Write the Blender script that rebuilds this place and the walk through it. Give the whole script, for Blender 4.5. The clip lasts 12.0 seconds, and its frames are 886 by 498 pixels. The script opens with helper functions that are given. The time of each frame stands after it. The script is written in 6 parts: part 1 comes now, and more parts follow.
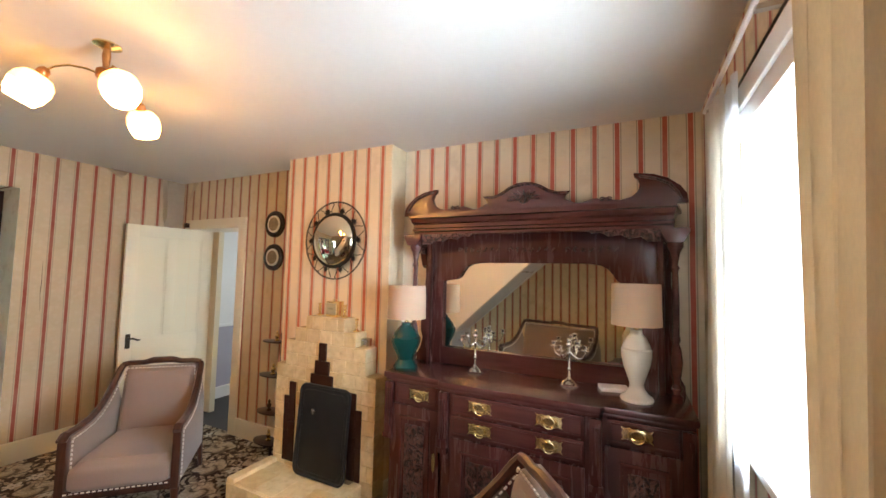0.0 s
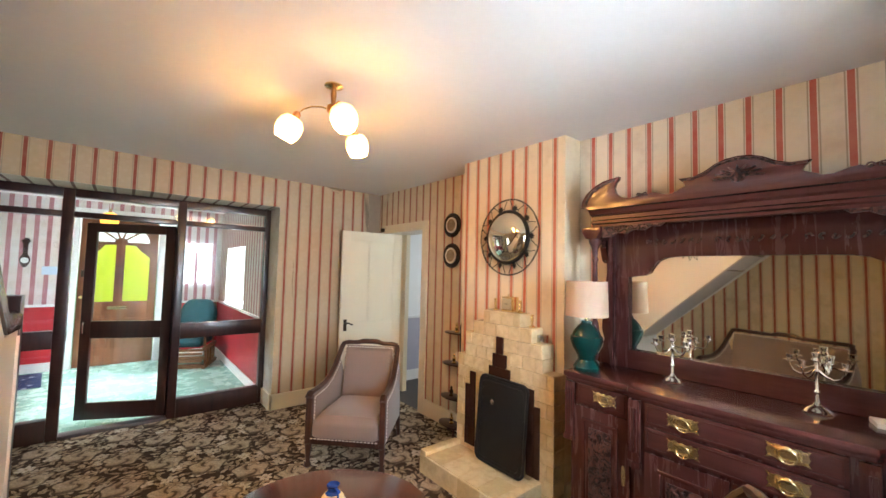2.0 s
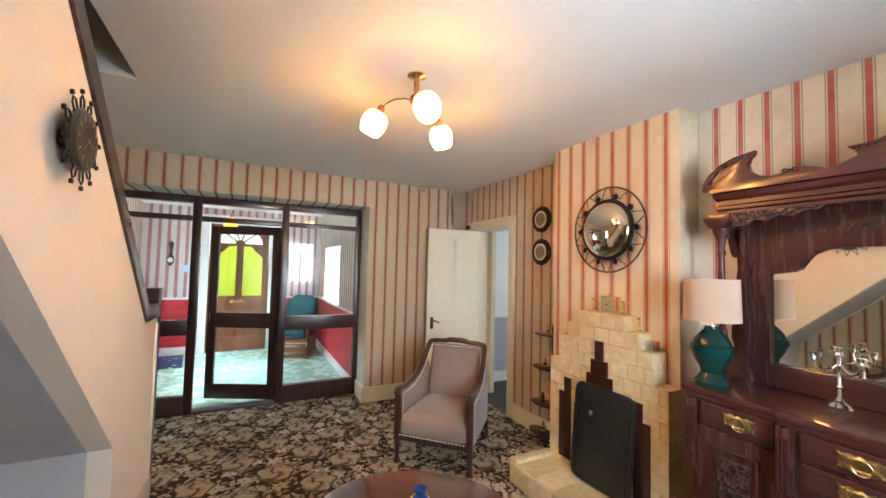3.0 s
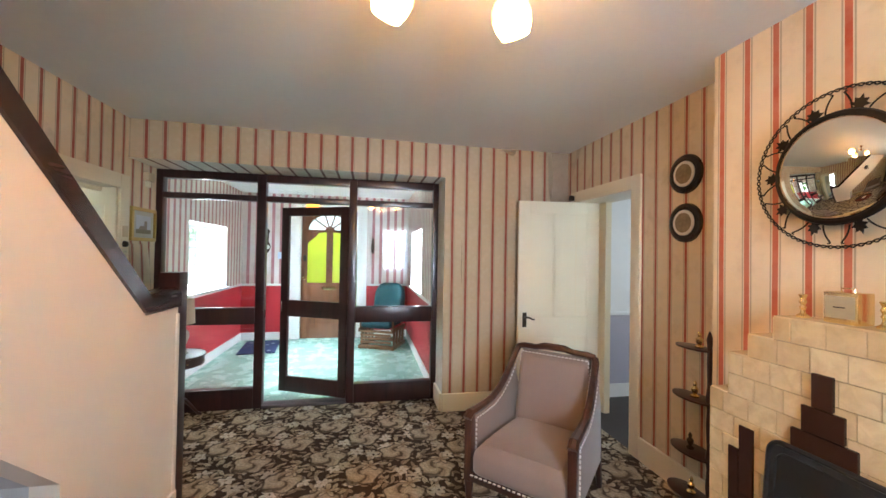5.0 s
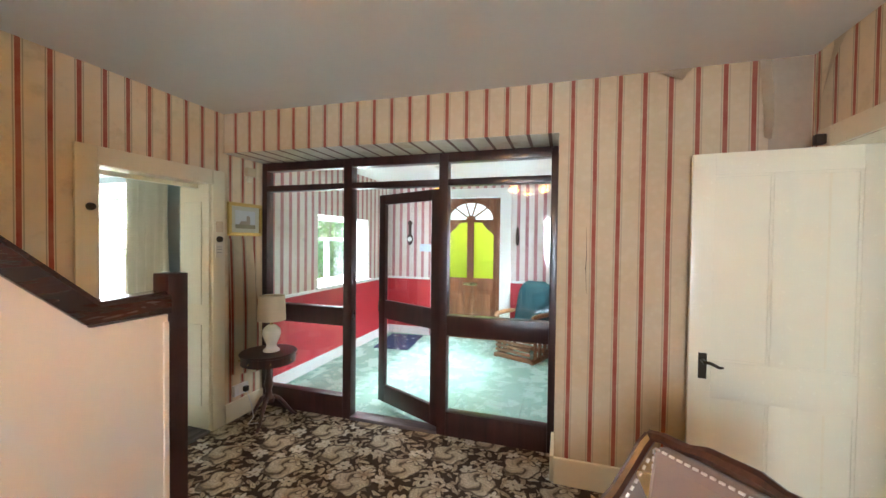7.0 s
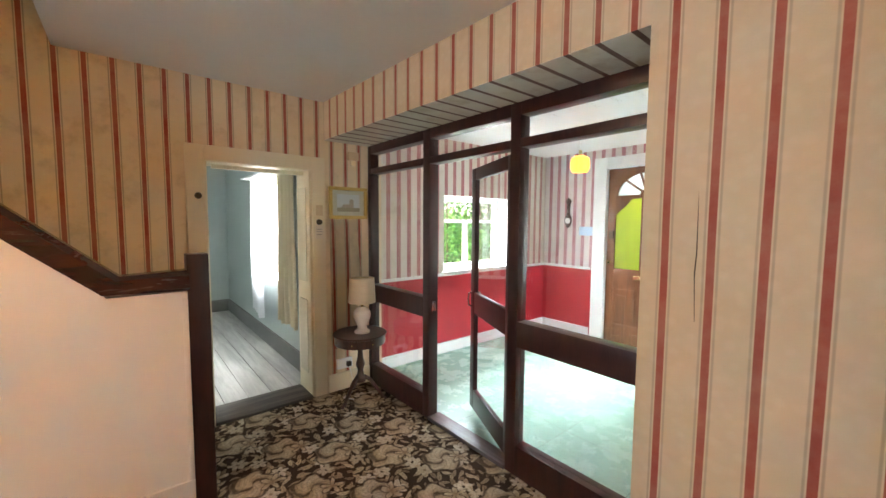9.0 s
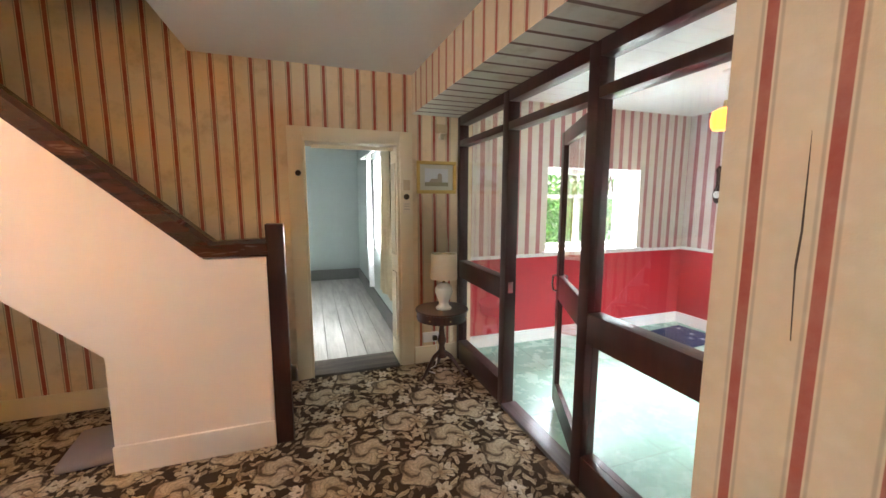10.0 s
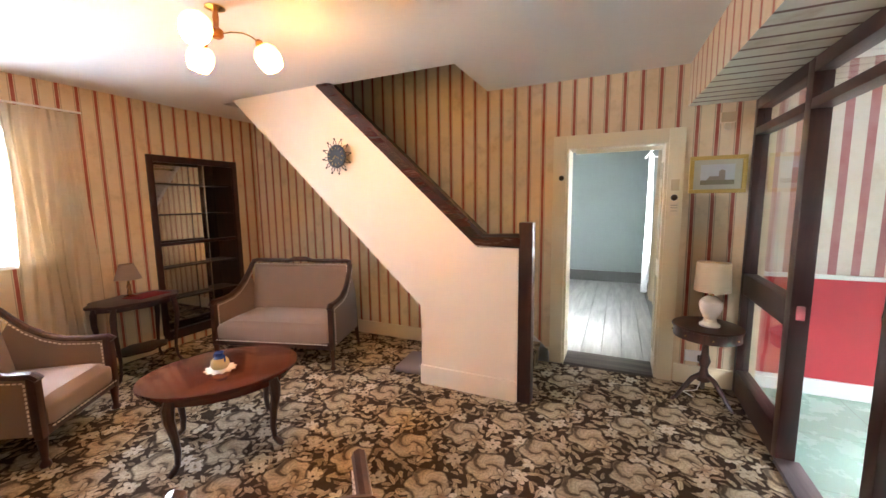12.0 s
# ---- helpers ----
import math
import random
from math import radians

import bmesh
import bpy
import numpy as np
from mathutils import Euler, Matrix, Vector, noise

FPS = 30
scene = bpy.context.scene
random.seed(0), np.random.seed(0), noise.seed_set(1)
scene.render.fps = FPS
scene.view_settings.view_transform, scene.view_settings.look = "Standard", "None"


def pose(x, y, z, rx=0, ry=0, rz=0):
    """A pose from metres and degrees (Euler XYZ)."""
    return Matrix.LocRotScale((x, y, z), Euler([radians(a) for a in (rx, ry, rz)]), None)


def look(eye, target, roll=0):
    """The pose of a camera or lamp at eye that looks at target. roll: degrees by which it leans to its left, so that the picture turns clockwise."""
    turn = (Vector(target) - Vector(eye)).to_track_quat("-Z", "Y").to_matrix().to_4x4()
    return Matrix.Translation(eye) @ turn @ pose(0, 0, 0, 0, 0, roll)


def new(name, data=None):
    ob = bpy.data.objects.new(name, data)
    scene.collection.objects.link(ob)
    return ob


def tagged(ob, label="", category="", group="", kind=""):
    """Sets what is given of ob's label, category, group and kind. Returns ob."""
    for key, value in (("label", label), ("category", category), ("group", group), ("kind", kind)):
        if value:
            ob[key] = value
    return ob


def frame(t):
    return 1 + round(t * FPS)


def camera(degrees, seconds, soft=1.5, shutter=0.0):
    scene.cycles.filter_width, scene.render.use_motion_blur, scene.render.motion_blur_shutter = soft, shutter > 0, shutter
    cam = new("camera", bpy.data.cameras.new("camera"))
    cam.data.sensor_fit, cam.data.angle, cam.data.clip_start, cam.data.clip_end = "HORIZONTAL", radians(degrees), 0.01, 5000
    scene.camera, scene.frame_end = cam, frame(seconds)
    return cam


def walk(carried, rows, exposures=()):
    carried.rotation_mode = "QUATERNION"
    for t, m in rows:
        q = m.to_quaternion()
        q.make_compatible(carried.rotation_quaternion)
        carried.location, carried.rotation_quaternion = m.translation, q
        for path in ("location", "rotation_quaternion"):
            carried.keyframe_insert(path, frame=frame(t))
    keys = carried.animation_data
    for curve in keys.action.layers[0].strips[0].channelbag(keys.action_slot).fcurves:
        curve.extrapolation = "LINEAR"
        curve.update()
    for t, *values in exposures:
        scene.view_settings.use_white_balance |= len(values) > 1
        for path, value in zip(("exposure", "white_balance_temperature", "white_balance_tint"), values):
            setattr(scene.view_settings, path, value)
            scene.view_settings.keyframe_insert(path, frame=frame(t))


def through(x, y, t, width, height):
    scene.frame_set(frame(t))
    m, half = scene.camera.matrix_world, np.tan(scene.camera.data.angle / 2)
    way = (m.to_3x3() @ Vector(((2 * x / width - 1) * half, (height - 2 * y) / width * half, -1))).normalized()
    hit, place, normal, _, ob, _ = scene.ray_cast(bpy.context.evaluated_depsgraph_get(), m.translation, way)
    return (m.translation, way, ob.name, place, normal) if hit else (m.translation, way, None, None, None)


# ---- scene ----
cam = camera(98.5, 12.0)
PATH = [
    (0, (0.095, 0.262, 1.63), (-0.784, 2.054, 1.753), 1.3),
    (0.5, (0.08, 0.248, 1.619), (-0.993, 1.931, 1.74), 1.4),
    (1, (0.072, 0.231, 1.608), (-1.178, 1.788, 1.725), 1.4),
    (1.5, (0.052, 0.22, 1.599), (-1.347, 1.644, 1.711), 1.4),
    (2, (0.035, 0.225, 1.589), (-1.504, 1.498, 1.698), 1.4),
    (2.5, (-0.005, 0.238, 1.576), (-1.67, 1.341, 1.681), 1.5),
    (3, (-0.089, 0.296, 1.566), (-1.871, 1.199, 1.662), 1.4),
    (3.2, (-0.143, 0.331, 1.553), (-1.963, 1.155, 1.65), 1.5),
    (4.8, (-0.76, 0.719, 1.51), (-2.703, 1.192, 1.561), 1.0),
    (5, (-0.841, 0.803, 1.507), (-2.803, 1.192, 1.535), 1.0),
    (5.5, (-1.104, 1.022, 1.545), (-3.096, 1.201, 1.54), 0.9),
    (6, (-1.343, 1.24, 1.542), (-3.342, 1.191, 1.527), 0.9),
    (6.5, (-1.594, 1.428, 1.538), (-3.569, 1.117, 1.515), 0.7),
    (7, (-1.901, 1.567, 1.55), (-3.808, 0.966, 1.51), 0.7),
    (7.2, (-2.001, 1.593, 1.543), (-3.877, 0.902, 1.511), 0.8),
    (8.8, (-2.915, 2.107, 1.55), (-4.303, 0.672, 1.443), 0.4),
    (9, (-3.002, 2.132, 1.558), (-4.282, 0.602, 1.414), 0.4),
    (9.5, (-3.268, 2.181, 1.533), (-4.253, 0.455, 1.305), 0.2),
    (10, (-3.505, 2.202, 1.524), (-4.151, 0.327, 1.266), 0.1),
    (10.5, (-3.708, 2.192, 1.535), (-3.997, 0.231, 1.273), -0.1),
    (11, (-3.813, 2.266, 1.532), (-3.683, 0.286, 1.28), -0.3),
    (11.5, (-3.876, 2.388, 1.523), (-3.278, 0.495, 1.279), -0.5),
    (12, (-3.896, 2.509, 1.533), (-3.068, 0.705, 1.288), -0.7),
]
EXPOSURES = [(0, 1.66, 6650, 11), (1.5, 1.73, 6600, 11), (2.5, 1.73, 6300, 11), (3.2, 1.64, 6300, 11), (5, 1.67, 6050, 11), (6, 1.87, 6250, 11), (7, 1.8, 6300, 11),
             (9.0, 1.72, 6850, 16), (10.5, 1.93, 6900, 18), (11.5, 2.2, 6600, 19), (12, 2.22, 6600, 19)]
walk(cam, [(t, look(eye, target, roll)) for t, eye, target, roll in PATH], EXPOSURES)

# ---- world and lights ----
world = bpy.data.worlds.new("sky")
scene.world = world
world.use_nodes = True
wn = world.node_tree
sky = wn.nodes.new("ShaderNodeTexSky")
sky.sky_type, sky.sun_disc = "NISHITA", False
sky.sun_elevation, sky.sun_rotation = radians(48), radians(150)
wn.nodes["Background"].inputs[1].default_value = 0.15
wn.links.new(sky.outputs[0], wn.nodes["Background"].inputs[0])
sun = new("sun", bpy.data.lights.new("sun", "SUN"))
sun.data.energy, sun.data.angle, sun.data.color = 1.4, radians(12), (1.0, 0.96, 0.9)
sun.matrix_world = look((0, 0, 9), (0.5, 0.86, 7.9))


def window_light(name, x, y, z, target, w, h, watts, colour=(0.86, 0.95, 1.0)):
    """Area lamp standing in for sky light, at a window or outside it."""
    ob = new(name, bpy.data.lights.new(name, "AREA"))
    ob.data.shape, ob.data.size, ob.data.size_y = "RECTANGLE", w, h
    ob.data.energy, ob.data.color = watts, colour
    ob.matrix_world = look((x, y, z), target)
    return ob


window_light("window_light_east", 1.15, 1.6, 1.75, (-1, 1.5, 1.35), 2.0, 1.4, 122, (0.74, 0.87, 1.0))
window_light("window_light_porch_south", -6.48, -2.25, 2.5, (-6.48, 0.4, 1.3), 1.5, 1.0, 195, (0.76, 0.92, 1.0))
window_light("window_light_porch_north", -6.6, 2.5, 2.5, (-6.6, -0.2, 1.3), 1.5, 1.0, 195, (0.76, 0.92, 1.0))
window_light("window_light_side_room", -5.3, -2.7, 1.7, (-3, -2.75, 1.2), 1.7, 1.7, 195, (0.88, 0.97, 1.0))
# added fill for the passage, whose real light source is unknown
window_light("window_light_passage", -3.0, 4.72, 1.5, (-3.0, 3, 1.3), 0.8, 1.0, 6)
LAMP_HUB = (-1.91, 1.04)


# ---- material helpers ----
class Nodes:
    """A short way to write node trees."""

    def __init__(self, name):
        self.mat = bpy.data.materials.new(name)
        self.mat.use_nodes = True
        self.tree = self.mat.node_tree
        self.bsdf = self.tree.nodes["Principled BSDF"]

    def add(self, kind, operation="", feature=""):
        node = self.tree.nodes.new("ShaderNode" + kind)
        if operation:
            node.operation = operation
        if feature:
            node.feature = feature
        return node

    def link(self, a, b):
        self.tree.links.new(a, b)

    def put(self, socket, value):
        if isinstance(value, bpy.types.NodeSocket):
            self.link(value, socket)
        else:
            socket.default_value = value

    def coords(self, which="Object"):
        return self.add("TexCoord").outputs[which]

    def scaled(self, vector, scale, turn=(0, 0, 0)):
        node = self.add("Mapping")
        node.inputs["Scale"].default_value = scale if isinstance(scale, tuple) else (scale,) * 3
        node.inputs["Rotation"].default_value = [radians(a) for a in turn]
        self.link(vector, node.inputs["Vector"])
        return node.outputs[0]

    def noise(self, vector, scale, detail=4.0, rough=0.55, distort=0.0):
        node = self.add("TexNoise")
        self.link(vector, node.inputs["Vector"])
        node.inputs["Scale"].default_value, node.inputs["Detail"].default_value = scale, detail
        node.inputs["Roughness"].default_value, node.inputs["Distortion"].default_value = rough, distort
        return node.outputs["Fac"]

    def maths(self, op, a, b=0.0, c=0.0, clamp=False):
        node = self.add("Math", operation=op)
        node.use_clamp = clamp
        for socket, value in zip(node.inputs, (a, b, c)):
            self.put(socket, value)
        return node.outputs[0]

    def ramp(self, fac, *stops, ease="LINEAR"):
        node = self.add("ValToRGB")
        node.color_ramp.interpolation = ease
        el = node.color_ramp.elements
        while len(el) < len(stops):
            el.new(0.5)
        for e, (at, colour) in zip(el, stops):
            e.position = at
            e.color = (*colour, 1) if isinstance(colour, tuple) else (colour, colour, colour, 1)
        self.put(node.inputs[0], fac)
        return node.outputs[0]

    def mix(self, fac, a, b, blend="MIX"):
        node = self.add("Mix")
        node.data_type, node.blend_type = "RGBA", blend
        for socket, value in ((node.inputs[0], fac), (node.inputs[6], a), (node.inputs[7], b)):
            self.put(socket, (*value, 1) if isinstance(value, tuple) else value)
        return node.outputs[2]

    def bump(self, height, strength, distance):
        node = self.add("Bump")
        node.inputs["Strength"].default_value, node.inputs["Distance"].default_value = strength, distance
        self.link(height, node.inputs["Height"])
        self.link(node.outputs[0], self.bsdf.inputs["Normal"])

    def surface(self, colour, rough=0.5, metal=0.0, specular=0.5):
        colour = (*colour, 1) if isinstance(colour, tuple) else colour
        for key, value in (("Base Color", colour), ("Roughness", rough), ("Metallic", metal), ("Specular IOR Level", specular)):
            self.put(self.bsdf.inputs[key], value)
        return self.mat


def plain(name, colour, rough=0.5, metal=0.0, grain=40.0, vary=0.12, bump=0.0, specular=0.5, coarse=3.0):
    """A surface with two scales of variation round one colour."""
    n = Nodes(name)
    c = n.coords()
    fine, big = n.noise(c, grain), n.noise(c, coarse, 3)
    dark = tuple(v * (1 - vary) for v in colour)
    light = tuple(min(1, v * (1 + vary * 0.6)) for v in colour)
    col = n.mix(n.maths("ADD", n.maths("MULTIPLY", fine, 0.5), n.maths("MULTIPLY", big, 0.5)), dark, light)
    n.surface(col, n.ramp(fine, (0.3, max(0.0, rough - 0.03)), (0.7, min(1.0, rough + 0.03))), metal, specular)
    if bump:
        n.bump(fine, bump, 0.002)
    return n.mat


def wallpaper(name, axis, phase, period=0.13, half=0.011, red=(0.33, 0.05, 0.03), cream=(0.72, 0.6, 0.42), lines=True, stain=0.5):
    """Aged striped paper: narrow red bands with grey-brown hairlines beside them, damp stains, a faint emboss."""
    n = Nodes(name)
    c = n.coords()
    axes = n.add("SeparateXYZ")
    n.link(c, axes.inputs[0])
    waver = n.maths("MULTIPLY", n.maths("SUBTRACT", n.noise(n.scaled(c, (3, 3, 0.9)), 1.0, 2), 0.5), 0.012)
    at = n.maths("ADD", axes.outputs[axis], waver)
    u = n.maths("ABSOLUTE", n.maths("SUBTRACT", n.maths("FRACT", n.maths("DIVIDE", n.maths("SUBTRACT", at, phase - period / 2), period)), 0.5))
    band = n.ramp(u, (0.0, 1.0), (half / period, 1.0), (half / period + 0.012, 0.0))
    big, mid, fine = n.noise(c, 1.1, 5, 0.6), n.noise(c, 6, 5, 0.65), n.noise(c, 130, 2)
    body = n.mix(n.ramp(big, (0.35, 0.0), (0.75, 1.0)), cream, tuple(a * b for a, b in zip(cream, (0.86, 0.8, 0.7))))
    body = n.mix(n.maths("MULTIPLY", n.ramp(mid, (0.52, 0.0), (0.72, 1.0)), stain), body, (0.44, 0.33, 0.2))
    if lines:
        hair = n.ramp(u, (half / period + 0.03, 0.0), (half / period + 0.05, 1.0), (half / period + 0.075, 1.0), (half / period + 0.1, 0.0))
        body = n.mix(n.maths("MULTIPLY", hair, 0.85), body, (0.36, 0.29, 0.2))
    damask = n.add("TexVoronoi", feature="SMOOTH_F1")
    damask.inputs["Scale"].default_value = 24
    n.link(c, damask.inputs["Vector"])
    body = n.mix(n.maths("MULTIPLY", n.ramp(damask.outputs["Distance"], (0.2, 1.0), (0.42, 0.0)), 0.06), body, (0.85, 0.78, 0.62))
    col = n.mix(n.maths("MULTIPLY", band, n.ramp(mid, (0.3, 1.0), (0.8, 0.72))), body, red)
    n.surface(col, n.ramp(fine, (0.3, 0.55), (0.7, 0.72)), 0, 0.3)
    n.bump(n.maths("ADD", n.maths("MULTIPLY", fine, 0.3), n.maths("MULTIPLY", n.noise(n.scaled(c, (5, 5, 1.2)), 1.5, 3), 1.6)), 0.35, 0.006)
    return n.mat


def wood(name, dark, light, rough=0.35, scale=1.0, along=0, coat=0.0):
    """Grain running along one local axis."""
    n = Nodes(name)
    stretch = [9.0, 9.0, 9.0]
    stretch[along] = 0.9
    c = n.scaled(n.coords(), tuple(v * scale for v in stretch))
    rings = n.noise(c, 2.2, 8, 0.62, 0.6)
    pores = n.noise(n.scaled(c, tuple(6.0 if k != along else 1.0 for k in range(3))), 5, 3, 0.7)
    col = n.mix(n.ramp(rings, (0.3, 0.0), (0.7, 1.0)), dark, light)
    col = n.mix(n.maths("MULTIPLY", n.ramp(pores, (0.5, 0.0), (0.7, 1.0)), 0.22), col, tuple(v * 0.4 for v in dark))
    n.surface(col, n.ramp(rings, (0.2, rough - 0.02), (0.8, rough + 0.04)), 0, 0.5)
    n.bsdf.inputs["Coat Weight"].default_value = coat
    n.bsdf.inputs["Coat Roughness"].default_value = 0.12
    n.bump(pores, 0.05, 0.0006)
    return n.mat


def carpet(name):
    """Dark brown pile with cream scrolled medallions, daisies and pointed leaves."""
    n = Nodes(name)
    c = n.coords()
    warp = n.add("TexNoise")
    warp.inputs["Scale"].default_value, warp.inputs["Detail"].default_value = 11.0, 5.0
    n.link(c, warp.inputs["Vector"])
    centre = n.add("VectorMath", operation="SUBTRACT")
    n.link(warp.outputs["Color"], centre.inputs[0])
    centre.inputs[1].default_value = (0.5, 0.5, 0.5)
    shift = n.add("VectorMath", operation="SCALE")
    n.link(centre.outputs[0], shift.inputs[0])
    shift.inputs["Scale"].default_value = 0.065
    moved = n.add("VectorMath", operation="ADD")
    n.link(c, moved.inputs[0])
    n.link(shift.outputs[0], moved.inputs[1])
    p = moved.outputs[0]

    def polar(scale, randomness, turn, offset, shift=(0, 0)):
        """Radius, angle, and three random numbers round the points of a grid of motifs."""
        at = n.add("Mapping")
        at.inputs["Scale"].default_value = (scale, scale, 0.0)
        at.inputs["Rotation"].default_value = (0, 0, radians(turn))
        at.inputs["Location"].default_value = (offset + shift[0], offset * 0.7 + shift[1], 0)
        n.link(p, at.inputs["Vector"])
        cell = n.add("TexVoronoi", feature="F1")
        cell.voronoi_dimensions = "2D"
        cell.inputs["Scale"].default_value, cell.inputs["Randomness"].default_value = 1.0, randomness
        n.link(at.outputs[0], cell.inputs["Vector"])
        away = n.add("VectorMath", operation="SUBTRACT")
        n.link(at.outputs[0], away.inputs[0])
        n.link(cell.outputs["Position"], away.inputs[1])
        xy = n.add("SeparateXYZ")
        n.link(away.outputs[0], xy.inputs[0])
        tone = n.add("SeparateColor")
        n.link(cell.outputs["Color"], tone.inputs[0])
        angle = n.maths("ARCTAN2", xy.outputs[1], xy.outputs[0])
        return cell.outputs["Distance"], angle, tone.outputs

    def below(value, limit, soft=0.02):
        """1 where value lies under limit."""
        return n.maths("DIVIDE", n.maths("SUBTRACT", limit, value), soft, clamp=True)

    # pointed leaves: each lies along its own direction
    def leaves(scale, offset, length, width):
        radius, angle, tone = polar(scale, 1.0, 30.0, offset)
        own = n.maths("SUBTRACT", angle, n.maths("MULTIPLY", tone[0], 6.283))
        along = n.maths("MULTIPLY", radius, n.maths("COSINE", own))
        across = n.maths("ABSOLUTE", n.maths("MULTIPLY", radius, n.maths("SINE", own)))
        edge = n.maths("MULTIPLY", n.maths("SUBTRACT", 1.0, n.maths("POWER", n.maths("DIVIDE", along, length), 2.0)), width)
        rib = n.maths("SUBTRACT", 1.0, n.maths("MULTIPLY", below(across, 0.02, 0.012), 0.75))
        return n.maths("MULTIPLY", below(across, edge, 0.03), rib), tone

    leaf_a, tone_a = leaves(17.0, 0.0, 0.55, 0.22)
    leaf_b, tone_b = leaves(12.0, 3.7, 0.58, 0.18)
    # daisies
    radius, angle, tone = polar(6.2, 0.75, 10.0, 1.3)
    petal = n.maths("ADD", 0.2, n.maths("MULTIPLY", n.maths("ABSOLUTE", n.maths("COSINE", n.maths("MULTIPLY", angle, 3.0))), 0.17))
    daisy = n.maths("MULTIPLY", below(radius, petal, 0.03), n.maths("SUBTRACT", 1.0, below(radius, 0.07, 0.02)))
    daisy = n.maths("MULTIPLY", daisy, n.ramp(tone[2], (0.25, 0.0), (0.3, 1.0)))
    # scrolled medallions: arms of a spiral inside a scalloped round
    radius, angle, _ = polar(2.75, 0.0, 45.0, 0.4)
    rim = n.maths("ADD", 0.33, n.maths("MULTIPLY", n.maths("COSINE", n.maths("MULTIPLY", angle, 5.0)), 0.035))
    spiral = n.maths("SINE", n.maths("ADD", n.maths("MULTIPLY", angle, 2.0), n.maths("MULTIPLY", radius, 15.0)))
    gaps = n.ramp(n.maths("MULTIPLY_ADD", spiral, 0.5, 0.5), (0.03, 0.0), (0.13, 1.0))
    feather = n.maths("SINE", n.maths("ADD", n.maths("MULTIPLY", angle, 13.0), n.maths("MULTIPLY", radius, 50.0)))
    medal = n.maths("MULTIPLY", below(radius, rim, 0.03), n.maths("ADD", n.maths("MULTIPLY", gaps, 0.75), 0.15))
    medal = n.maths("MULTIPLY", medal, n.ramp(n.maths("MULTIPLY_ADD", feather, 0.5, 0.5), (0.1, 0.75), (0.25, 1.0)))
    scroll = n.ramp(n.maths("MULTIPLY_ADD", spiral, 0.5, 0.5), (0.1, 0.0), (0.95, 1.0))
    lily_r, lily_a, _ = polar(2.75, 0.0, 45.0, 0.4, (0.3, 0.12))
    lily_edge = n.maths("ADD", 0.05, n.maths("MULTIPLY", n.maths("POWER", n.maths("ABSOLUTE", n.maths("COSINE", n.maths("MULTIPLY", lily_a, 2.5))), 1.6), 0.15))
    lily = below(lily_r, lily_edge, 0.025)
    lily_dark = below(lily_r, n.maths("ADD", lily_edge, 0.035), 0.03)
    halo = below(radius, n.maths("ADD", rim, 0.045), 0.03)

    ground = n.mix(n.noise(c, 16, 4), (0.02, 0.012, 0.008), (0.075, 0.045, 0.027))
    col = n.mix(leaf_a, ground, n.mix(tone_a[1], (0.22, 0.155, 0.1), (0.56, 0.44, 0.3)))
    col = n.mix(leaf_b, col, n.mix(tone_b[1], (0.28, 0.2, 0.125), (0.64, 0.52, 0.36)))
    col = n.mix(daisy, col, n.mix(tone[1], (0.52, 0.43, 0.31), (0.78, 0.69, 0.54)))
    col = n.mix(n.maths("MULTIPLY", halo, 0.85), col, ground)
    cream = n.mix(n.noise(c, 20, 4), (0.57, 0.44, 0.29), (0.78, 0.66, 0.48))
    cream = n.mix(n.maths("MULTIPLY", n.maths("SUBTRACT", 1.0, scroll), 0.6), cream, (0.3, 0.21, 0.13))
    col = n.mix(medal, col, cream)
    col = n.mix(n.maths("MULTIPLY", lily_dark, 0.8), col, ground)
    col = n.mix(lily, col, n.mix(n.maths("MULTIPLY", lily_r, 5.0), (0.3, 0.21, 0.13), (0.72, 0.6, 0.43)))
    flecks = n.ramp(n.noise(c, 65, 4, 0.7), (0.42, 1.0), (0.58, 0.0))
    col = n.mix(n.maths("MULTIPLY", flecks, 0.32), col, (0.06, 0.038, 0.024))
    pile = n.noise(c, 420, 2, 0.7)
    worn = n.noise(c, 1.3, 4)
    col = n.mix(n.maths("MULTIPLY", n.ramp(pile, (0.35, 0.5), (0.65, 0.0)), 0.45), col, (0.012, 0.009, 0.006))
    col = n.mix(n.maths("MULTIPLY", n.ramp(worn, (0.5, 0.0), (0.8, 1.0)), 0.2), col, (0.16, 0.12, 0.085))
    n.surface(col, 0.95, 0, 0.15)
    n.bump(n.maths("ADD", pile, n.maths("MULTIPLY", medal, 0.5)), 0.6, 0.004)
    return n.mat


def glass(name, colour=(1, 1, 1), rough=0.0):
    n = Nodes(name)
    n.surface(colour, rough, 0, 0.5)
    n.bsdf.inputs["Transmission Weight"].default_value = 1.0
    n.bsdf.inputs["IOR"].default_value = 1.45
    return n.mat


def glow(name, colour, strength, base=(0.9, 0.85, 0.75)):
    n = Nodes(name)
    n.surface(base, 0.35)
    n.bsdf.inputs["Emission Color"].default_value = (*colour, 1)
    n.bsdf.inputs["Emission Strength"].default_value = strength
    return n.mat


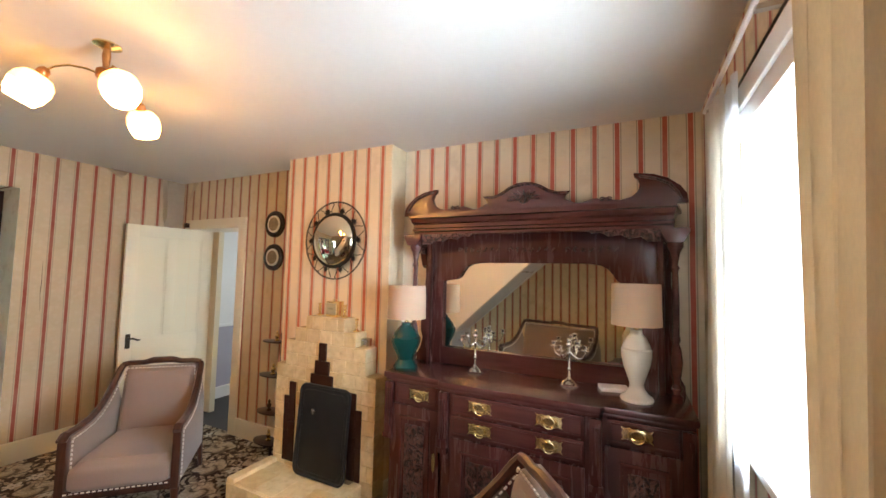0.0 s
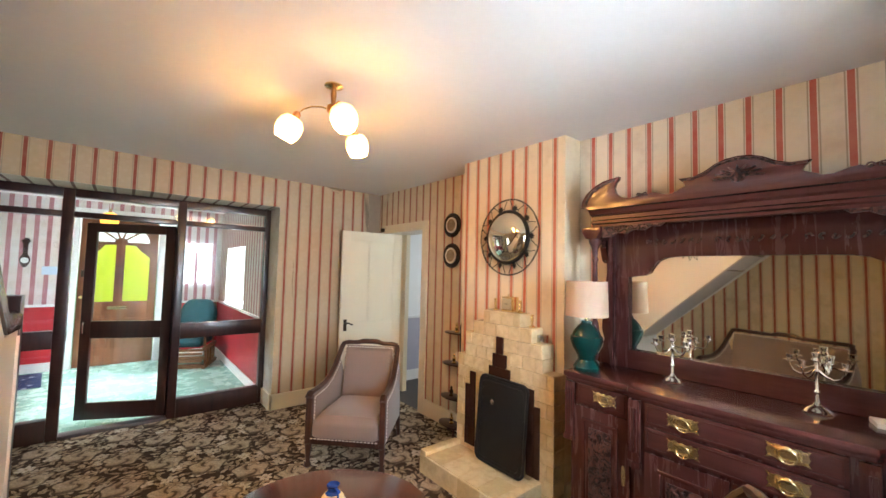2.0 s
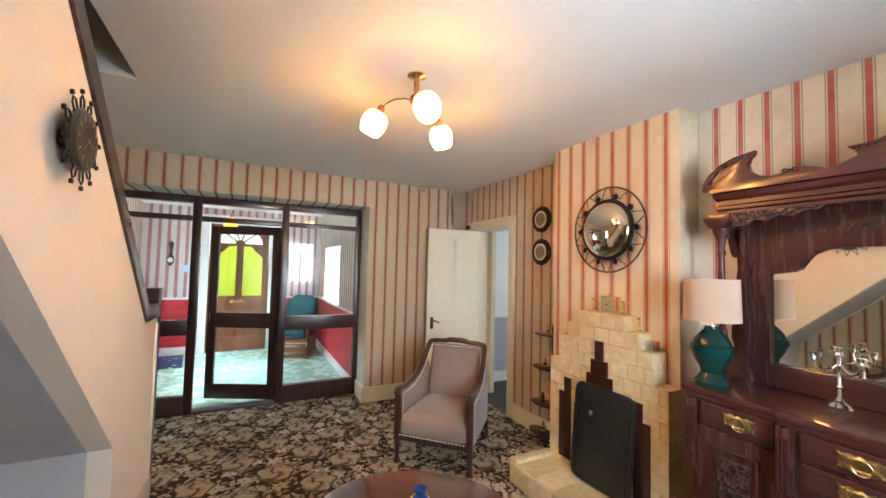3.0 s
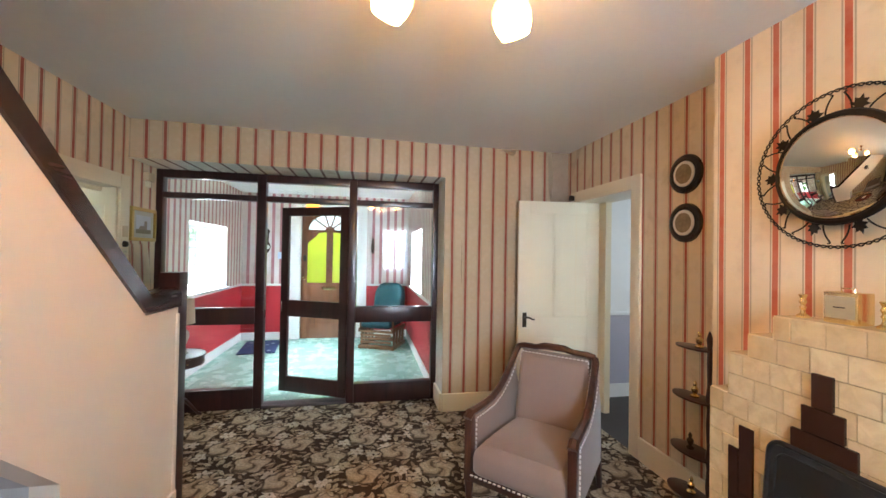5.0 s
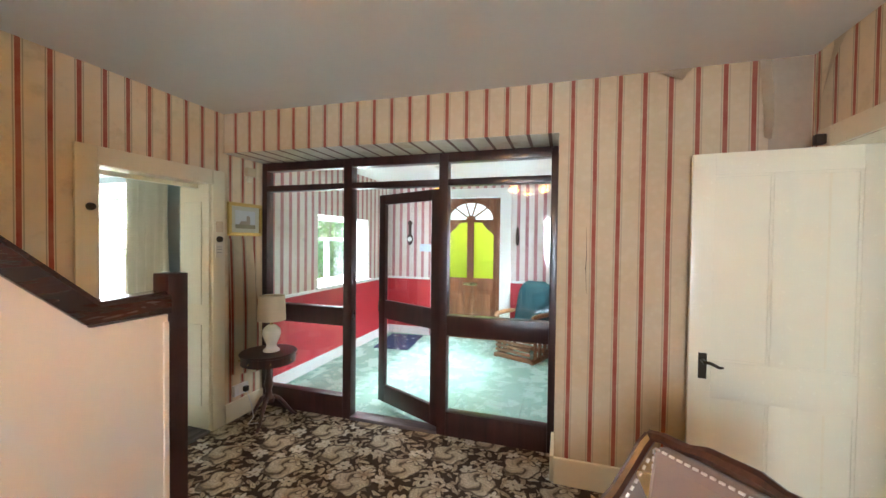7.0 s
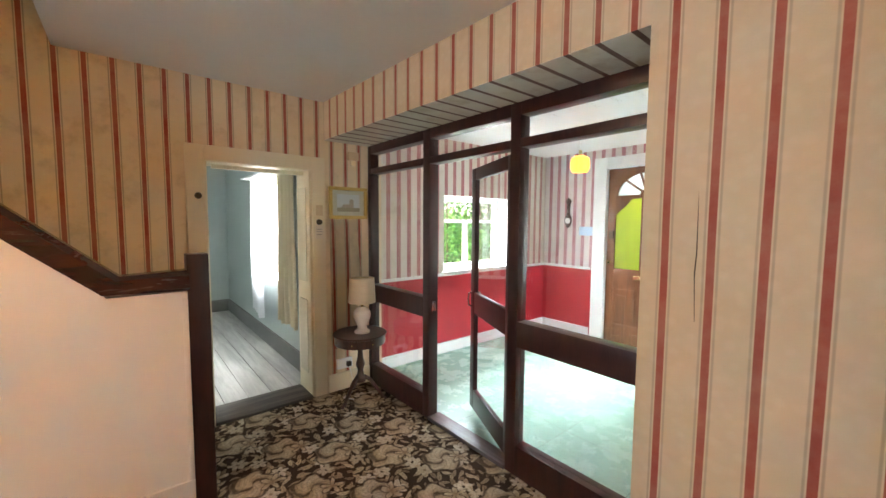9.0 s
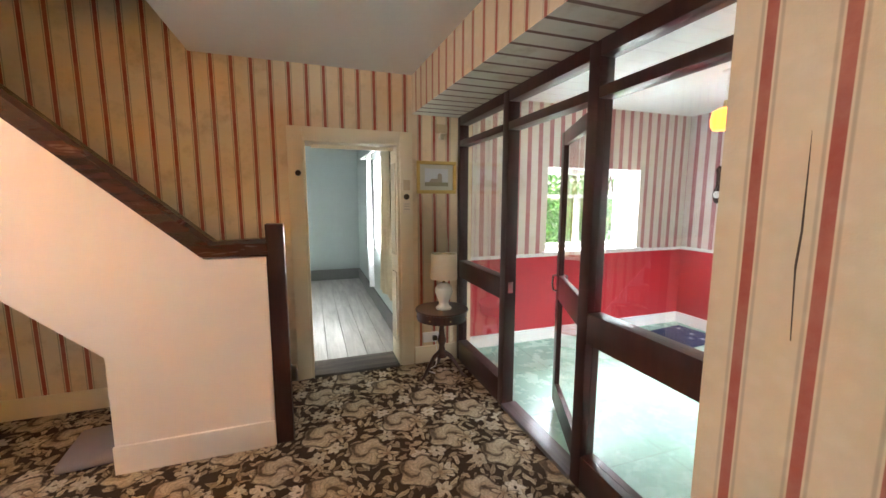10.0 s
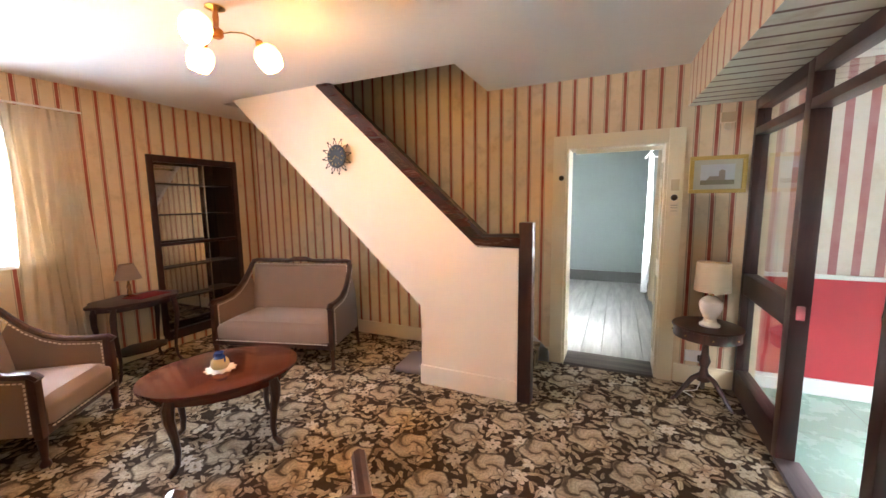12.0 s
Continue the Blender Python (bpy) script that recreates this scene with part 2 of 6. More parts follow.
# ---- materials ----
M_PAPER_S = wallpaper("striped_paper_s", 0, -3.775, 0.131, cream=(0.77, 0.64, 0.45))
# same paper with a darker cream: the wall's dimmer light is in the colour
M_PAPER_W_DIM = wallpaper("striped_paper_w_dimmed", 1, 1.745, 0.1365, red=(0.3, 0.05, 0.03), cream=(0.58, 0.465, 0.32), stain=0.3)
# paler copy for the reveals, porch light painted into its cream
M_PAPER_R_LIT = wallpaper("striped_paper_reveal_lit", 1, 1.745, 0.1365, red=(0.16, 0.07, 0.05), cream=(0.78, 0.77, 0.69), lines=False)
M_PAPER_E = wallpaper("striped_paper_e", 1, 0.805, 0.134)
M_PAPER_B = wallpaper("striped_paper_breast", 0, -1.957, 0.1315, 0.012, (0.5, 0.085, 0.03), (0.78, 0.66, 0.46), stain=0.3)
M_PAPER_A = wallpaper("striped_paper_alcove", 0, -0.482, 0.1275, 0.012, (0.5, 0.085, 0.05), (0.78, 0.7, 0.56), stain=0.3)
M_PAPER_N = wallpaper("striped_paper_n", 0, -3.36, 0.132, 0.009)
M_PORCH_X = wallpaper("porch_paper_x", 0, -5.24, 0.13, 0.024, (0.42, 0.15, 0.15), (0.72, 0.66, 0.6), False, 0.25)
M_PORCH_Y = wallpaper("porch_paper_y", 1, 0.0, 0.13, 0.024, (0.42, 0.15, 0.17), (0.72, 0.66, 0.66), False, 0.25)
M_PAINT_CREAM = plain("cream_gloss_paint", (0.76, 0.67, 0.48), 0.3, grain=60, vary=0.03, bump=0.03)
M_PAINT_DOOR = plain("old_cream_door_paint", (0.8, 0.73, 0.56), 0.25, grain=60, vary=0.02, bump=0.02)
M_SPANDREL = plain("pale_peach_wall_paint", (0.86, 0.73, 0.59), 0.6, grain=8, vary=0.06, bump=0.1, coarse=1.5)
M_CEILING = plain("ceiling_paint", (0.77, 0.75, 0.7), 0.8, grain=25, vary=0.07, bump=0.2, coarse=1.2)
M_WHITE = plain("white_paint", (0.8, 0.79, 0.77), 0.45, grain=20, vary=0.07)
M_RED = plain("red_dado_paint", (0.46, 0.025, 0.035), 0.4, grain=10, vary=0.12)
M_GREYROOM = plain("pale_blue_grey_wall_paint", (0.41, 0.47, 0.45), 0.8, grain=12, vary=0.08)
M_LILAC = plain("lilac_grey_dado_paint", (0.42, 0.4, 0.47), 0.6, grain=12, vary=0.06)
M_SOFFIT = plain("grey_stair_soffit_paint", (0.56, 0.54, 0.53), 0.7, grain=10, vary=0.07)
M_CARPET = carpet("floral_carpet")
M_DARKWOOD = wood("dark_stained_joinery", (0.02, 0.006, 0.005), (0.05, 0.014, 0.011), 0.3, 1.0, 2, 0.3)
M_GLASS = glass("clear_glass")
M_PLASTER = plain("bare_plaster", (0.42, 0.33, 0.24), 0.9, grain=30, vary=0.25, bump=0.4)


# ---- mesh helpers ----
def box(bm, x0, x1, y0, y1, z0, z1, m=None):
    """A box between two corners, in the space of m."""
    v = [bm.verts.new((x, y, z)) for x in (x0, x1) for y in (y0, y1) for z in (z0, z1)]
    if m is not None:
        bmesh.ops.transform(bm, matrix=m, verts=v)
    for f in ((0, 1, 3, 2), (4, 6, 7, 5), (0, 4, 5, 1), (2, 3, 7, 6), (0, 2, 6, 4), (1, 5, 7, 3)):
        bm.faces.new([v[k] for k in f])
    return v


def boxed(*dims, bevel=0.0, seg=2):
    bm = bmesh.new()
    box(bm, *dims)
    if bevel:
        bmesh.ops.bevel(bm, geom=bm.edges[:], offset=bevel, segments=seg, affect="EDGES", profile=0.6)
    return bm


def lathe(profile, n=24, m=None, bm=None):
    """Turns (radius, z) points round the local z axis."""
    bm = bm or bmesh.new()
    rings = []
    m = Matrix() if m is None else m
    for r, z in profile:
        rings.append([bm.verts.new(m @ Vector((max(r, 0.0004) * math.cos(2 * math.pi * k / n), max(r, 0.0004) * math.sin(2 * math.pi * k / n), z))) for k in range(n)])
    for a, b in zip(rings, rings[1:]):
        for k in range(n):
            bm.faces.new((a[k], a[(k + 1) % n], b[(k + 1) % n], b[k]))
    bm.faces.new(rings[0][::-1])
    bm.faces.new(rings[-1])
    return bm


def tube(points, radii, n=10, bm=None):
    """A round bar that follows points; radii is one number or one for each point."""
    bm = bm or bmesh.new()
    pts = [Vector(p) for p in points]
    radii = radii if isinstance(radii, (list, tuple)) else [radii] * len(pts)
    rings = []
    side = None
    for k, (p, r) in enumerate(zip(pts, radii)):
        way = (pts[min(k + 1, len(pts) - 1)] - pts[max(k - 1, 0)]).normalized()
        if side is None:
            side = way.orthogonal().normalized()
        side = (side - way * side.dot(way)).normalized()
        other = way.cross(side)
        rings.append([bm.verts.new(p + r * (math.cos(2 * math.pi * j / n) * side + math.sin(2 * math.pi * j / n) * other)) for j in range(n)])
    for a, b in zip(rings, rings[1:]):
        for j in range(n):
            bm.faces.new((a[j], a[(j + 1) % n], b[(j + 1) % n], b[j]))
    bm.faces.new(rings[0][::-1])
    bm.faces.new(rings[-1])
    return bm


def plate(outline, lo, hi, axis="y", bevel=0.0, bm=None):
    """A flat outline (u, v) given thickness. axis y: u is x and v is z; axis z: u is x, v is y; axis x: u is y, v is z."""
    fresh = bm is None
    bm = bm or bmesh.new()
    put = {"y": lambda u, v, d: (u, d, v), "z": lambda u, v, d: (u, v, d), "x": lambda u, v, d: (d, u, v)}[axis]
    a = [bm.verts.new(put(u, v, lo)) for u, v in outline]
    b = [bm.verts.new(put(u, v, hi)) for u, v in outline]
    n = len(outline)
    bm.faces.new(a)
    bm.faces.new(b[::-1])
    for k in range(n):
        bm.faces.new((a[k], b[k], b[(k + 1) % n], a[(k + 1) % n]))
    if fresh:
        bmesh.ops.recalc_face_normals(bm, faces=bm.faces[:])
        if bevel:
            edges = [e for e in bm.edges if len(e.link_faces) == 2 and e.calc_face_angle() > 0.9]
            bmesh.ops.bevel(bm, geom=edges, offset=bevel, segments=2, affect="EDGES", profile=0.6)
    return bm


def sweep(profile, path, bm=None, closed=False):
    """Carries a (side, up) profile along a path of points; side lies to the right of the way in the xy plane."""
    bm = bm or bmesh.new()
    pts = [Vector(p) for p in path]
    rings = []
    for k, p in enumerate(pts):
        a = pts[k - 1] if (k or closed) else p
        b = pts[(k + 1) % len(pts)] if (k < len(pts) - 1 or closed) else p
        way = (b - a).normalized()
        right = way.cross(Vector((0, 0, 1))).normalized()
        up = right.cross(way).normalized()
        rings.append([bm.verts.new(p + right * s + up * u) for s, u in profile])
    n = len(profile)
    pairs = list(zip(rings, rings[1:])) + ([(rings[-1], rings[0])] if closed else [])
    for a, b in pairs:
        for j in range(n):
            bm.faces.new((a[j], a[(j + 1) % n], b[(j + 1) % n], b[j]))
    if not closed:
        bm.faces.new(rings[0][::-1])
        bm.faces.new(rings[-1])
    bmesh.ops.recalc_face_normals(bm, faces=bm.faces[:])
    return bm


def mesh_of(name, bm, mats, smooth=True):
    data = bpy.data.meshes.new(name)
    bm.normal_update()
    if smooth:
        for f in bm.faces:
            f.smooth = True
        for e in bm.edges:
            if len(e.link_faces) == 2 and e.calc_face_angle(0) > 0.6:
                e.smooth = False
    bm.to_mesh(data)
    bm.free()
    for m in mats if isinstance(mats, (list, tuple)) else [mats]:
        data.materials.append(m)
    return data


def part(name, bm, material, parent, label="", m=None, smooth=True):
    ob = new(name, mesh_of(name, bm, material, smooth))
    ob.parent = parent
    if m is not None:
        ob.matrix_basis = m
    return tagged(ob, label)


def thing(name, label, category, m=None, group=""):
    ob = new(name)
    ob.empty_display_size = 0.1
    if m is not None:
        ob.matrix_basis = m
    return tagged(ob, label, category, group)


def structure(name, bm, mats, label="", category="wall", smooth=False):
    return tagged(new(name, mesh_of(name, bm, mats, smooth)), label, category, kind="structure")


def wall(name, axis, t0, t1, a0, a1, z0, z1, holes, mats, label="", category="wall"):
    """A thick wall across axis ('x' or 'y') between t0 and t1, running a0..a1, with holes (a0, a1, z0, z1).
    mats: the face at t0, the face at t1, and the reveals."""
    us = sorted({a0, a1, *[u for h in holes for u in h[:2]]})
    vs = sorted({z0, z1, *[v for h in holes for v in h[2:]]})
    us, vs = [u for u in us if a0 <= u <= a1], [v for v in vs if z0 <= v <= z1]
    bm = bmesh.new()

    def solid(i, j):
        if not (0 <= i < len(us) - 1 and 0 <= j < len(vs) - 1):
            return False
        u, v = (us[i] + us[i + 1]) / 2, (vs[j] + vs[j + 1]) / 2
        return not any(h[0] < u < h[1] and h[2] < v < h[3] for h in holes)

    def quad(pts, index):
        f = bm.faces.new([bm.verts.new((d, u, v) if axis == "x" else (u, d, v)) for u, v, d in pts])
        f.material_index = index

    for i in range(len(us) - 1):
        for j in range(len(vs) - 1):
            if not solid(i, j):
                continue
            u0, u1, v0, v1 = us[i], us[i + 1], vs[j], vs[j + 1]
            quad([(u0, v0, t0), (u0, v1, t0), (u1, v1, t0), (u1, v0, t0)], 0)
            quad([(u0, v0, t1), (u1, v0, t1), (u1, v1, t1), (u0, v1, t1)], 1)
            if not solid(i - 1, j):
                quad([(u0, v0, t0), (u0, v0, t1), (u0, v1, t1), (u0, v1, t0)], 2)
            if not solid(i + 1, j):
                quad([(u1, v0, t0), (u1, v1, t0), (u1, v1, t1), (u1, v0, t1)], 2)
            if not solid(i, j - 1):
                quad([(u0, v0, t0), (u1, v0, t0), (u1, v0, t1), (u0, v0, t1)], 2)
            if not solid(i, j + 1):
                quad([(u0, v1, t0), (u0, v1, t1), (u1, v1, t1), (u1, v1, t0)], 2)
    bmesh.ops.remove_doubles(bm, verts=bm.verts[:], dist=0.0001)
    bmesh.ops.recalc_face_normals(bm, faces=bm.faces[:])
    return structure(name, bm, mats, label, category)


# ---- the sitting room's shell ----
XW, XE, YS, YN, YB, YA, ZC = -4.36, 0.46, -1.11, 2.83, 2.585, 2.78, 2.57
XSCR = -4.83
wall("wall_south", "y", YS - 0.3, YS, XSCR - 0.1, XE + 0.5, 0, 5.2, [(-4.245, -3.46, 0, 1.982)], [M_GREYROOM, M_PAPER_S, M_PAINT_CREAM], "cream wallpaper with thin red stripes, aged")
west = wall("wall_west", "x", -4.9, XW, YS, YN + 0.3, 0, ZC + 0.3, [(YS - 1, 1.53, -1, 2.25)], [M_PORCH_Y, M_PAPER_W_DIM, M_PAPER_R_LIT], "cream wallpaper with thin red stripes, aged")
for v in west.data.vertices:
    v.co.x -= 0.09 * min(1.0, max(0.0, (v.co.y - YS) / 2.64))
wall("wall_north", "y", YN, YN + 0.3, XW - 0.2, -2.4, 0, ZC + 0.3, [(-4.27, -3.47, -1, 2.04)], [M_PAPER_N, M_WHITE, M_PAINT_CREAM], "cream wallpaper with thin brown-red stripes")
wall("chimney_breast", "y", YB, YN + 0.3, -2.53, -1.48, 0, ZC + 0.3, [], [M_PAPER_B, M_WHITE, M_PAPER_B], "chimney breast papered in red and cream stripes")
wall("wall_alcove", "y", YA, YN + 0.3, -1.6, XE + 0.5, 0, ZC + 0.3, [], [M_PAPER_A, M_WHITE, M_PAPER_A], "alcove wallpaper with red stripes")
wall("wall_east", "x", XE, XE + 0.5, YS, YN + 0.3, 0, ZC + 0.3, [(1.0, 1.95, 1.07, 2.13), (-0.806, 0.174, 0.08, 2.04)], [M_PAPER_E, M_WHITE, M_WHITE], "cream wallpaper with thin red stripes")
bm = bmesh.new()
for x0, x1, y0, y1 in ((XW - 0.6, -2.72, YS, YN + 0.3), (-2.72, XE + 0.1, -0.3, YN + 0.3), (-0.1, XE + 0.1, YS, -0.3)):
    box(bm, x0, x1, y0, y1, ZC, ZC + 0.28)
structure("ceiling", bm, M_CEILING, "off-white painted ceiling with an open stairwell", "ceiling")
structure("floor", boxed(XSCR - 0.0, XE + 0.5, YS - 0.02, YN + 0.02, -0.1, 0), M_CARPET, "dark floral patterned carpet, worn", "carpet")

# upstairs shell round the stairwell
wall("wall_upper_north", "y", -0.3, -0.2, -2.72, XE + 0.5, ZC + 0.28, 5.2, [], [M_WHITE, M_WHITE, M_WHITE], "plain upstairs wall")
wall("wall_upper_east", "x", XE, XE + 0.1, YS, -0.2, ZC + 0.28, 5.2, [], [M_WHITE, M_WHITE, M_WHITE], "plain upstairs wall")
wall("wall_upper_west", "x", -2.82, -2.72, YS, -0.2, ZC + 0.28, 5.2, [], [M_WHITE, M_WHITE, M_WHITE], "plain upstairs wall")
structure("ceiling_upper", boxed(-2.9, XE + 0.2, YS - 0.1, -0.1, 5.2, 5.3), M_CEILING, "plain upstairs ceiling", "ceiling")

# ---- the porch's shell ----
PW, PS, PN, PC = -7.82, -1.27, 1.53, 2.5
DADO = 0.92
wall("porch_wall_south", "y", PS - 0.4, PS, PW - 0.3, -4.9, 0, PC + 0.2, [(-7.1, -5.86, 0.97, 1.86)], [M_WHITE, M_PORCH_X, M_WHITE], "porch wallpaper with pink stripes")
wall("porch_wall_north", "y", PN, PN + 0.4, PW - 0.3, -4.9, 0, PC + 0.2, [(-7.22, -5.98, 0.97, 1.86)], [M_PORCH_X, M_WHITE, M_WHITE], "porch wallpaper with pink stripes")
wall("porch_wall_west", "x", PW - 0.3, PW, PS - 0.4, PN + 0.4, 0, PC + 0.2, [(-0.42, 0.72, -1, 2.32)], [M_WHITE, M_PORCH_Y, M_WHITE], "porch wallpaper with pink stripes")
structure("porch_ceiling", boxed(PW - 0.3, -4.9, PS - 0.4, PN + 0.4, PC, PC + 0.1), M_WHITE, "white porch ceiling", "ceiling")
n = Nodes("pale_green_lino")
c = n.coords()
fleck, worn, cloud = n.noise(c, 55, 5, 0.7), n.noise(c, 5, 6, 0.65), n.noise(c, 1.2, 4)
lino = n.mix(n.ramp(cloud, (0.35, 0.0), (0.7, 1.0)), (0.36, 0.57, 0.47), (0.39, 0.61, 0.52))
lino = n.mix(n.maths("MULTIPLY", n.ramp(fleck, (0.56, 0.0), (0.68, 1.0)), 0.18), lino, (0.26, 0.42, 0.33))
lino = n.mix(n.maths("MULTIPLY", n.ramp(worn, (0.55, 0.0), (0.78, 1.0)), 0.22), lino, (0.42, 0.57, 0.45))
cell = n.add("TexBrick")
cell.offset = 0.0
for key, value in (("Scale", 1.0), ("Mortar Size", 0.003), ("Brick Width", 0.61), ("Row Height", 0.61), ("Color1", (1, 1, 1, 1)), ("Color2", (1, 1, 1, 1)), ("Mortar", (0, 0, 0, 1))):
    cell.inputs[key].default_value = value
n.link(c, cell.inputs["Vector"])
lino = n.mix(n.maths("MULTIPLY", cell.outputs["Fac"], 0.45), lino, (0.14, 0.18, 0.14))
n.surface(lino, n.ramp(worn, (0.4, 0.2), (0.7, 0.38)))
n.bump(n.maths("SUBTRACT", fleck, cell.outputs["Fac"]), 0.12, 0.002)
M_PORCHFLOOR = n.mat
structure("porch_floor", boxed(PW - 0.3, XSCR, PS - 0.4, PN + 0.4, -0.1, -0.004), M_PORCHFLOOR, "pale green worn lino floor", "floor")
for nm, d in (("porch_dado_south", (PW, -4.9, PS, PS + 0.006, 0.1, DADO)), ("porch_dado_north", (PW, -4.9, PN - 0.006, PN, 0.1, DADO)),
              ("porch_dado_west", (PW, PW + 0.006, PS, -0.44, 0.1, DADO)), ("porch_dado_west", (PW, PW + 0.006, 0.74, PN, 0.1, DADO))):
    structure(nm, boxed(*d), M_RED, "red painted dado", "dado")
for nm, d in (("baseboard", (PW, -4.9, PS, PS + 0.02, 0, 0.13)), ("baseboard", (PW, -4.9, PN - 0.02, PN, 0, 0.13)), ("baseboard", (PW, PW + 0.02, PS, -0.52, 0, 0.13)), ("baseboard", (PW, PW + 0.02, 0.82, PN, 0, 0.13)),
              ("trim", (PW, -4.9, PS, PS + 0.022, DADO, DADO + 0.035)), ("trim", (PW, -4.9, PN - 0.022, PN, DADO, DADO + 0.035)), ("trim", (PW, PW + 0.022, PS, -0.52, DADO, DADO + 0.035)), ("trim", (PW, PW + 0.022, 0.82, PN, DADO, DADO + 0.035))):
    structure(nm, boxed(*d, bevel=0.006), M_WHITE, "white painted woodwork", nm)

# ---- side room and passage beyond the two doors ----
M_BOARDS = wood("grey_bare_boards", (0.36, 0.35, 0.335), (0.58, 0.57, 0.54), 0.7, 0.6, 1)
wall("side_room_wall_west", "x", -4.8, -4.36, -5.6, YS - 0.3, 0, 2.6, [(-3.25, -2.2, 0.85, 2.05)], [M_WHITE, M_GREYROOM, M_WHITE], "pale blue-grey wall")
wall("side_room_wall_south", "y", -5.55, -5.25, -4.4, -1.4, 0, 2.6, [], [M_WHITE, M_GREYROOM, M_WHITE], "pale blue-grey wall")
wall("side_room_wall_east", "x", -1.7, -1.4, -5.6, YS - 0.3, 0, 2.6, [], [M_GREYROOM, M_WHITE, M_WHITE], "pale blue-grey wall")
structure("side_room_ceiling", boxed(-4.8, -1.4, -5.6, YS - 0.3, 2.5, 2.6), M_CEILING, "plain ceiling", "ceiling")
wall("passage_wall_west", "x", -4.75, -4.56, YN + 0.3, 5.1, 0, 2.6, [], [M_WHITE, M_WHITE, M_WHITE], "white wall over a lilac dado")
# the window hole is invented, to go with the passage fill lamp
wall("passage_wall_north", "y", 4.8, 5.1, -4.6, -2.2, 0, 2.6, [(-3.4, -2.6, 1.0, 2.0)], [M_WHITE, M_WHITE, M_WHITE], "white wall with an added window, out of view")
wall("passage_wall_east", "x", -2.3, -2.1, YN + 0.3, 5.1, 0, 2.6, [], [M_WHITE, M_WHITE, M_WHITE], "white wall")
structure("passage_ceiling", boxed(-4.75, -2.1, YN + 0.2, 5.1, 2.5, 2.6), M_CEILING, "plain ceiling", "ceiling")
structure("passage_floor", boxed(-4.75, -2.1, YN + 0.02, 5.1, -0.1, -0.006), plain("dark_slate_floor", (0.045, 0.04, 0.04), 0.6, grain=12, vary=0.4), "dark passage floor", "floor")
structure("passage_dado", boxed(-4.56, -4.554, YN + 0.3, 4.8, 0, 0.88), M_LILAC, "lilac-grey painted dado", "dado")
structure("trim", boxed(-4.56, -4.535, YN + 0.3, 4.8, 0.88, 0.92, bevel=0.008), M_WHITE, "white dado rail", "trim")
structure("baseboard", boxed(-4.56, -4.54, YN + 0.3, 4.8, 0, 0.14), M_WHITE, "white skirting", "baseboard")

# ---- outside ----
M_GRASS = plain("rough_grass", (0.09, 0.16, 0.03), 0.9, grain=30, vary=0.5, bump=0.6)
structure("ground", boxed(-400, 400, -400, 400, -0.6, -0.12), M_GRASS, "grass outside the house", "ground")

# ---- stairs ----
SY0, SY1 = -0.237, -0.33
sp = [(-3.245, 0.0), (-2.425, 0.0), (-2.425, 0.676), (-0.33, 2.57), (-1.41, 2.57), (-2.928, 1.185), (-3.245, 1.185)]
staircase = thing("staircase", "enclosed staircase with a pale painted side, dark handrail and carpeted treads", "staircase")
part("side_panel", plate(sp, SY1, SY0), M_SPANDREL, staircase, "pale peach painted spandrel")
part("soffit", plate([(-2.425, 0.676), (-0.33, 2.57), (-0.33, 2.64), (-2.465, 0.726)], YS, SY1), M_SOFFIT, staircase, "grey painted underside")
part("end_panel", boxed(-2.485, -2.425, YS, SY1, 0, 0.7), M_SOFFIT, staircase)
for k in range(15):
    x, z = -3.25 + 0.216 * k, 0.188 * (k + 1)
    bm = boxed(x - 0.02, x + 0.2, YS + 0.022, SY1 - 0.002, z - 0.03, z, bevel=0.012)
    box(bm, x, x + 0.015, YS + 0.022, SY1 - 0.002, z - 0.17, z - 0.03)
    part("tread", bm, M_CARPET, staircase, "carpeted tread")

RAIL_WOOD = wood("dark_brown_handrail", (0.024, 0.008, 0.006), (0.06, 0.019, 0.012), 0.25, 1.0, 0, 0.45)
rail = [(-3.255, -0.283, 1.24), (-2.943, -0.283, 1.24), (-1.46, -0.283, 2.595)]
part("handrail", sweep([(-0.06, -0.05), (0.07, -0.05), (0.085, -0.038), (0.085, -0.022), (0.057, -0.016), (0.057, -0.004), (0.079, 0.002), (0.079, 0.02), (0.058, 0.03), (0.05, 0.055), (-0.035, 0.055), (-0.06, 0.03)], rail), RAIL_WOOD, staircase, "dark brown moulded handrail")
part("trim", sweep([(0.0, -0.058), (0.056, -0.058), (0.062, -0.045), (0.057, -0.032), (0.062, -0.024), (0.074, -0.01), (0.062, 0.002), (0.068, 0.02), (0.0, 0.03)], [(-3.255, -0.283, 1.165), (-2.933, -0.283, 1.165), (-1.44, -0.283, 2.53)]), M_SPANDREL, staircase)
part("trim", boxed(-3.245, -3.22, SY0, SY0 + 0.012, 0.16, 1.15, bevel=0.004), M_SPANDREL, staircase)
part("skirting", boxed(-3.245, -2.42, SY0, SY0 + 0.018, 0.0, 0.165, bevel=0.005), M_SPANDREL, staircase)
bm = boxed(-3.345, -3.245, -0.335, -0.232, 0.0, 1.378, bevel=0.004)
part("newel_post", bm, M_DARKWOOD, staircase, "dark square newel post")
part("wall_string", plate([(-3.4, 0.0), (-3.2, 0.0), (-0.2, 2.62), (-0.2, 2.84), (-3.33, 0.12)], YS, YS + 0.02), M_WHITE, staircase)

# ---- raised panels on the jamb of the side room's doorway ----
for z0, z1 in ((0.2, 0.86), (1.02, 1.84)):
    structure("trim", boxed(-4.224, -4.215, YS - 0.25, YS - 0.07, z0, z1, bevel=0.004), M_PAINT_DOOR, "cream raised panel on a door jamb", "trim")

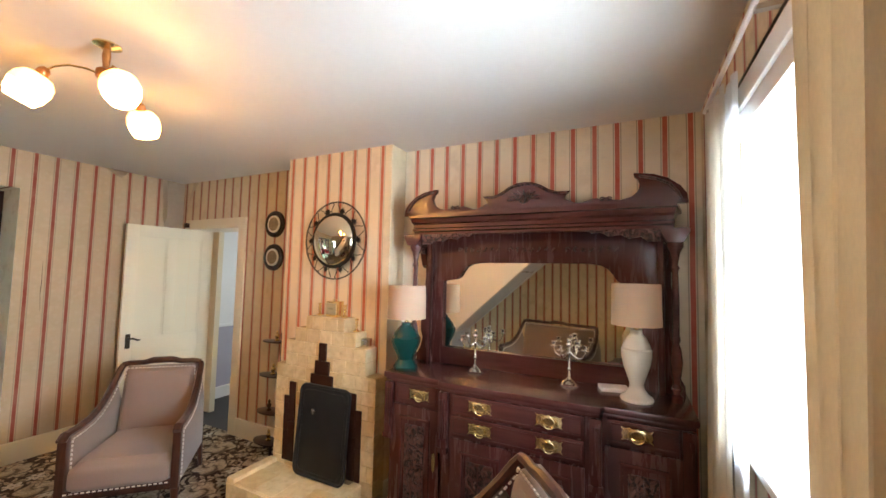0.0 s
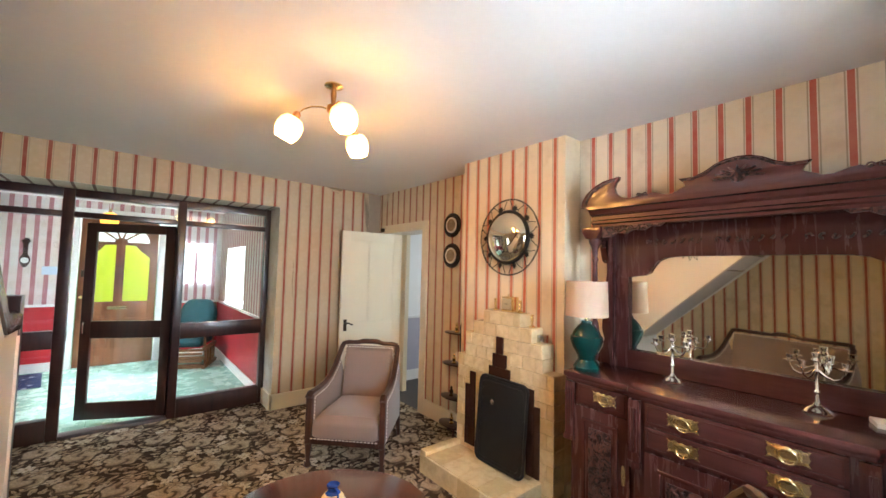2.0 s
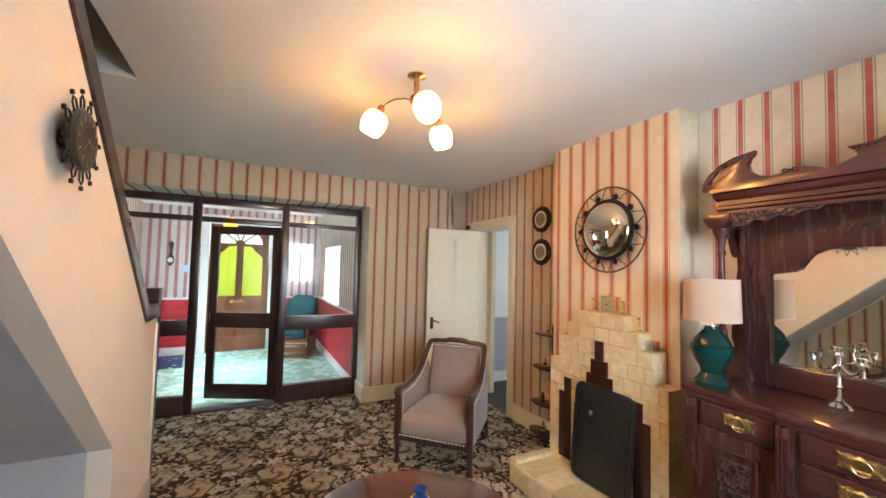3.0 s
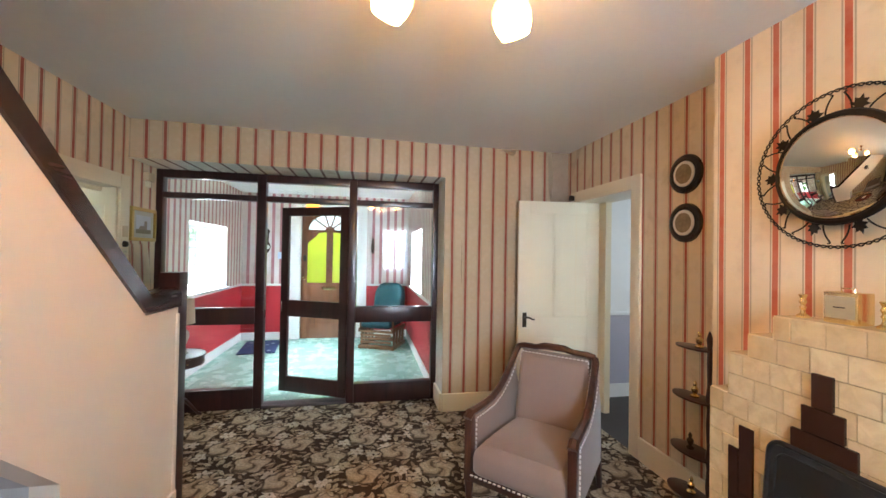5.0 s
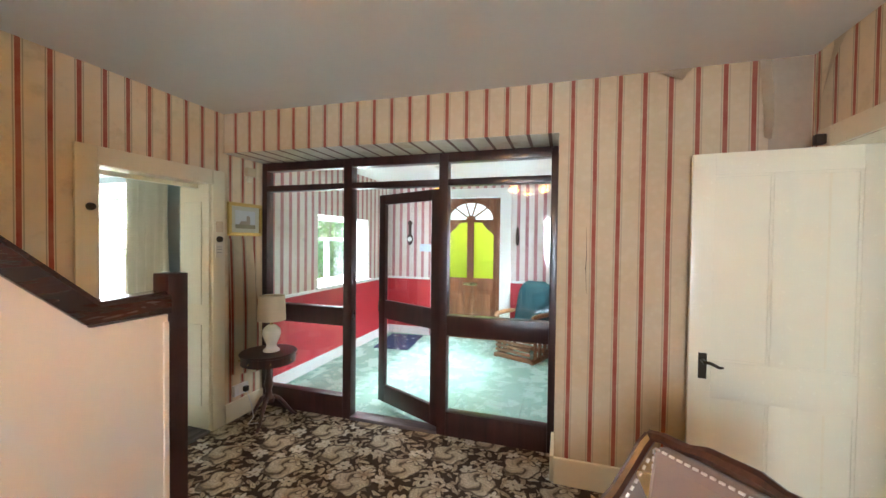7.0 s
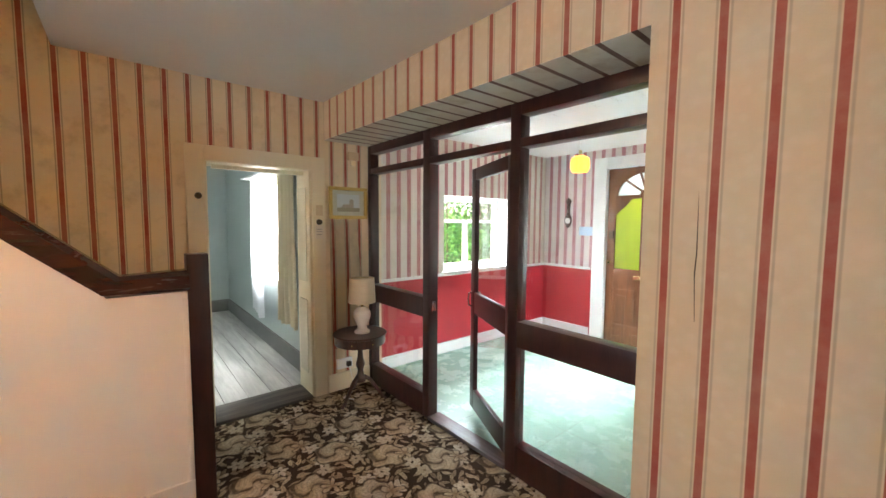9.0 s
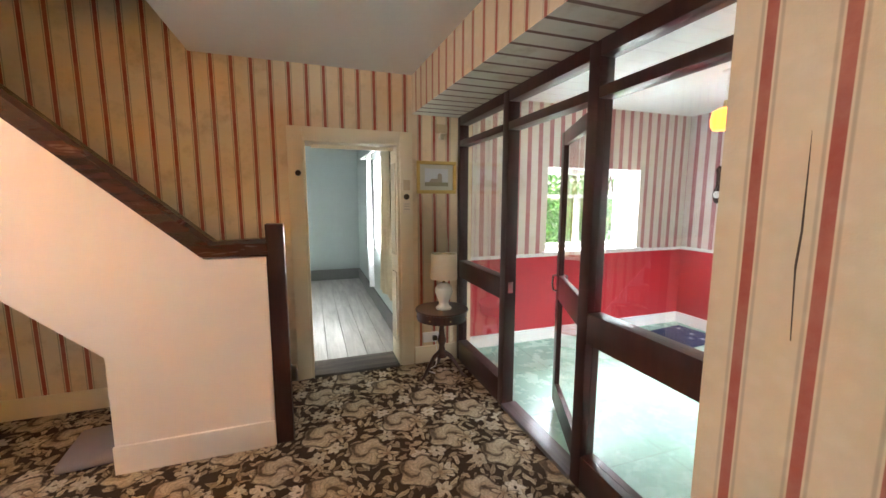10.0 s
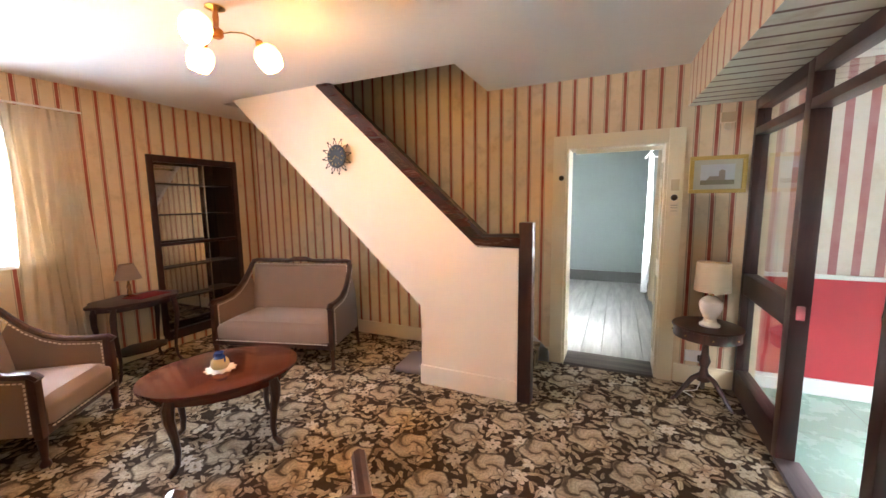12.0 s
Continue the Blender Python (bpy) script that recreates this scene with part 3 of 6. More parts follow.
# ---- skirtings ----
for d in ((-3.34, -2.485, YS, YS + 0.02, 0, 0.14), (-2.425, XE, YS, YS + 0.02, 0, 0.15), (-4.5, -4.43, 1.53, 2.2, 0, 0.17), (-3.365, -2.53, YN - 0.02, YN, 0, 0.17), (-2.55, -2.53, YB, YN, 0, 0.17), (-1.5, XE, YA - 0.02, YA, 0, 0.15),
          (XE - 0.02, XE, 0.184, YA, 0, 0.15), (XE - 0.02, XE, YS, -0.816, 0, 0.15), (XSCR + 0.046, -4.37, YS, YS + 0.02, 0, 0.16), (-1.48, -1.46, YB, YA, 0, 0.15)):
    structure("baseboard", boxed(*d, bevel=0.006), M_PAINT_CREAM, "cream painted skirting", "baseboard")
structure("baseboard", boxed(XSCR + 0.05, -4.45, 1.505, 1.53, 0, 0.17, bevel=0.005), M_PAINT_CREAM, "cream painted skirting", "baseboard")

# ---- door casings ----
def casing(name, x0, x1, top, y0, y1, width, mat, label):
    """Architrave round an opening in a wall across y."""
    frame_thing = thing(name, label, "door frame")
    frame_thing["kind"] = "structure"
    for nm, d in (("jamb", (x0 - width, x0, y0, y1, 0, top + width)), ("jamb", (x1, x1 + width, y0, y1, 0, top + width)), ("head", (x0, x1, y0, y1, top, top + width))):
        part(nm, boxed(*d, bevel=0.008), mat, frame_thing)
    return frame_thing


d2 = casing("door_frame_1", -4.245, -3.46, 1.982, YS, YS + 0.022, 0.113, M_PAINT_CREAM, "wide cream painted door casing, chipped")
part("lining", boxed(-3.48, -3.46, YS - 0.3, YS, 0, 1.982), M_PAINT_CREAM, d2)
part("lining", boxed(-4.245, -4.225, YS - 0.3, YS, 0, 1.982), M_PAINT_CREAM, d2)
part("threshold", boxed(-4.225, -3.48, YS - 0.3, YS + 0.02, -0.005, 0.022, bevel=0.006), wood("worn_threshold", (0.05, 0.04, 0.035), (0.14, 0.12, 0.1), 0.7, 1, 0), d2, "worn grey wooden threshold")
part("stop", boxed(-4.21, -3.525, YS - 0.12, YS - 0.09, 1.945, 1.975), M_PAINT_CREAM, d2)
d1 = casing("door_frame_2", -4.27, -3.47, 2.04, YN - 0.022, YN, 0.105, M_PAINT_CREAM, "cream painted door casing")
part("lining", boxed(-3.49, -3.47, YN, YN + 0.3, 0, 2.04), M_PAINT_CREAM, d1)
part("lining", boxed(-4.33, -4.165, YN + 0.24, YN + 0.3, 0, 2.04), M_PAINT_CREAM, d1)

# ---- panelled door standing open ----
M_IRON = plain("dark_bronze_metal", (0.06, 0.045, 0.03), 0.35, 0.8)
leaf_door = thing("door_1", "cream painted four-panel door standing open against the wall", "door", pose(-4.285, 3.045, 0.02, 0, 0, -94.6))
leaf_door["kind"] = "structure"
DW, DH = 0.808, 2.02


def panel_leaf(parent, w, h, mat, cols, thick=0.04):
    """Stiles, rails and recessed panels of a door; x runs over the width from the hinge, y through the thickness."""
    stile, mid = 0.105, 0.09
    zs = [(0.22, 0.7), (0.9, h - 0.115)]
    part("stile", boxed(0, stile, 0, thick, 0, h, bevel=0.003), mat, parent)
    part("stile", boxed(w - stile, w, 0, thick, 0, h, bevel=0.003), mat, parent)
    for z0, z1 in ((0, 0.22), (0.7, 0.9), (h - 0.115, h)):
        part("rail", boxed(stile, w - stile, 0, thick, z0, z1, bevel=0.002), mat, parent)
    for z0, z1 in zs:
        part("muntin", boxed(w / 2 - mid / 2, w / 2 + mid / 2, 0, thick, z0, z1, bevel=0.002), mat, parent)
        for x0, x1 in ((stile, w / 2 - mid / 2), (w / 2 + mid / 2, w - stile)):
            bm = boxed(x0, x1, 0.0075, thick - 0.0075, z0, z1)
            for e0, e1, e2, e3 in ((x0, x1, z0, z0 + 0.014), (x0, x1, z1 - 0.014, z1), (x0, x0 + 0.014, z0, z1), (x1 - 0.014, x1, z0, z1)):
                box(bm, e0, e1, 0.0035, thick - 0.0035, e2, e3)
            part("panel", bm, mat, parent)


panel_leaf(leaf_door, DW, DH, M_PAINT_DOOR, 2)
for side, y in ((1, 0.04), (-1, 0.0)):
    hp = part("handle_plate", boxed(DW - 0.085, DW - 0.045, min(y, y + side * 0.006), max(y, y + side * 0.006), 0.8, 0.94, bevel=0.002), M_IRON, leaf_door, "dark bronze handle plate")
    part("handle", tube([(DW - 0.065, y + side * 0.003, 0.9), (DW - 0.065, y + side * 0.045, 0.9), (DW - 0.09, y + side * 0.055, 0.9), (DW - 0.13, y + side * 0.052, 0.88), (DW - 0.15, y + side * 0.05, 0.882)], [0.011, 0.009, 0.009, 0.008, 0.006]), M_IRON, hp, "bronze lever handle")

# ---- glazed screen with an open door ----
screen = thing("glazed_screen", "dark stained glazed timber screen with fixed lights and a transom", "glass partition")
screen["kind"] = "structure"
S0, S1 = XSCR - 0.045, XSCR + 0.045
posts = [(YS, YS + 0.055), (-0.245, -0.165), (0.618, 0.693), (1.475, 1.53)]
for y0, y1 in posts:
    part("post", boxed(S0, S1, y0, y1, 0.0, 2.25, bevel=0.006), M_DARKWOOD, screen)
bays = [(YS + 0.055, -0.245), (-0.165, 0.618), (0.693, 1.475)]
for k, (y0, y1) in enumerate(bays):
    part("head_rail", boxed(S0, S1, y0, y1, 2.175, 2.25, bevel=0.004), M_DARKWOOD, screen)
    part("transom", boxed(S0, S1, y0, y1, 1.99, 2.042, bevel=0.004), M_DARKWOOD, screen)
    pane = part("pane", boxed(XSCR - 0.003, XSCR + 0.003, y0, y1, 2.042, 2.175), M_GLASS, screen, "clear glass pane", smooth=False)
    pane.visible_shadow = False
    if k == 1:
        part("threshold", boxed(S0 - 0.02, S1 + 0.01, y0, y1, 0.0, 0.03, bevel=0.006), wood("worn_varnished_sill", (0.05, 0.035, 0.035), (0.15, 0.12, 0.12), 0.3, 1, 1), screen, "worn dark varnished threshold")
        continue
    part("bottom_rail", boxed(S0, S1, y0, y1, 0.0, 0.19, bevel=0.005), M_DARKWOOD, screen)
    part("mid_rail", boxed(S0, S1, y0, y1, 0.805, 0.962, bevel=0.005), M_DARKWOOD, screen)
    for z0, z1 in ((0.19, 0.805), (0.962, 1.99)):
        pane = part("pane", boxed(XSCR - 0.003, XSCR + 0.003, y0, y1, z0, z1), M_GLASS, screen, "clear glass pane", smooth=False)
        pane.visible_shadow = False
M_BRASS = plain("polished_brass", (0.85, 0.68, 0.36), 0.24, 1.0, vary=0.2)
M_STEEL = plain("worn_chrome", (0.6, 0.6, 0.58), 0.25, 1.0)
part("lock_plate", boxed(XSCR - 0.02, XSCR + 0.02, -0.165, -0.161, 0.86, 0.94), M_STEEL, screen, "steel lock plate")
glazed_door = thing("door_2", "dark stained glazed door standing ajar", "door", pose(XSCR - 0.02, 0.615, 0.035, 0, 0, -115.4))
glazed_door["kind"] = "structure"
gw, gh = 0.775, 1.94
for x0, x1 in ((0, 0.085), (gw - 0.085, gw)):
    part("stile", boxed(x0, x1, -0.02, 0.02, 0, gh, bevel=0.004), M_DARKWOOD, glazed_door)
for z0, z1 in ((0, 0.16), (0.79, 0.96), (gh - 0.09, gh)):
    part("rail", boxed(0.085, gw - 0.085, -0.02, 0.02, z0, z1, bevel=0.004), M_DARKWOOD, glazed_door)
for z0, z1 in ((0.16, 0.79), (0.96, gh - 0.09)):
    pane = part("pane", boxed(0.085, gw - 0.085, -0.003, 0.003, z0, z1), M_GLASS, glazed_door, "clear glass pane", smooth=False)
    pane.visible_shadow = False
for side in (1, -1):
    part("handle", tube([(gw - 0.042, side * 0.02, 0.84), (gw - 0.042, side * 0.05, 0.85), (gw - 0.042, side * 0.056, 0.9), (gw - 0.042, side * 0.05, 0.95), (gw - 0.042, side * 0.02, 0.96)], 0.007), M_STEEL, glazed_door, "chrome pull handle")


# ---- windows ----
def casement(name, label, m, w, h, pane_mat=M_GLASS, top=0.28):
    """White window: x over the width, z up, one high light over two casements."""
    win = thing(name, label, "window", m)
    win["kind"] = "structure"
    for nm, d in (("window_frame", (0, 0.05, -0.03, 0.03, 0, h)), ("window_frame", (w - 0.05, w, -0.03, 0.03, 0, h)), ("window_frame", (0.05, w - 0.05, -0.03, 0.03, 0, 0.05)), ("window_frame", (0.05, w - 0.05, -0.03, 0.03, h - 0.05, h)),
                  ("transom", (0.05, w - 0.05, -0.03, 0.03, h - top - 0.04, h - top)), ("mullion", (w / 2 - 0.025, w / 2 + 0.025, -0.03, 0.03, 0.05, h - top - 0.04))):
        part(nm, boxed(*d, bevel=0.006), M_WHITE, win)
    for x0, x1, z0, z1 in ((0.05, w / 2 - 0.025, 0.05, h - top - 0.04), (w / 2 + 0.025, w - 0.05, 0.05, h - top - 0.04), (0.05, w - 0.05, h - top, h - 0.05)):
        pane = part("pane", boxed(x0, x1, -0.002, 0.002, z0, z1), pane_mat, win, smooth=False)
        pane.visible_shadow = False
    return win


casement("window_1", "white framed porch window looking on green hedges", pose(-7.1, PS - 0.3, 0.97), 1.24, 0.89)
casement("window_2", "white framed porch window letting in daylight", pose(-7.22, PN + 0.3, 0.97), 1.24, 0.89)
casement("window_3", "white framed window in a deep white reveal", pose(XE + 0.44, 1.0, 1.07, 0, 0, 90), 0.95, 1.06)
casement("window_4", "white framed window of the side room", pose(-4.72, -3.25, 0.85, 0, 0, 90), 1.05, 1.2)
# unseen window added to account for the passage fill lamp
casement("window_5", "white framed window added out of view to light the passage", pose(-3.4, 5.0, 1.0), 0.8, 1.0)
structure("window_sill", boxed(XE - 0.03, XE + 0.41, 1.001, 1.949, 1.045, 1.078, bevel=0.008), M_WHITE, "white painted window board", "window sill")
structure("window_sill", boxed(-7.15, -5.81, PS - 0.3, PS + 0.04, 0.945, 0.972, bevel=0.006), M_WHITE, "white window board", "window sill")
structure("window_sill", boxed(-7.27, -5.93, PN - 0.04, PN + 0.3, 0.945, 0.972, bevel=0.006), M_WHITE, "white window board", "window sill")

# ---- front door ----
M_OAK = wood("brown_varnished_door", (0.12, 0.04, 0.015), (0.28, 0.1, 0.04), 0.35, 0.8, 2, 0.2)
n = Nodes("yellow_green_obscured_glass")
n.surface((0.8, 0.88, 0.05), 0.35)
n.bsdf.inputs["Transmission Weight"].default_value = 0.85
n.bump(n.noise(n.coords(), 60, 3), 0.5, 0.004)
M_YELLOW = n.mat
front = thing("door_3", "brown panelled front door with yellow-green glass and a fanlight", "door", pose(PW - 0.06, -0.32, 0))
front["kind"] = "structure"
fw, fh = 0.94, 2.24
for y0, y1 in ((0, 0.1), (fw - 0.1, fw)):
    part("stile", boxed(-0.025, 0.025, y0, y1, 0, fh, bevel=0.003), M_OAK, front)
part("muntin", boxed(-0.025, 0.025, fw / 2 - 0.055, fw / 2 + 0.055, 0.25, 1.86, bevel=0.003), M_OAK, front)
for z0, z1 in ((0, 0.25), (0.76, 0.97)):
    part("rail", boxed(-0.024, 0.024, 0.1, fw - 0.1, z0, z1, bevel=0.003), M_OAK, front)
arc = [(fw / 2 + 0.36 * math.cos(a), 1.9 + 0.27 * math.sin(a)) for a in np.linspace(0, math.pi, 17)]
part("head", plate([(fw - 0.1, 1.9), (fw - 0.1, fh), (0.1, fh), (0.1, 1.9)] + arc[::-1], -0.024, 0.024, "x"), M_OAK, front)
low = [(fw / 2 + u * 0.185, 1.86 - (0.1 if abs(u) > 1.3 else 0.02) * abs(u) ** 2 / 2) for u in np.linspace(2, -2, 13)]
part("rail", plate([(0.1, 1.9), (fw - 0.1, 1.9)] + [(min(max(a, 0.1), fw - 0.1), b) for a, b in low], -0.023, 0.023, "x"), M_OAK, front)
for a in (36, 72, 108, 144):
    part("glazing_bar", boxed(0.05, 0.37, -0.012, 0.012, -0.012, 0.012), M_OAK, front, m=pose(0, fw / 2, 1.9) @ Matrix.Rotation(radians(a), 4, "X") @ pose(0, 0, 0, 0, 0, 90))
part("hub", plate([(fw / 2 + 0.08 * math.cos(a), 1.9 + 0.07 * math.sin(a)) for a in np.linspace(0, math.pi, 9)], -0.02, 0.02, "x"), M_OAK, front)
fan = part("fanlight_pane", plate([(fw - 0.1, 1.89), (fw - 0.1, 2.19), (0.1, 2.19), (0.1, 1.89)], -0.003, 0.003, "x"), glass("frosted_fan_glass", (0.95, 0.98, 0.92), 0.3), front, "frosted fanlight glass", smooth=False)
fan.visible_shadow = False
for y0, y1 in ((0.1, fw / 2 - 0.055), (fw / 2 + 0.055, fw - 0.1)):
    pane = part("pane", boxed(-0.004, 0.004, y0, y1, 0.97, 1.86), M_YELLOW, front, "yellow-green obscured glass", smooth=False)
    pane.visible_shadow = False
    part("panel", boxed(-0.014, 0.014, y0, y1, 0.25, 0.76), M_OAK, front)
    part("raised_panel", boxed(-0.022, 0.022, y0 + 0.05, y1 - 0.05, 0.3, 0.71, bevel=0.01), M_OAK, front)
part("letter_plate", boxed(0.024, 0.032, fw / 2 - 0.12, fw / 2 + 0.12, 0.85, 0.9, bevel=0.003), M_BRASS, front, "brass letter plate")
part("knob", lathe([(0.012, 0), (0.012, 0.03), (0.026, 0.045), (0.026, 0.06), (0.01, 0.07)], 14), M_BRASS, front, m=pose(0.024, 0.05, 1.05, 0, 90, 0))
part("lock", boxed(0.024, 0.05, 0.03, 0.09, 1.35, 1.45, bevel=0.005), M_IRON, front, "dark door lock")
ff = thing("door_frame_3", "white painted front door frame", "door frame")
ff["kind"] = "structure"
for d in ((PW - 0.1, PW + 0.02, -0.5, -0.33, 0, 2.39), (PW - 0.1, PW + 0.02, 0.63, 0.8, 0, 2.39), (PW - 0.1, PW + 0.02, -0.33, 0.63, 2.25, 2.39)):
    part("jamb", boxed(*d, bevel=0.008), M_WHITE, ff)

# ---- upholstered seats ----
M_FRAMEWOOD = wood("dark_mahogany_frame", (0.02, 0.007, 0.005), (0.08, 0.026, 0.016), 0.3, 1.5, 2, 0.4)
M_TAUPE = plain("taupe_velour", (0.27, 0.2, 0.165), 0.85, grain=220, vary=0.18, bump=0.25, specular=0.2, coarse=5)
M_TAUPE.node_tree.nodes["Principled BSDF"].inputs["Sheen Weight"].default_value = 0.35
M_TRIM = plain("white_nail_trim", (0.78, 0.72, 0.66), 0.5, grain=60)


def dashes(path, step=0.026, length=0.016, r=0.0034):
    """A dotted braid along a path."""
    bm = bmesh.new()
    pts = [Vector(p) for p in path]
    for a, b in zip(pts, pts[1:]):
        way = b - a
        n = max(1, int(way.length / step))
        turn = way.to_track_quat("X", "Z").to_matrix().to_4x4()
        for k in range(n):
            box(bm, -length / 2, length / 2, -r, r, -r, r, Matrix.Translation(a + way * ((k + 0.5) / n)) @ turn)
    return bm


def cushion(x0, x1, y0, y1, z0, z1, crown, n=7, soft=0.05):
    """A padded block with rounded edges whose top swells in the middle."""
    bm = bmesh.new()
    bmesh.ops.create_cube(bm, size=2.0)
    bmesh.ops.subdivide_edges(bm, edges=bm.edges[:], cuts=n, use_grid_fill=True)
    half = Vector(((x1 - x0) / 2, (y1 - y0) / 2, (z1 - z0) / 2))
    mid = Vector(((x0 + x1) / 2, (y0 + y1) / 2, (z0 + z1) / 2))
    soft = min(soft, *half)
    for v in bm.verts:
        u = v.co.copy()
        p = Vector([math.copysign(abs(a) ** 0.6, a) * h for a, h in zip(u, half)])
        inner = Vector([max(-h + soft, min(h - soft, a)) for a, h in zip(p, half)])
        out = p - inner
        if out.length > 0:
            p = inner + out.normalized() * soft
        if u.z > 0:
            p.z += crown * 0.6 * (1 - u.x ** 4) * (1 - u.y ** 4) * u.z
        v.co = mid + p
    bmesh.ops.recalc_face_normals(bm, faces=bm.faces[:])
    return bm


def upholstered_seat(name, w, label, category, m, flare=0.25):
    """A low armchair or settee with a show-wood frame; its front looks to local -y."""
    t = thing(name, label, category, m)
    hw = w / 2
    f, b = -0.32, 0.30
    for sx in (-1, 1):
        x = sx * (hw - 0.025)
        bm = boxed(x - 0.022, x + 0.022, f - 0.005, f + 0.04, 0.2, 0.6, bevel=0.006)
        lathe([(0.014, 0.0), (0.026, 0.012), (0.026, 0.028), (0.015, 0.05), (0.02, 0.12), (0.027, 0.2)], 12, pose(x, f + 0.018, 0), bm)
        part("leg", bm, M_FRAMEWOOD, t)
        part("leg", tube([(x, b + 0.09, 0.0), (x, b + 0.05, 0.12), (x, b + 0.02, 0.25), (x * 0.98, b + 0.03, 0.45)], [0.017, 0.02, 0.024, 0.024], 8), M_FRAMEWOOD, t)
        sweep_line = [(x, f - 0.012, 0.585), (x, f + 0.02, 0.612), (x, f + 0.13, 0.612), (x, f + 0.26, 0.625), (x, f + 0.36, 0.665), (x * 0.99, f + 0.45, 0.735), (x * 0.98, f + 0.525, 0.82), (x * 0.97, f + 0.575, 0.885), (x * 0.94, f + 0.6, 0.918)]
        part("arm", tube(sweep_line, [0.026, 0.027, 0.025, 0.024, 0.024, 0.023, 0.022, 0.024, 0.022], 8), M_FRAMEWOOD, t, "curved dark wood arm rail")
        side = [(f + 0.03, 0.22), (b + 0.03, 0.22), (b + 0.0, 0.62)] + [(p[1], p[2] - 0.015) for p in sweep_line[6:1:-1]] + [(f + 0.03, 0.59)]
        part("side_panel", plate(side, x - 0.02, x + 0.02, "x", bevel=0.006), M_TAUPE, t)
        for off in (-0.026, 0.026):
            part("nail_trim", dashes([(x + off, f + 0.045, 0.24), (x + off, f + 0.045, 0.575)] + [(p[0] + off, p[1], p[2] - 0.034) for p in sweep_line[2:8]]), M_TRIM, t, "white dotted braid")
    part("seat_rail", boxed(-hw + 0.03, hw - 0.03, f, f + 0.03, 0.2, 0.262, bevel=0.006), M_FRAMEWOOD, t)
    part("seat", cushion(-hw + 0.045, hw - 0.045, f - 0.015, b + 0.02, 0.24, 0.405, 0.07), M_TAUPE, t, "padded taupe seat")
    part("nail_trim", dashes([(-hw + 0.05, f - 0.02, 0.255), (hw - 0.05, f - 0.02, 0.255)]), M_TRIM, t, "white dotted braid")
    lean = Matrix.Translation((0, 0.19, 0.38)) @ Matrix.Rotation(radians(81), 4, "X")
    part("backrest", cushion(-hw + 0.06, hw - 0.06, 0.0, 0.53, -0.065, 0.02, 0.035), M_TAUPE, t, "padded taupe back", lean)
    part("back_cover", boxed(-hw + 0.05, hw - 0.05, 0.0, 0.53, -0.085, -0.066), M_TAUPE, t, m=lean)
    yt, zt = f + 0.6, 0.92
    crest = [(-hw + 0.04, yt, zt), (-hw + 0.09, yt, zt + 0.012), (-0.13, yt, zt + 0.012), (-0.07, yt, zt + 0.028), (0.07, yt, zt + 0.028), (0.13, yt, zt + 0.012), (hw - 0.09, yt, zt + 0.012), (hw - 0.04, yt, zt)]
    part("top_rail", tube(crest, [0.021, 0.021, 0.021, 0.026, 0.026, 0.021, 0.021, 0.021], 8), M_FRAMEWOOD, t, "carved dark wood top rail")
    part("nail_trim", dashes([(-hw + 0.075, yt - 0.035, 0.62), (-hw + 0.075, yt - 0.026, zt - 0.025), (hw - 0.075, yt - 0.026, zt - 0.025), (hw - 0.075, yt - 0.035, 0.62)]), M_TRIM, t, "white dotted braid")
    for ob in t.children:
        for v in ob.data.vertices:
            v.co.x *= 1.03 - flare * (ob.matrix_basis @ v.co).y
    return t


upholstered_seat("armchair", 0.62, "taupe velour armchair with a dark carved wood frame", "armchair", pose(-3.03, 1.85, 0, 0, 0, 44) @ Matrix.Diagonal((0.98, 1.03, 0.94, 1)), 0.15)
upholstered_seat("armchair", 0.62, "taupe velour armchair with a dark wood frame by the window", "armchair", pose(-0.41, 1.52, 0, 0, 0, -53.9) @ Matrix.Diagonal((1.05, 1.08, 0.93, 1)))
upholstered_seat("settee", 1.18, "taupe velour two-seat settee with a dark wood frame", "settee", pose(-0.91, -0.25, 0, 0, 0, 195.7), 0.06)

# ---- coffee table ----
M_MAHOGANY = wood("polished_mahogany", (0.05, 0.013, 0.01), (0.115, 0.032, 0.021), 0.17, 1.0, 0, 0.6)


def oval(a, b, n=48):
    return [(a * math.cos(2 * math.pi * k / n), b * math.sin(2 * math.pi * k / n)) for k in range(n)]


def cabriole(x, y, top, foot=0.05, r=0.02):
    """A leg that swells at the knee and turns out at the toe, away from the middle."""
    d = Vector((x, y, 0)).normalized()
    p = Vector((x, y, 0))
    pts = [p + d * o + Vector((0, 0, z)) for o, z in ((0.0, top), (0.018, top * 0.86), (0.02, top * 0.72), (0.0, top * 0.5), (-0.012, top * 0.28), (-0.004, top * 0.12), (foot * 0.5, 0.028), (foot, 0.012))]
    return tube(pts, [r * 1.2, r * 1.45, r * 1.25, r * 0.95, r * 0.75, r * 0.65, r * 0.85, r * 0.55], 10)


TZ = 0.5
table = thing("coffee_table", "oval polished mahogany coffee table on cabriole legs", "coffee table", pose(-1.64, 0.985, 0, 0, 0, 55))
part("tabletop", plate(oval(0.45, 0.36), TZ - 0.026, TZ, "z", bevel=0.009), M_MAHOGANY, table)
part("apron", plate(oval(0.39, 0.3), TZ - 0.085, TZ - 0.025, "z"), M_MAHOGANY, table)
for sx in (-1, 1):
    for sy in (-1, 1):
        part("leg", cabriole(sx * 0.26, sy * 0.21, TZ - 0.03, 0.05, 0.024), M_FRAMEWOOD, table)
M_LACE = plain("white_lace", (0.8, 0.76, 0.7), 0.85, grain=140, vary=0.25, bump=0.4)
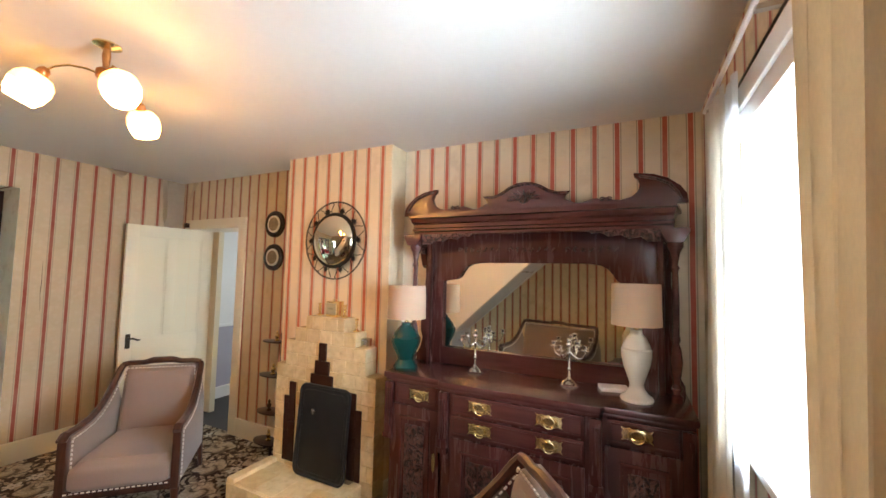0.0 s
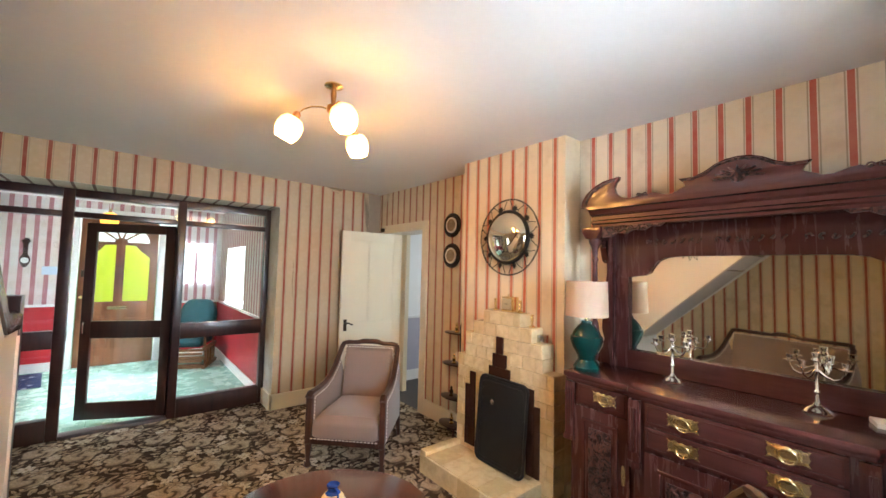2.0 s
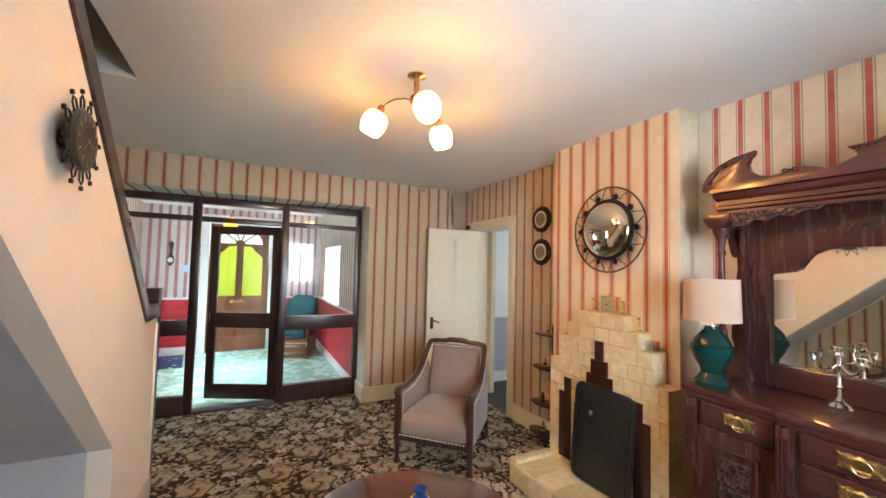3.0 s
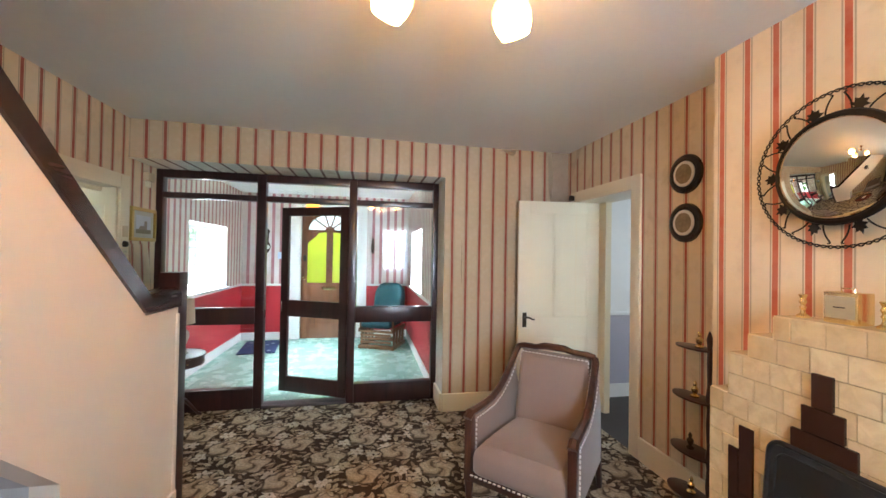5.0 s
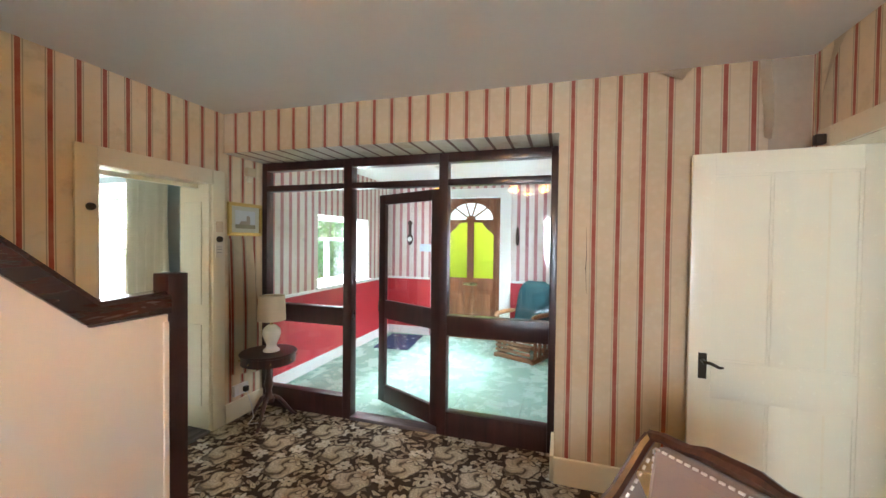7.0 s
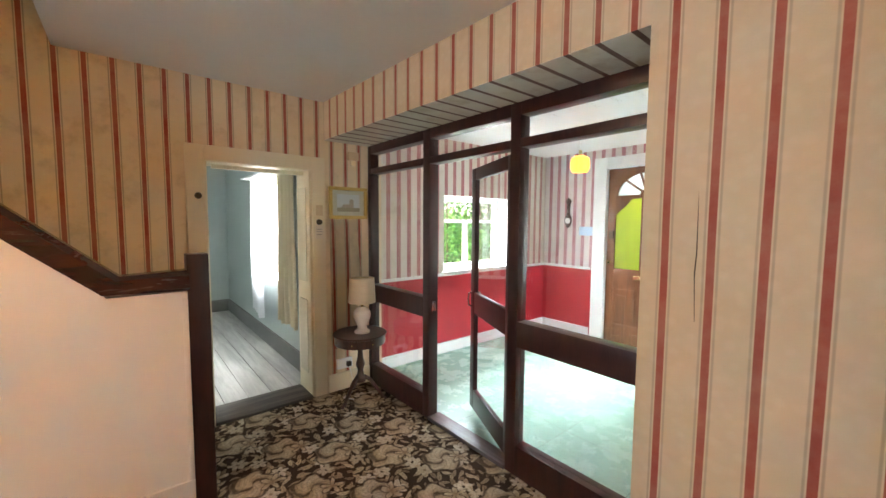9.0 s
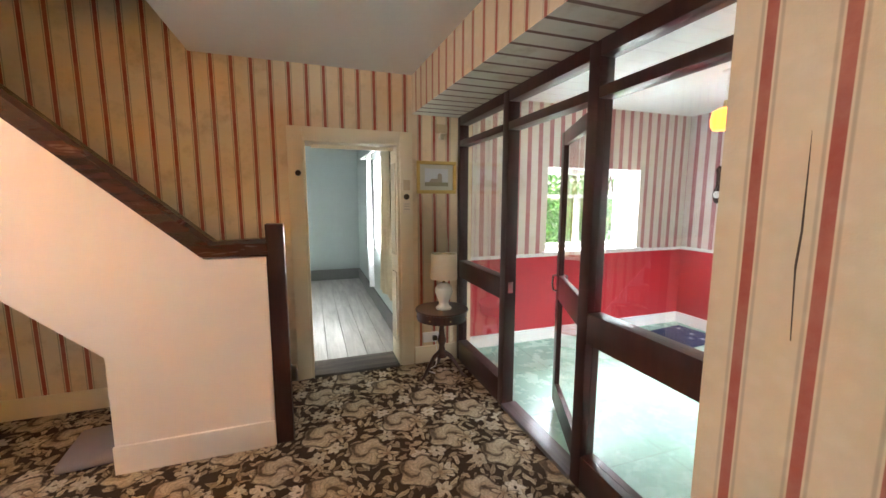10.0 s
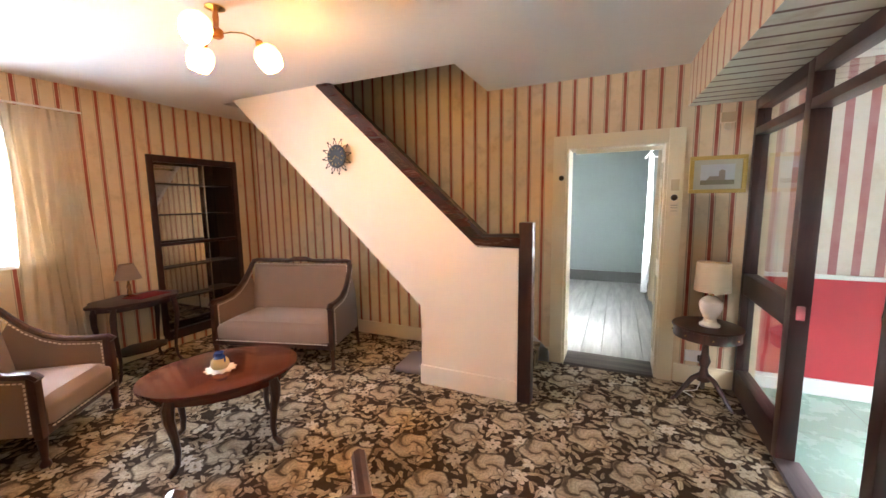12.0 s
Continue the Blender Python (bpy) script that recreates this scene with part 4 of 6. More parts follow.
doily = thing("doily", "small round white lace doily on the coffee table", "doily", pose(-1.64, 1.0, TZ))
part("lace", plate([((0.085 + 0.009 * math.cos(12 * a)) * math.cos(a), (0.085 + 0.009 * math.cos(12 * a)) * math.sin(a)) for a in np.linspace(0, 2 * math.pi, 73)[:-1]], 0.0005, 0.004, "z"), M_LACE, doily)
vase = thing("vase", "small round cream pot with a cobalt blue neck and handles", "vase", pose(-1.64, 1.0, TZ + 0.004))
part("body", lathe([(0.03, 0), (0.044, 0.006), (0.054, 0.028), (0.05, 0.052), (0.036, 0.068)], 24), plain("cream_glaze", (0.66, 0.52, 0.27), 0.15, vary=0.2), vase)
M_COBALT = plain("cobalt_glaze", (0.015, 0.05, 0.22), 0.1, vary=0.2)
part("neck", lathe([(0.037, 0.066), (0.022, 0.078), (0.02, 0.094), (0.03, 0.104), (0.026, 0.106), (0.016, 0.095)], 20), M_COBALT, vase, "cobalt blue neck")
for sx in (-1, 1):
    part("handle", tube([(sx * 0.022, 0, 0.096), (sx * 0.042, 0, 0.092), (sx * 0.052, 0, 0.075), (sx * 0.048, 0, 0.052)], 0.005, 6), M_COBALT, vase, "blue handle")


# ---- side table, its lamp and cloth ----
def lamp(name, label, profile, material, shade, shade_mat, m, cord=None):
    """A table lamp: turned base, short stem, tapered drum shade (r0, z0, r1, z1)."""
    t = thing(name, label, "table lamp", m)
    part("base", lathe(profile, 32), material, t)
    r0, z0, r1, z1 = shade
    part("stem", lathe([(0.012, profile[-1][1] - 0.005), (0.012, z0 + 0.03), (0.016, z0 + 0.035), (0.016, z0 + 0.08)], 12), M_BRASS, t)
    bm = lathe([(r0, z0), (r1, z1), (r1 - 0.003, z1), (r0 - 0.003, z0)], 40)
    bm.faces.ensure_lookup_table()
    caps = [f for f in bm.faces if len(f.verts) > 4]
    bmesh.ops.delete(bm, geom=caps, context="FACES_ONLY")
    part("shade", bm, shade_mat, t, "pale fabric drum shade")
    part("shade_ring", tube([((r1 - 0.004) * math.cos(a), (r1 - 0.004) * math.sin(a), z1 - 0.01) for a in np.linspace(0, 2 * math.pi, 25)], 0.002, 5), M_BRASS, t)
    return t


M_SHADE = plain("cream_linen_shade", (0.6, 0.41, 0.29), 0.85, grain=160, vary=0.12, bump=0.2)
M_SHADE.node_tree.nodes["Principled BSDF"].inputs["Subsurface Weight"].default_value = 0.15
side = thing("side_table", "dark occasional table with a shaped top and low shelf", "side table", pose(0.12, 0.57, 0))
SZ = 0.69
shape = [((0.36 + 0.018 * math.cos(8 * a)) * math.cos(a), (0.24 + 0.016 * math.cos(8 * a)) * math.sin(a)) for a in np.linspace(0, 2 * math.pi, 65)[:-1]]
part("tabletop", plate([(v, u) for u, v in shape], SZ - 0.025, SZ, "z", bevel=0.006), M_DARKWOOD, side)
part("apron", plate([(v * 0.8, u * 0.8) for u, v in shape], SZ - 0.07, SZ - 0.024, "z"), M_DARKWOOD, side)
for sx in (-1, 1):
    for sy in (-1, 1):
        part("leg", cabriole(sx * 0.15, sy * 0.24, SZ - 0.03, 0.045, 0.018), M_DARKWOOD, side)
part("shelf", plate([(v * 0.62, u * 0.62) for u, v in shape], 0.2, 0.218, "z", bevel=0.004), M_DARKWOOD, side)
cloth = thing("table_mat", "small dark red cloth on the side table", "cloth", pose(0.12, 0.47, SZ, 0, 0, 12))
part("fabric", plate([(-0.11, -0.15), (0.11, -0.14), (0.1, 0.15), (-0.1, 0.14)], 0.0005, 0.006, "z", bevel=0.001), plain("dark_red_cloth", (0.24, 0.02, 0.03), 0.8, grain=120, vary=0.3), cloth)
lamp("table_lamp", "small table lamp with a taupe shade and glass stem", [(0.045, 0), (0.045, 0.012), (0.015, 0.025), (0.02, 0.05), (0.012, 0.075), (0.02, 0.1), (0.01, 0.13)], glass("amber_lamp_glass", (0.7, 0.5, 0.35), 0.05), (0.105, 0.17, 0.055, 0.31), plain("taupe_shade", (0.26, 0.19, 0.15), 0.85, grain=140, vary=0.15), pose(0.2, 0.57, SZ))

# ---- recessed glazed cabinet ----
cab = thing("display_cabinet", "dark wood built-in display cabinet with sliding glass and bare shelves", "cabinet", pose(XE, -0.316, 0))
M_CABINSIDE = wood("dark_cabinet_lining", (0.012, 0.006, 0.004), (0.045, 0.02, 0.013), 0.4, 1.0, 2)
hy, z0, z1 = 0.49, 0.08, 2.04
part("back", boxed(0.38, 0.4, -hy, hy, z0, z1), M_CABINSIDE, cab)
for d in ((0.0, 0.38, -hy, -hy + 0.02, z0, z1), (0.0, 0.38, hy - 0.02, hy, z0, z1), (0.0, 0.38, -hy + 0.02, hy - 0.02, z1 - 0.02, z1), (0.0, 0.38, -hy + 0.02, hy - 0.02, z0, z0 + 0.02)):
    part("lining", boxed(*d), M_CABINSIDE, cab)
for d in ((-0.02, 0.02, -hy - 0.01, -hy + 0.05, z0, z1 + 0.01), (-0.02, 0.02, hy - 0.05, hy + 0.01, z0, z1 + 0.01), (-0.02, 0.02, -hy + 0.05, hy - 0.05, z1 - 0.06, z1 + 0.01), (-0.02, 0.02, -hy + 0.05, hy - 0.05, z0, z0 + 0.1), (-0.015, 0.05, -hy + 0.05, hy - 0.05, 1.1, 1.135)):
    part("frame", boxed(*d, bevel=0.005), M_DARKWOOD, cab)
part("mirror_back", boxed(0.16, 0.167, -0.13, hy - 0.021, z0 + 0.021, z1 - 0.021), Nodes("dim_antique_mirror").surface((0.92, 0.89, 0.8), 0.04, 1.0), cab, "mirrored back panel", smooth=False)
for z in (1.76, 1.43, 0.85, 0.5):
    bm = boxed(0.06, 0.158, -0.13, hy - 0.022, z - 0.007, z + 0.007)
    box(bm, 0.06, 0.37, -hy + 0.022, -0.131, z - 0.007, z + 0.007)
    part("shelf", bm, M_CABINSIDE, cab)
for a0, a1 in ((1.135, z1 - 0.06), (z0 + 0.1, 1.1)):
    pane = part("pane", boxed(0.02, 0.026, -0.1, hy - 0.05, a0, a1), M_GLASS, cab, "sliding glass pane", smooth=False)
    pane.visible_shadow = False
    part("pane_edge", boxed(0.018, 0.03, -0.104, -0.096, a0, a1), M_STEEL, cab)


# ---- curtains ----
def curtain(name, label, m, w, h, folds, depth, mat, flare=0.1, seed=1):
    """A hanging pleated cloth: x over its width, z from its top down; local y through it."""
    rnd = random.Random(seed)
    nu, nv = folds * 8, 14
    ph = [rnd.uniform(-0.5, 0.5) for _ in range(folds + 1)]
    bm = bmesh.new()
    sheets = []
    for off in (0.0, 0.004):
        rows = []
        for j in range(nv + 1):
            v = j / nv
            row = []
            for i in range(nu + 1):
                u = i / nu
                k = u * folds
                amp = depth * (0.55 + 0.45 * v) * (0.8 + 0.35 * math.sin(5 * u + 3 * v + seed))
                y = amp * math.sin(2 * math.pi * k + ph[int(min(k, folds - 1))] * 0.8 + 0.7 * v) + off
                x = (u - 0.5) * w * (1 - flare * 0.5 + flare * v) + 0.012 * math.sin(7 * v + 9 * u)
                row.append(bm.verts.new((x, y, -h * v + 0.01 * math.sin(12 * u) * v)))
            rows.append(row)
        sheets.append(rows)
    for rows, flip in ((sheets[0], False), (sheets[1], True)):
        for j in range(nv):
            for i in range(nu):
                q = (rows[j][i], rows[j][i + 1], rows[j + 1][i + 1], rows[j + 1][i])
                bm.faces.new(q[::-1] if flip else q)
    t = thing(name, label, "curtain", m)
    part("cloth", bm, mat, t)
    return t


def cloth_mat(name, colour, through):
    n = Nodes(name)
    c = n.coords()
    weave = n.noise(n.scaled(c, (260, 260, 60)), 1.0, 2)
    col = n.mix(weave, tuple(v * 0.85 for v in colour), colour)
    n.surface(col, 0.9, 0, 0.15)
    n.bump(weave, 0.2, 0.001)
    glowing = n.add("BsdfTranslucent")
    n.link(col, glowing.inputs["Color"])
    mixed = n.add("MixShader")
    mixed.inputs[0].default_value = through
    n.link(n.bsdf.outputs[0], mixed.inputs[1])
    n.link(glowing.outputs[0], mixed.inputs[2])
    n.link(mixed.outputs[0], n.tree.nodes["Material Output"].inputs["Surface"])
    return n.mat


M_CURTAIN = cloth_mat("cream_curtain_cloth", (0.7, 0.59, 0.43), 0.2)
M_PALECURTAIN = cloth_mat("cream_white_curtain_cloth", (0.76, 0.73, 0.66), 0.5)
M_LINING = cloth_mat("white_curtain_lining", (0.82, 0.83, 0.85), 0.75)
M_GREYCURTAIN = cloth_mat("pale_cream_curtain_cloth", (0.64, 0.56, 0.41), 0.25)
curtain("curtain", "cream lined curtain hanging open", pose(0.385, 0.95, 2.32, 0, 0, 89), 0.48, 2.12, 7, 0.03, M_CURTAIN, 0.1, 3)
curtain("curtain", "cream-white lined curtain gathered beside the sideboard", pose(0.39, 1.99, 2.3, 0, 0, 90), 0.38, 2.05, 4, 0.022, M_PALECURTAIN, 0.2, 5)
curtain("curtain_lining", "white curtain lining lit by the window", pose(0.4, 1.78, 2.28, 0, 0, 90), 0.2, 2.0, 2, 0.014, M_LINING, 0.3, 7)
curtain("curtain", "cream curtain hanging in the side room", pose(-4.25, -1.83, 2.08, 0, 0, 90), 0.52, 1.58, 5, 0.035, M_GREYCURTAIN, 0.1, 4)
curtain("curtain", "white lit curtain of the side room", pose(-4.24, -2.92, 2.08, 0, 0, 84), 0.62, 1.66, 6, 0.03, M_LINING, 0.06, 6)
rail_thing = thing("curtain_rail", "old white curtain rail on a board above the window", "curtain rail")
part("board", boxed(XE - 0.025, XE, 0.72, 2.16, 2.13, 2.29, bevel=0.006), M_WHITE, rail_thing)
part("bead", boxed(XE - 0.04, XE - 0.025, 0.74, 2.14, 2.19, 2.215, bevel=0.004), M_WHITE, rail_thing)
part("rail", tube([(0.385, 0.69, 2.335), (0.385, 2.17, 2.335)], 0.009, 8), M_WHITE, rail_thing)
part("wire", tube([(0.445, 0.7, 2.32), (0.443, 1.2, 2.312), (0.445, 1.7, 2.317), (0.445, 2.2, 2.31)], 0.004, 6), M_IRON, rail_thing, "dark cable")
for y in (0.74, 1.45, 2.13):
    part("bracket", boxed(0.385, XE, y - 0.01, y + 0.01, 2.315, 2.33), M_STEEL, rail_thing)

# ---- sideboard ----
M_SB = wood("dark_red_mahogany", (0.07, 0.021, 0.019), (0.1, 0.031, 0.027), 0.24, 1.6, 0, 0.5)
M_SBV = wood("dark_red_mahogany_upright", (0.07, 0.021, 0.019), (0.09, 0.027, 0.023), 0.26, 1.6, 2, 0.45)
n = Nodes("carved_mahogany_shaded")
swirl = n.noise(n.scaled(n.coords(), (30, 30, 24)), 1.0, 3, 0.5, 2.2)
# colour follows the relief: shade painted into hollows, highlights onto ridges
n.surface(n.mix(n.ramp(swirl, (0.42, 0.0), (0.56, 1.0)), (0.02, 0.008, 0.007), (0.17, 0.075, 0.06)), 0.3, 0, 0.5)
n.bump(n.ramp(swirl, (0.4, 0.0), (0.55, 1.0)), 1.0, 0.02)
M_CARVED = n.mat
n = Nodes("mirror_silver")
M_MIRROR = n.surface((0.86, 0.81, 0.67), 0.02, 1.0)
sb = thing("sideboard", "tall dark mahogany mirror-back sideboard with carved doors and brass handles", "sideboard", pose(-0.47, YA - 0.012, 0))
FR = -0.445


def sb_handle(parent, x, y, z):
    """A pierced brass back plate with a hanging ring."""
    wing = [(-0.05, 0.0), (-0.046, 0.012), (-0.052, 0.026), (-0.036, 0.021), (-0.024, 0.026), (-0.012, 0.02), (0, 0.027), (0.012, 0.02), (0.024, 0.026), (0.036, 0.021), (0.052, 0.026), (0.046, 0.012), (0.05, 0.0),
            (0.046, -0.012), (0.052, -0.026), (0.034, -0.02), (0.018, -0.026), (0, -0.02), (-0.018, -0.026), (-0.034, -0.02), (-0.052, -0.026), (-0.046, -0.012)]
    bm = plate([(x + u, z + v) for u, v in wing], y - 0.004, y, bevel=0.001)
    for u, v, q in ((-0.042, 0.017, 0.006), (0.042, 0.017, 0.006), (-0.042, -0.017, 0.006), (0.042, -0.017, 0.006), (0, 0.019, 0.007), (0, -0.02, 0.007), (-0.026, 0.012, 0.005), (0.026, 0.012, 0.005), (-0.027, -0.012, 0.005), (0.027, -0.012, 0.005)):
        lathe([(q, 0), (q * 0.8, 0.003), (0.0005, 0.0045)], 8, pose(x + u, y - 0.004, z + v, 90, 0, 0), bm)
    tube([(x + 0.03 * math.cos(a), y - 0.006, z + 0.019 * math.sin(a)) for a in np.linspace(0, 2 * math.pi, 21)], 0.0025, 5, bm)
    h = part("handle", bm, M_BRASS, parent, "ornate brass handle plate", Matrix.Translation((x, 0, z)) @ Matrix.Diagonal((1.35, 1, 1.25, 1)) @ Matrix.Translation((-x, 0, -z)))
    part("ring", tube([(x + 0.022 * math.cos(a), y - 0.012 - 0.004 * math.sin(a), z - 0.006 + 0.024 * math.sin(a)) for a in np.linspace(0, 2 * math.pi, 19)], 0.0035, 6), M_BRASS, h, "hanging brass ring")
    part("boss", lathe([(0.01, 0), (0.01, 0.008), (0.004, 0.013)], 10, pose(x, y - 0.004, z + 0.016, 90, 0, 0)), M_BRASS, h)


for sx in (-1, 1):
    ear = [(0.735, 1.0), (0.83, 1.0), (0.828, 1.05), (0.8, 1.1), (0.785, 1.16), (0.802, 1.22), (0.8, 1.28), (0.775, 1.34), (0.782, 1.45), (0.768, 1.6), (0.775, 1.8), (0.735, 1.85)]
    part("side_bracket", plate([(sx * u, v) for u, v in ear][::sx], -0.06, -0.035, bevel=0.004), M_SBV, sb, "scrolled dark wood bracket")
# carcass and plinth
part("body", boxed(-0.8, 0.8, FR + 0.02, 0, 0.09, 0.965), M_SBV, sb)
part("plinth", boxed(-0.81, 0.81, FR - 0.005, 0, 0.0, 0.1, bevel=0.008), M_SB, sb)
part("centre_plinth", boxed(-0.43, 0.43, FR - 0.035, FR - 0.006, 0.0, 0.1, bevel=0.006), M_SB, sb)
part("centre_body", boxed(-0.41, 0.41, FR - 0.015, FR + 0.02, 0.1, 0.965), M_SBV, sb)
top = [(-0.84, 0.0), (-0.84, FR - 0.01), (-0.45, FR - 0.01), (-0.435, FR - 0.045), (0.435, FR - 0.045), (0.45, FR - 0.01), (0.84, FR - 0.01), (0.84, 0.0)]
part("worktop", plate(top, 0.965, 1.0, "z", bevel=0.011), M_SB, sb, "polished mahogany top with a moulded edge")
part("top_moulding", plate([(u * 0.985, v * 0.972) for u, v in top], 0.945, 0.965, "z", bevel=0.006), M_SB, sb)


def drawer(x0, x1, z0, z1, y, handles):
    d = part("drawer", boxed(x0, x1, y - 0.016, y, z0, z1, bevel=0.006), M_SB, sb)
    for b in ((x0 + 0.012, x1 - 0.012, z1 - 0.02, z1 - 0.012), (x0 + 0.012, x1 - 0.012, z0 + 0.012, z0 + 0.02), (x0 + 0.012, x0 + 0.02, z0 + 0.012, z1 - 0.012), (x1 - 0.02, x1 - 0.012, z0 + 0.012, z1 - 0.012)):
        part("bead", boxed(b[0], b[1], y - 0.022, y - 0.014, b[2], b[3], bevel=0.002), M_SB, d)
    for hx in handles:
        sb_handle(d, hx, y - 0.017, (z0 + z1) / 2 + 0.004)


drawer(-0.76, -0.46, 0.825, 0.94, FR + 0.02, [-0.585])
drawer(0.46, 0.76, 0.825, 0.94, FR + 0.02, [0.59])
drawer(-0.36, 0.36, 0.832, 0.94, FR - 0.015, [-0.183, 0.19])
drawer(-0.36, 0.36, 0.71, 0.822, FR - 0.015, [-0.183, 0.19])


def panel_door(x0, x1, z0, z1, y, hinge_left=True):
    d = part("door", boxed(x0, x1, y - 0.014, y, z0, z1, bevel=0.004), M_SBV, sb, "panelled door with carved inset")
    a, b, c, e = x0 + 0.06, x1 - 0.06, z0 + 0.07, z1 - 0.06
    for q in ((a, b, c, c + 0.018), (a, b, e - 0.018, e), (a, a + 0.018, c, e), (b - 0.018, b, c, e)):
        part("moulding", boxed(q[0], q[1], y - 0.026, y - 0.012, q[2], q[3], bevel=0.005), M_SB, d)
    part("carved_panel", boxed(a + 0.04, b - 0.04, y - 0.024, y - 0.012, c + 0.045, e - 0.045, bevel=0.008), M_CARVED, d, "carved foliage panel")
    rnd = random.Random(int(x0 * 100))
    bm = bmesh.new()
    px, pz0, pz1 = (a + b) / 2, c + 0.06, e - 0.06
    hw = (b - a) / 2 - 0.055
    for k in range(5):
        z = pz0 + (pz1 - pz0) * (k + 0.5) / 5
        for sx in (-1, 1):
            r = min(hw * 0.42, 0.022) * rnd.uniform(0.85, 1.1)
            tube([(px + sx * (0.006 + r * 1.1 + r * (1 - q / 14) * math.cos(q * 0.5 + (1.2 if k % 2 else 0))), y - 0.026, z + r * (1 - q / 14) * math.sin(q * 0.5)) for q in range(13)], 0.0045, 5, bm)
    tube([(px + 0.006 * math.sin(9 * q), y - 0.026, pz0 + (pz1 - pz0) * q) for q in np.linspace(0, 1, 9)], 0.005, 6, bm)
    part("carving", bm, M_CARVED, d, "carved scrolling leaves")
    kx = x1 - 0.03 if hinge_left else x0 + 0.03
    part("escutcheon", plate([(kx + u, (z0 + z1) / 2 + 0.05 + v) for u, v in ((-0.008, -0.045), (0, -0.055), (0.008, -0.045), (0.012, 0), (0.008, 0.045), (0, 0.055), (-0.008, 0.045), (-0.012, 0))], y - 0.02, y - 0.014), M_BRASS, d, "long brass escutcheon")


panel_door(-0.78, -0.45, 0.12, 0.81, FR + 0.02)
panel_door(0.45, 0.78, 0.12, 0.81, FR + 0.02, False)
panel_door(-0.36, -0.005, 0.12, 0.695, FR - 0.015)
panel_door(0.005, 0.36, 0.12, 0.695, FR - 0.015, False)
for x in (-0.8, -0.41, 0.41, 0.8):
    w = 0.028
    y = FR - 0.018 if abs(x) < 0.5 else FR + 0.012
    bm = boxed(x - w, x + w, y - 0.02, y + 0.01, 0.62, 0.94, bevel=0.004)
    for k in range(3):
        box(bm, x - 0.018 + k * 0.014, x - 0.01 + k * 0.014, y - 0.028, y - 0.018, 0.68, 0.9)
    box(bm, x - w - 0.004, x + w + 0.004, y - 0.026, y + 0.01, 0.6, 0.63)
    part("pilaster", bm, M_SBV, sb, "small fluted pilaster")
# mirror back
arch = [(0.625, 1.57), (0.58, 1.578), (0.53, 1.585), (0.5, 1.6), (0.475, 1.64), (0.45, 1.672), (0.41, 1.692), (0.36, 1.7), (0.3, 1.703)]
low_edge = arch + [(-u, v) for u, v in arch[::-1]]
part("back_board", boxed(-0.72, 0.72, -0.03, 0, 1.0, 2.0), M_SBV, sb)
part("mirror", boxed(-0.64, 0.64, -0.036, -0.031, 1.1, 1.72), M_MIRROR, sb, "wide bevelled mirror glass", smooth=False)
part("back_frame", plate([(-0.72, 1.9), (0.72, 1.9), (0.72, 1.57)] + low_edge + [(-0.72, 1.57)], -0.066, -0.038, bevel=0.004), M_SBV, sb)
for sx in (-1, 1):
    part("back_stile", boxed(min(sx * 0.625, sx * 0.72), max(sx * 0.625, sx * 0.72), -0.066, -0.038, 1.0, 1.57), M_SBV, sb)
    x = sx * 0.775
    col = [(0.03, 1.0), (0.03, 1.03), (0.018, 1.04), (0.028, 1.07), (0.016, 1.09), (0.024, 1.15), (0.03, 1.2), (0.022, 1.27), (0.014, 1.29), (0.02, 1.31), (0.016, 1.34), (0.018, 1.5), (0.014, 1.66), (0.021, 1.68), (0.014, 1.7), (0.024, 1.76), (0.04, 1.79), (0.04, 1.81)]
    part("column", lathe(col, 18, pose(x, -0.2, 0)), M_SB, sb, "turned mahogany column")
    part("capital", plate([(x - 0.035, 1.81), (x + 0.035, 1.81), (x + 0.065, 1.86), (x + 0.065, 1.885), (x - 0.065, 1.885), (x - 0.065, 1.86)], -0.255, -0.03, bevel=0.004), M_SB, sb)
    part("bracket", plate([(-0.04, 1.88), (-0.25, 1.88), (-0.25, 1.84), (-0.19, 1.82), (-0.16, 1.78), (-0.1, 1.76), (-0.07, 1.68), (-0.04, 1.66)], x - 0.02, x + 0.02, "x"), M_SB, sb)
    fret = [(sx * (0.71 - d), z) for d, z in ((0, 1.885), (0.36, 1.885), (0.34, 1.868), (0.29, 1.872), (0.25, 1.85), (0.19, 1.858), (0.15, 1.835), (0.09, 1.845), (0.06, 1.82), (0, 1.82))]
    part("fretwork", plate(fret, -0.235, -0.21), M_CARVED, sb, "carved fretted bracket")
    part("side_cheek", boxed(min(sx * 0.7, sx * 0.73), max(sx * 0.7, sx * 0.73), -0.12, -0.066, 1.0, 1.88, bevel=0.004), M_SBV, sb)
part("bottom_rail", boxed(-0.625, 0.625, -0.07, -0.037, 1.0, 1.115, bevel=0.005), M_SB, sb)
bm = bmesh.new()
for k in range(3):
    cx = (-0.36, 0.0, 0.36)[k]
    for q in range(7):
        a = q * 0.9
        tube([(cx + (q - 3) * 0.045 + 0.012 * math.cos(a + t), -0.07, 1.79 + 0.012 * math.sin(a * 1.3 + t)) for t in np.linspace(0, 4, 7)], 0.006, 5, bm)
tagged(part("frieze_carving", bm, M_CARVED, sb, "low carved frieze"), kind="stuff")
